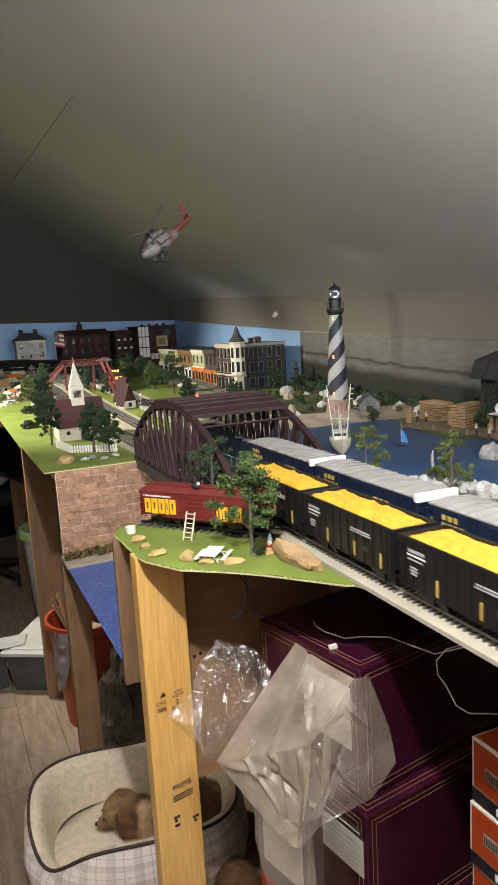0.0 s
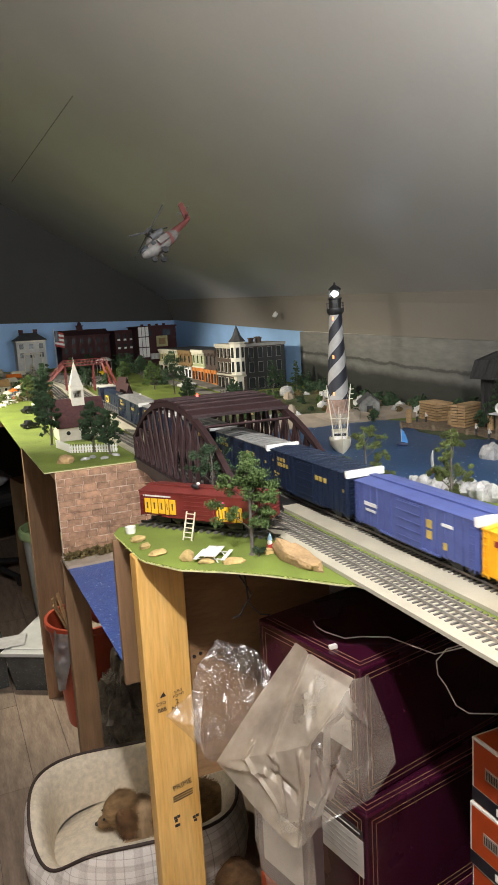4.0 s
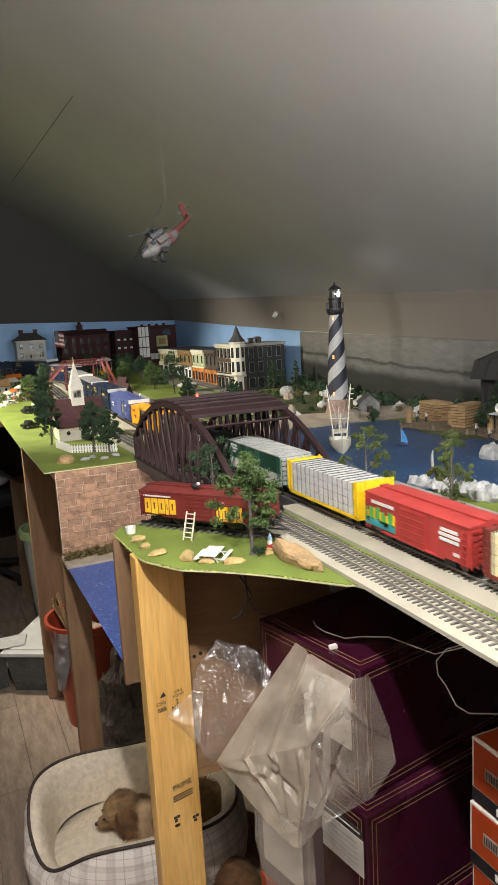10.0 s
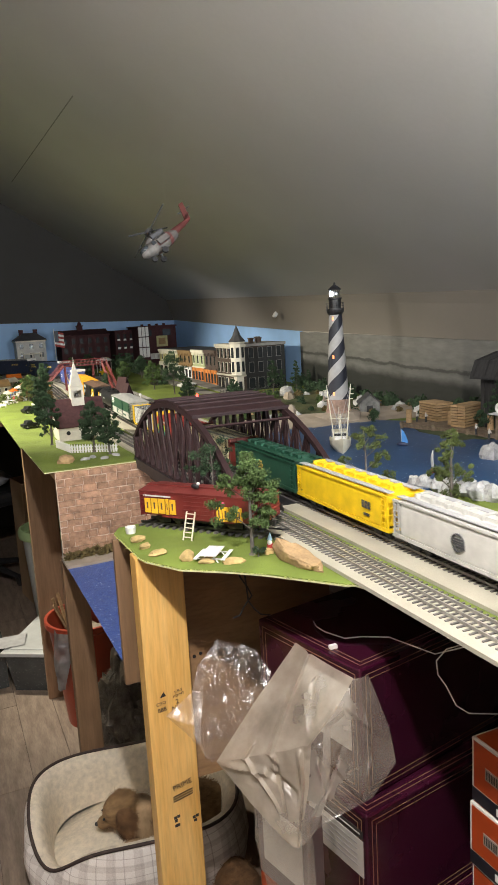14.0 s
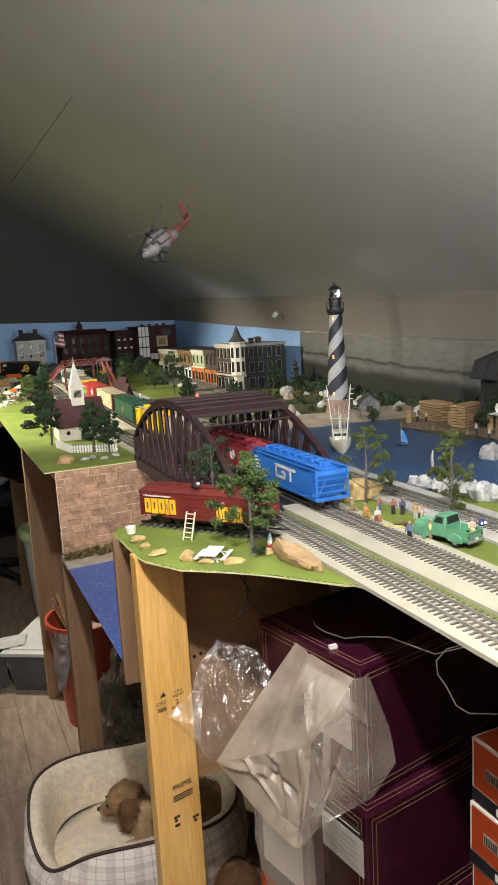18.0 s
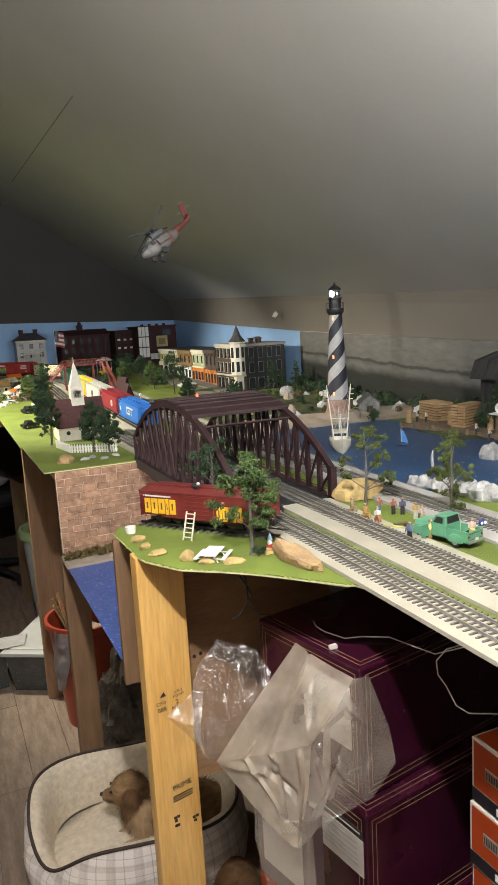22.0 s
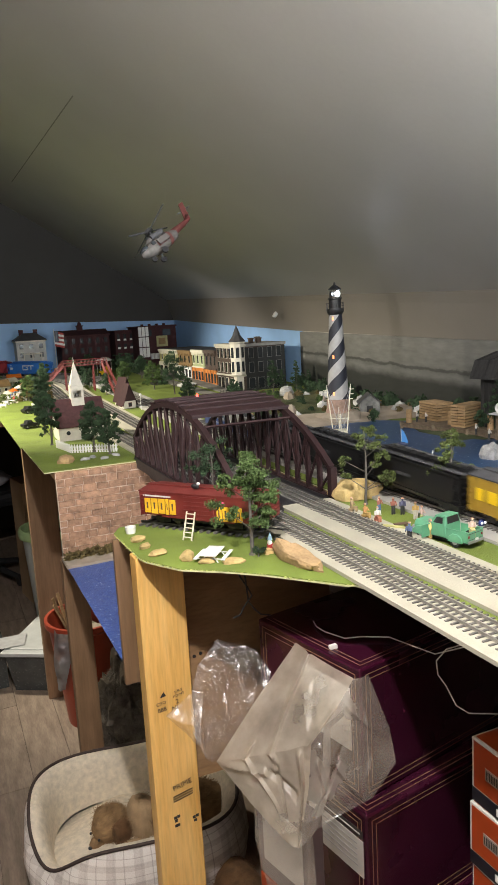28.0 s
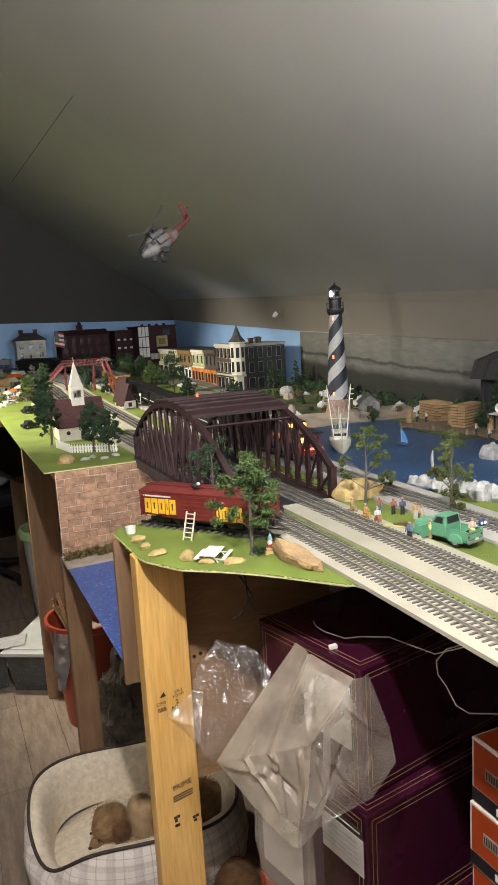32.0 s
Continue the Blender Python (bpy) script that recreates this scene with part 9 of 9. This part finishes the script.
# ---- helicopter hung from the ceiling ----
def helicopter():
    nose, tail = Vector((0.4759, 1.7002, 1.5105)), Vector((0.6195, 1.7352, 1.5973))
    y = (nose - tail).normalized()
    x = Vector((.38, .91, -.17)) + Vector((.25, -.12, .1))
    x = (x - y * x.dot(y)).normalized()
    z = x.cross(y)
    m = Matrix((x, y, z)).transposed().to_4x4()
    m.translation = (nose + tail) / 2
    m = m @ Matrix.Scale(1.28, 4)
    h = thing("toy_helicopter", "white and red toy rescue helicopter hung on a thread", "toy helicopter", m)
    WR = paint("heli_white", (.105, .096, .088), 0.6, var=0.35, scale=90, bump=0.2, dirt=(.05, .045, .045))
    RR = livery("heli_red", (.085, .022, .02))
    part("fuselage", Mesh().lathe([(.003, .066), (.008, .060), (.0125, .045), (.0140, .020), (.0125, -.005), (.008, -.02)], n=16).turn(pose(0, 0, 0, -90, 0, 0)), WR, h, smooth=50)
    part("cowling", Mesh().blob((0, .018, .016), (.010, .024, .009), 12, 8, .05, 1), WR, h, smooth=50)
    part("cockpit_glass", Mesh().blob((0, .052, .006), (.011, .012, .008), 12, 8, .02, 1), GLASS, h, smooth=50)
    part("tail_boom", Mesh().cyl((0, -.012, .003), (0, -.062, .008), .008, .004, 10), RR, h)
    part("fin", Mesh().prism([(-.053, .006), (-.066, .006), (-.082, .044), (-.072, .044)], "x", -.0012, .0012), RR, h)
    part("tail_rotor", Mesh().box(.003, .004, -.088, -.058, .030, .032).box(.003, .004, -.074, -.072, .018, .044), DARKGREY, h)
    part("band", Mesh().lathe([(.0128, -.004), (.0137, .004)], n=16).turn(pose(0, 0, 0, -90, 0, 0)), RR, h)
    for sx in (-1, 1):
        for k, y in enumerate((.036, .022, .008)):
            part("window", Mesh().box(sx * .0128, sx * .0146, y - .004, y + .004, .000, .007), GLASS, h, "dark cabin window")
        part("door_panel", Mesh().box(sx * .0136, sx * .0150, .013, .0315, -.0085, -.001), RR, h, "red side panel")
        part("engine", Mesh().cyl((sx * .008, .002, .0165), (sx * .008, .030, .0165), .0048, .0055, 10), DARKGREY, h, "dark engine nacelle")
        part("stub_wing", Mesh().box(sx * .004, sx * .020, -.060, -.053, .009, .0102), RR, h)
    part("mast", Mesh().cyl((0, .018, .022), (0, .018, .034), .003, n=8), BLACK, h)
    part("rotor_hub", Mesh().cyl((0, .018, .030), (0, .018, .036), .009, n=10), BLACK, h)
    for k in range(4):
        a = math.tau * k / 4 + .5
        part("rotor_blade", Mesh().box(0, .062, -.0016, .0016, .033, .0340).turn(pose(0, .018, 0, 0, 0, math.degrees(a))), DARKGREY, h)
    for sx in (-1, 1):
        part("wheel", Mesh().cyl((sx * .012, .030, -.021), (sx * .016, .030, -.021), .006, n=12), BLACK, h)
        part("strut", Mesh().cyl((sx * .010, .028, -.012), (sx * .013, .030, -.021), .0015, n=6), DARKGREY, h)
        part("side_pod", Mesh().box(sx * .014, sx * .019, .005, .03, -.008, .003), WR, h)
    part("nose_wheel", Mesh().cyl((-.002, .052, -.018), (.002, .052, -.018), .005, n=12), BLACK, h)
    top = m.translation
    part("thread", Mesh().cyl((0, 0, 0), tuple(m.to_3x3().inverted() @ Vector((0, 0, .470))), .00005, n=4), GREY, h)


helicopter()
v = Mesh().lathe([(.016, 0), (.014, -.012), (.006, -.016)], n=14)
solo("ceiling_hook", v, WHITE, "small white plastic hook cap on the sloped ceiling", "hook", pose(1.60, 3.36, 1.365, 0, -60, 0), smooth=50)


# ---- what moves ----
def at_rail(x, s, flip=False):
    px, py, pz, h = rail_path(x, s)
    tilt = 0.0
    if not flip and s > 2.5 and h == 0.0:
        tilt = math.degrees(math.atan(0.034))
    return pose(px, py, pz + RAILTOP, 0, 0, h) @ pose(0, 0, 0, tilt if not flip else 0, 0, 180 if flip else 0)


TIMES = [0, 0.1] + [0.5 * k for k in range(1, 64)] + [31.9, 32.0]


def lake_train(t):
    """Where the caboose's rear end stands along the loop."""
    if t <= 3.5:
        return 3.55 + 0.345 * t
    if t <= 25.5:
        k, d = (t - 3.5) / 22.0, 22.0
        p, q = 3.55 + 0.345 * 3.5, LOOP - 3.396
        return p * (1 + 2 * k) * (1 - k) ** 2 + q * k * k * (3 - 2 * k) + d * k * (1 - k) * (0.345 * (1 - k) - 0.908 * k)
    u = t - 28.5
    return LOOP - 0.875 + 0.7725 * u - 0.0226 * u * u


def front_train(t):
    """How far the front train has come towards the camera."""
    return 0.294 * t if t < 5 else 1.47 + 0.294 * (t - 5) - 0.0147 * (t - 5) ** 2 if t < 15 else 2.94


def long_train(t):
    u = min(t, 29.0) + 0.5 * (1 - (1 - min(max(t - 29.0, 0), 1.0)) ** 2)
    return 0.022 + 0.288 * u + 0.006 * max(u - 17.0, 0)


def grade(s):
    """The couplings stretch a little where the train climbs away."""
    k = min(max((s - 1.3) / 1.5, 0.0), 1.0)
    return s + 0.07 * k * k * (3 - 2 * k)


def motions():
    for s, car, _ in TRAIN2:
        walk(car, [(t, at_rail(T2X, grade(s + long_train(t)))) for t in TIMES])
    for s, car, _ in TRAIN1:
        walk(car, [(t, at_rail(T1X, s - front_train(t), True)) for t in TIMES if t <= 15.5] + [(32.0, at_rail(T1X, s - front_train(32), True))])
    for s, car, _ in TRAIN3:
        walk(car, [(t, at_rail(T3X, s + lake_train(t))) for t in TIMES])
    walk(LENS, [(0.5 * k, LENS.matrix_basis @ pose(0, 0, 0, 0, 0, 30.0 - 360 / 8.4 * (0.5 * k - 2.6))) for k in range(65)])
    low = pose(-.135, .028, .068, 0, -14, -8)
    rest = pose(-.108, .046, .104, 0, 6, -14)
    up = pose(-.142, .020, .078, 0, -16, 38)
    asleep = pose(-.168, .024, .040, 0, -20, 22)
    walk(DOGHEAD, [(0.0, low), (17.5, low), (18.5, rest), (24.1, rest), (24.9, up), (25.6, up), (27.2, asleep), (32.0, asleep)])
    walk(DOG, [(0.0, DOG.matrix_basis.copy()), (32.0, DOG.matrix_basis.copy())])


motions()
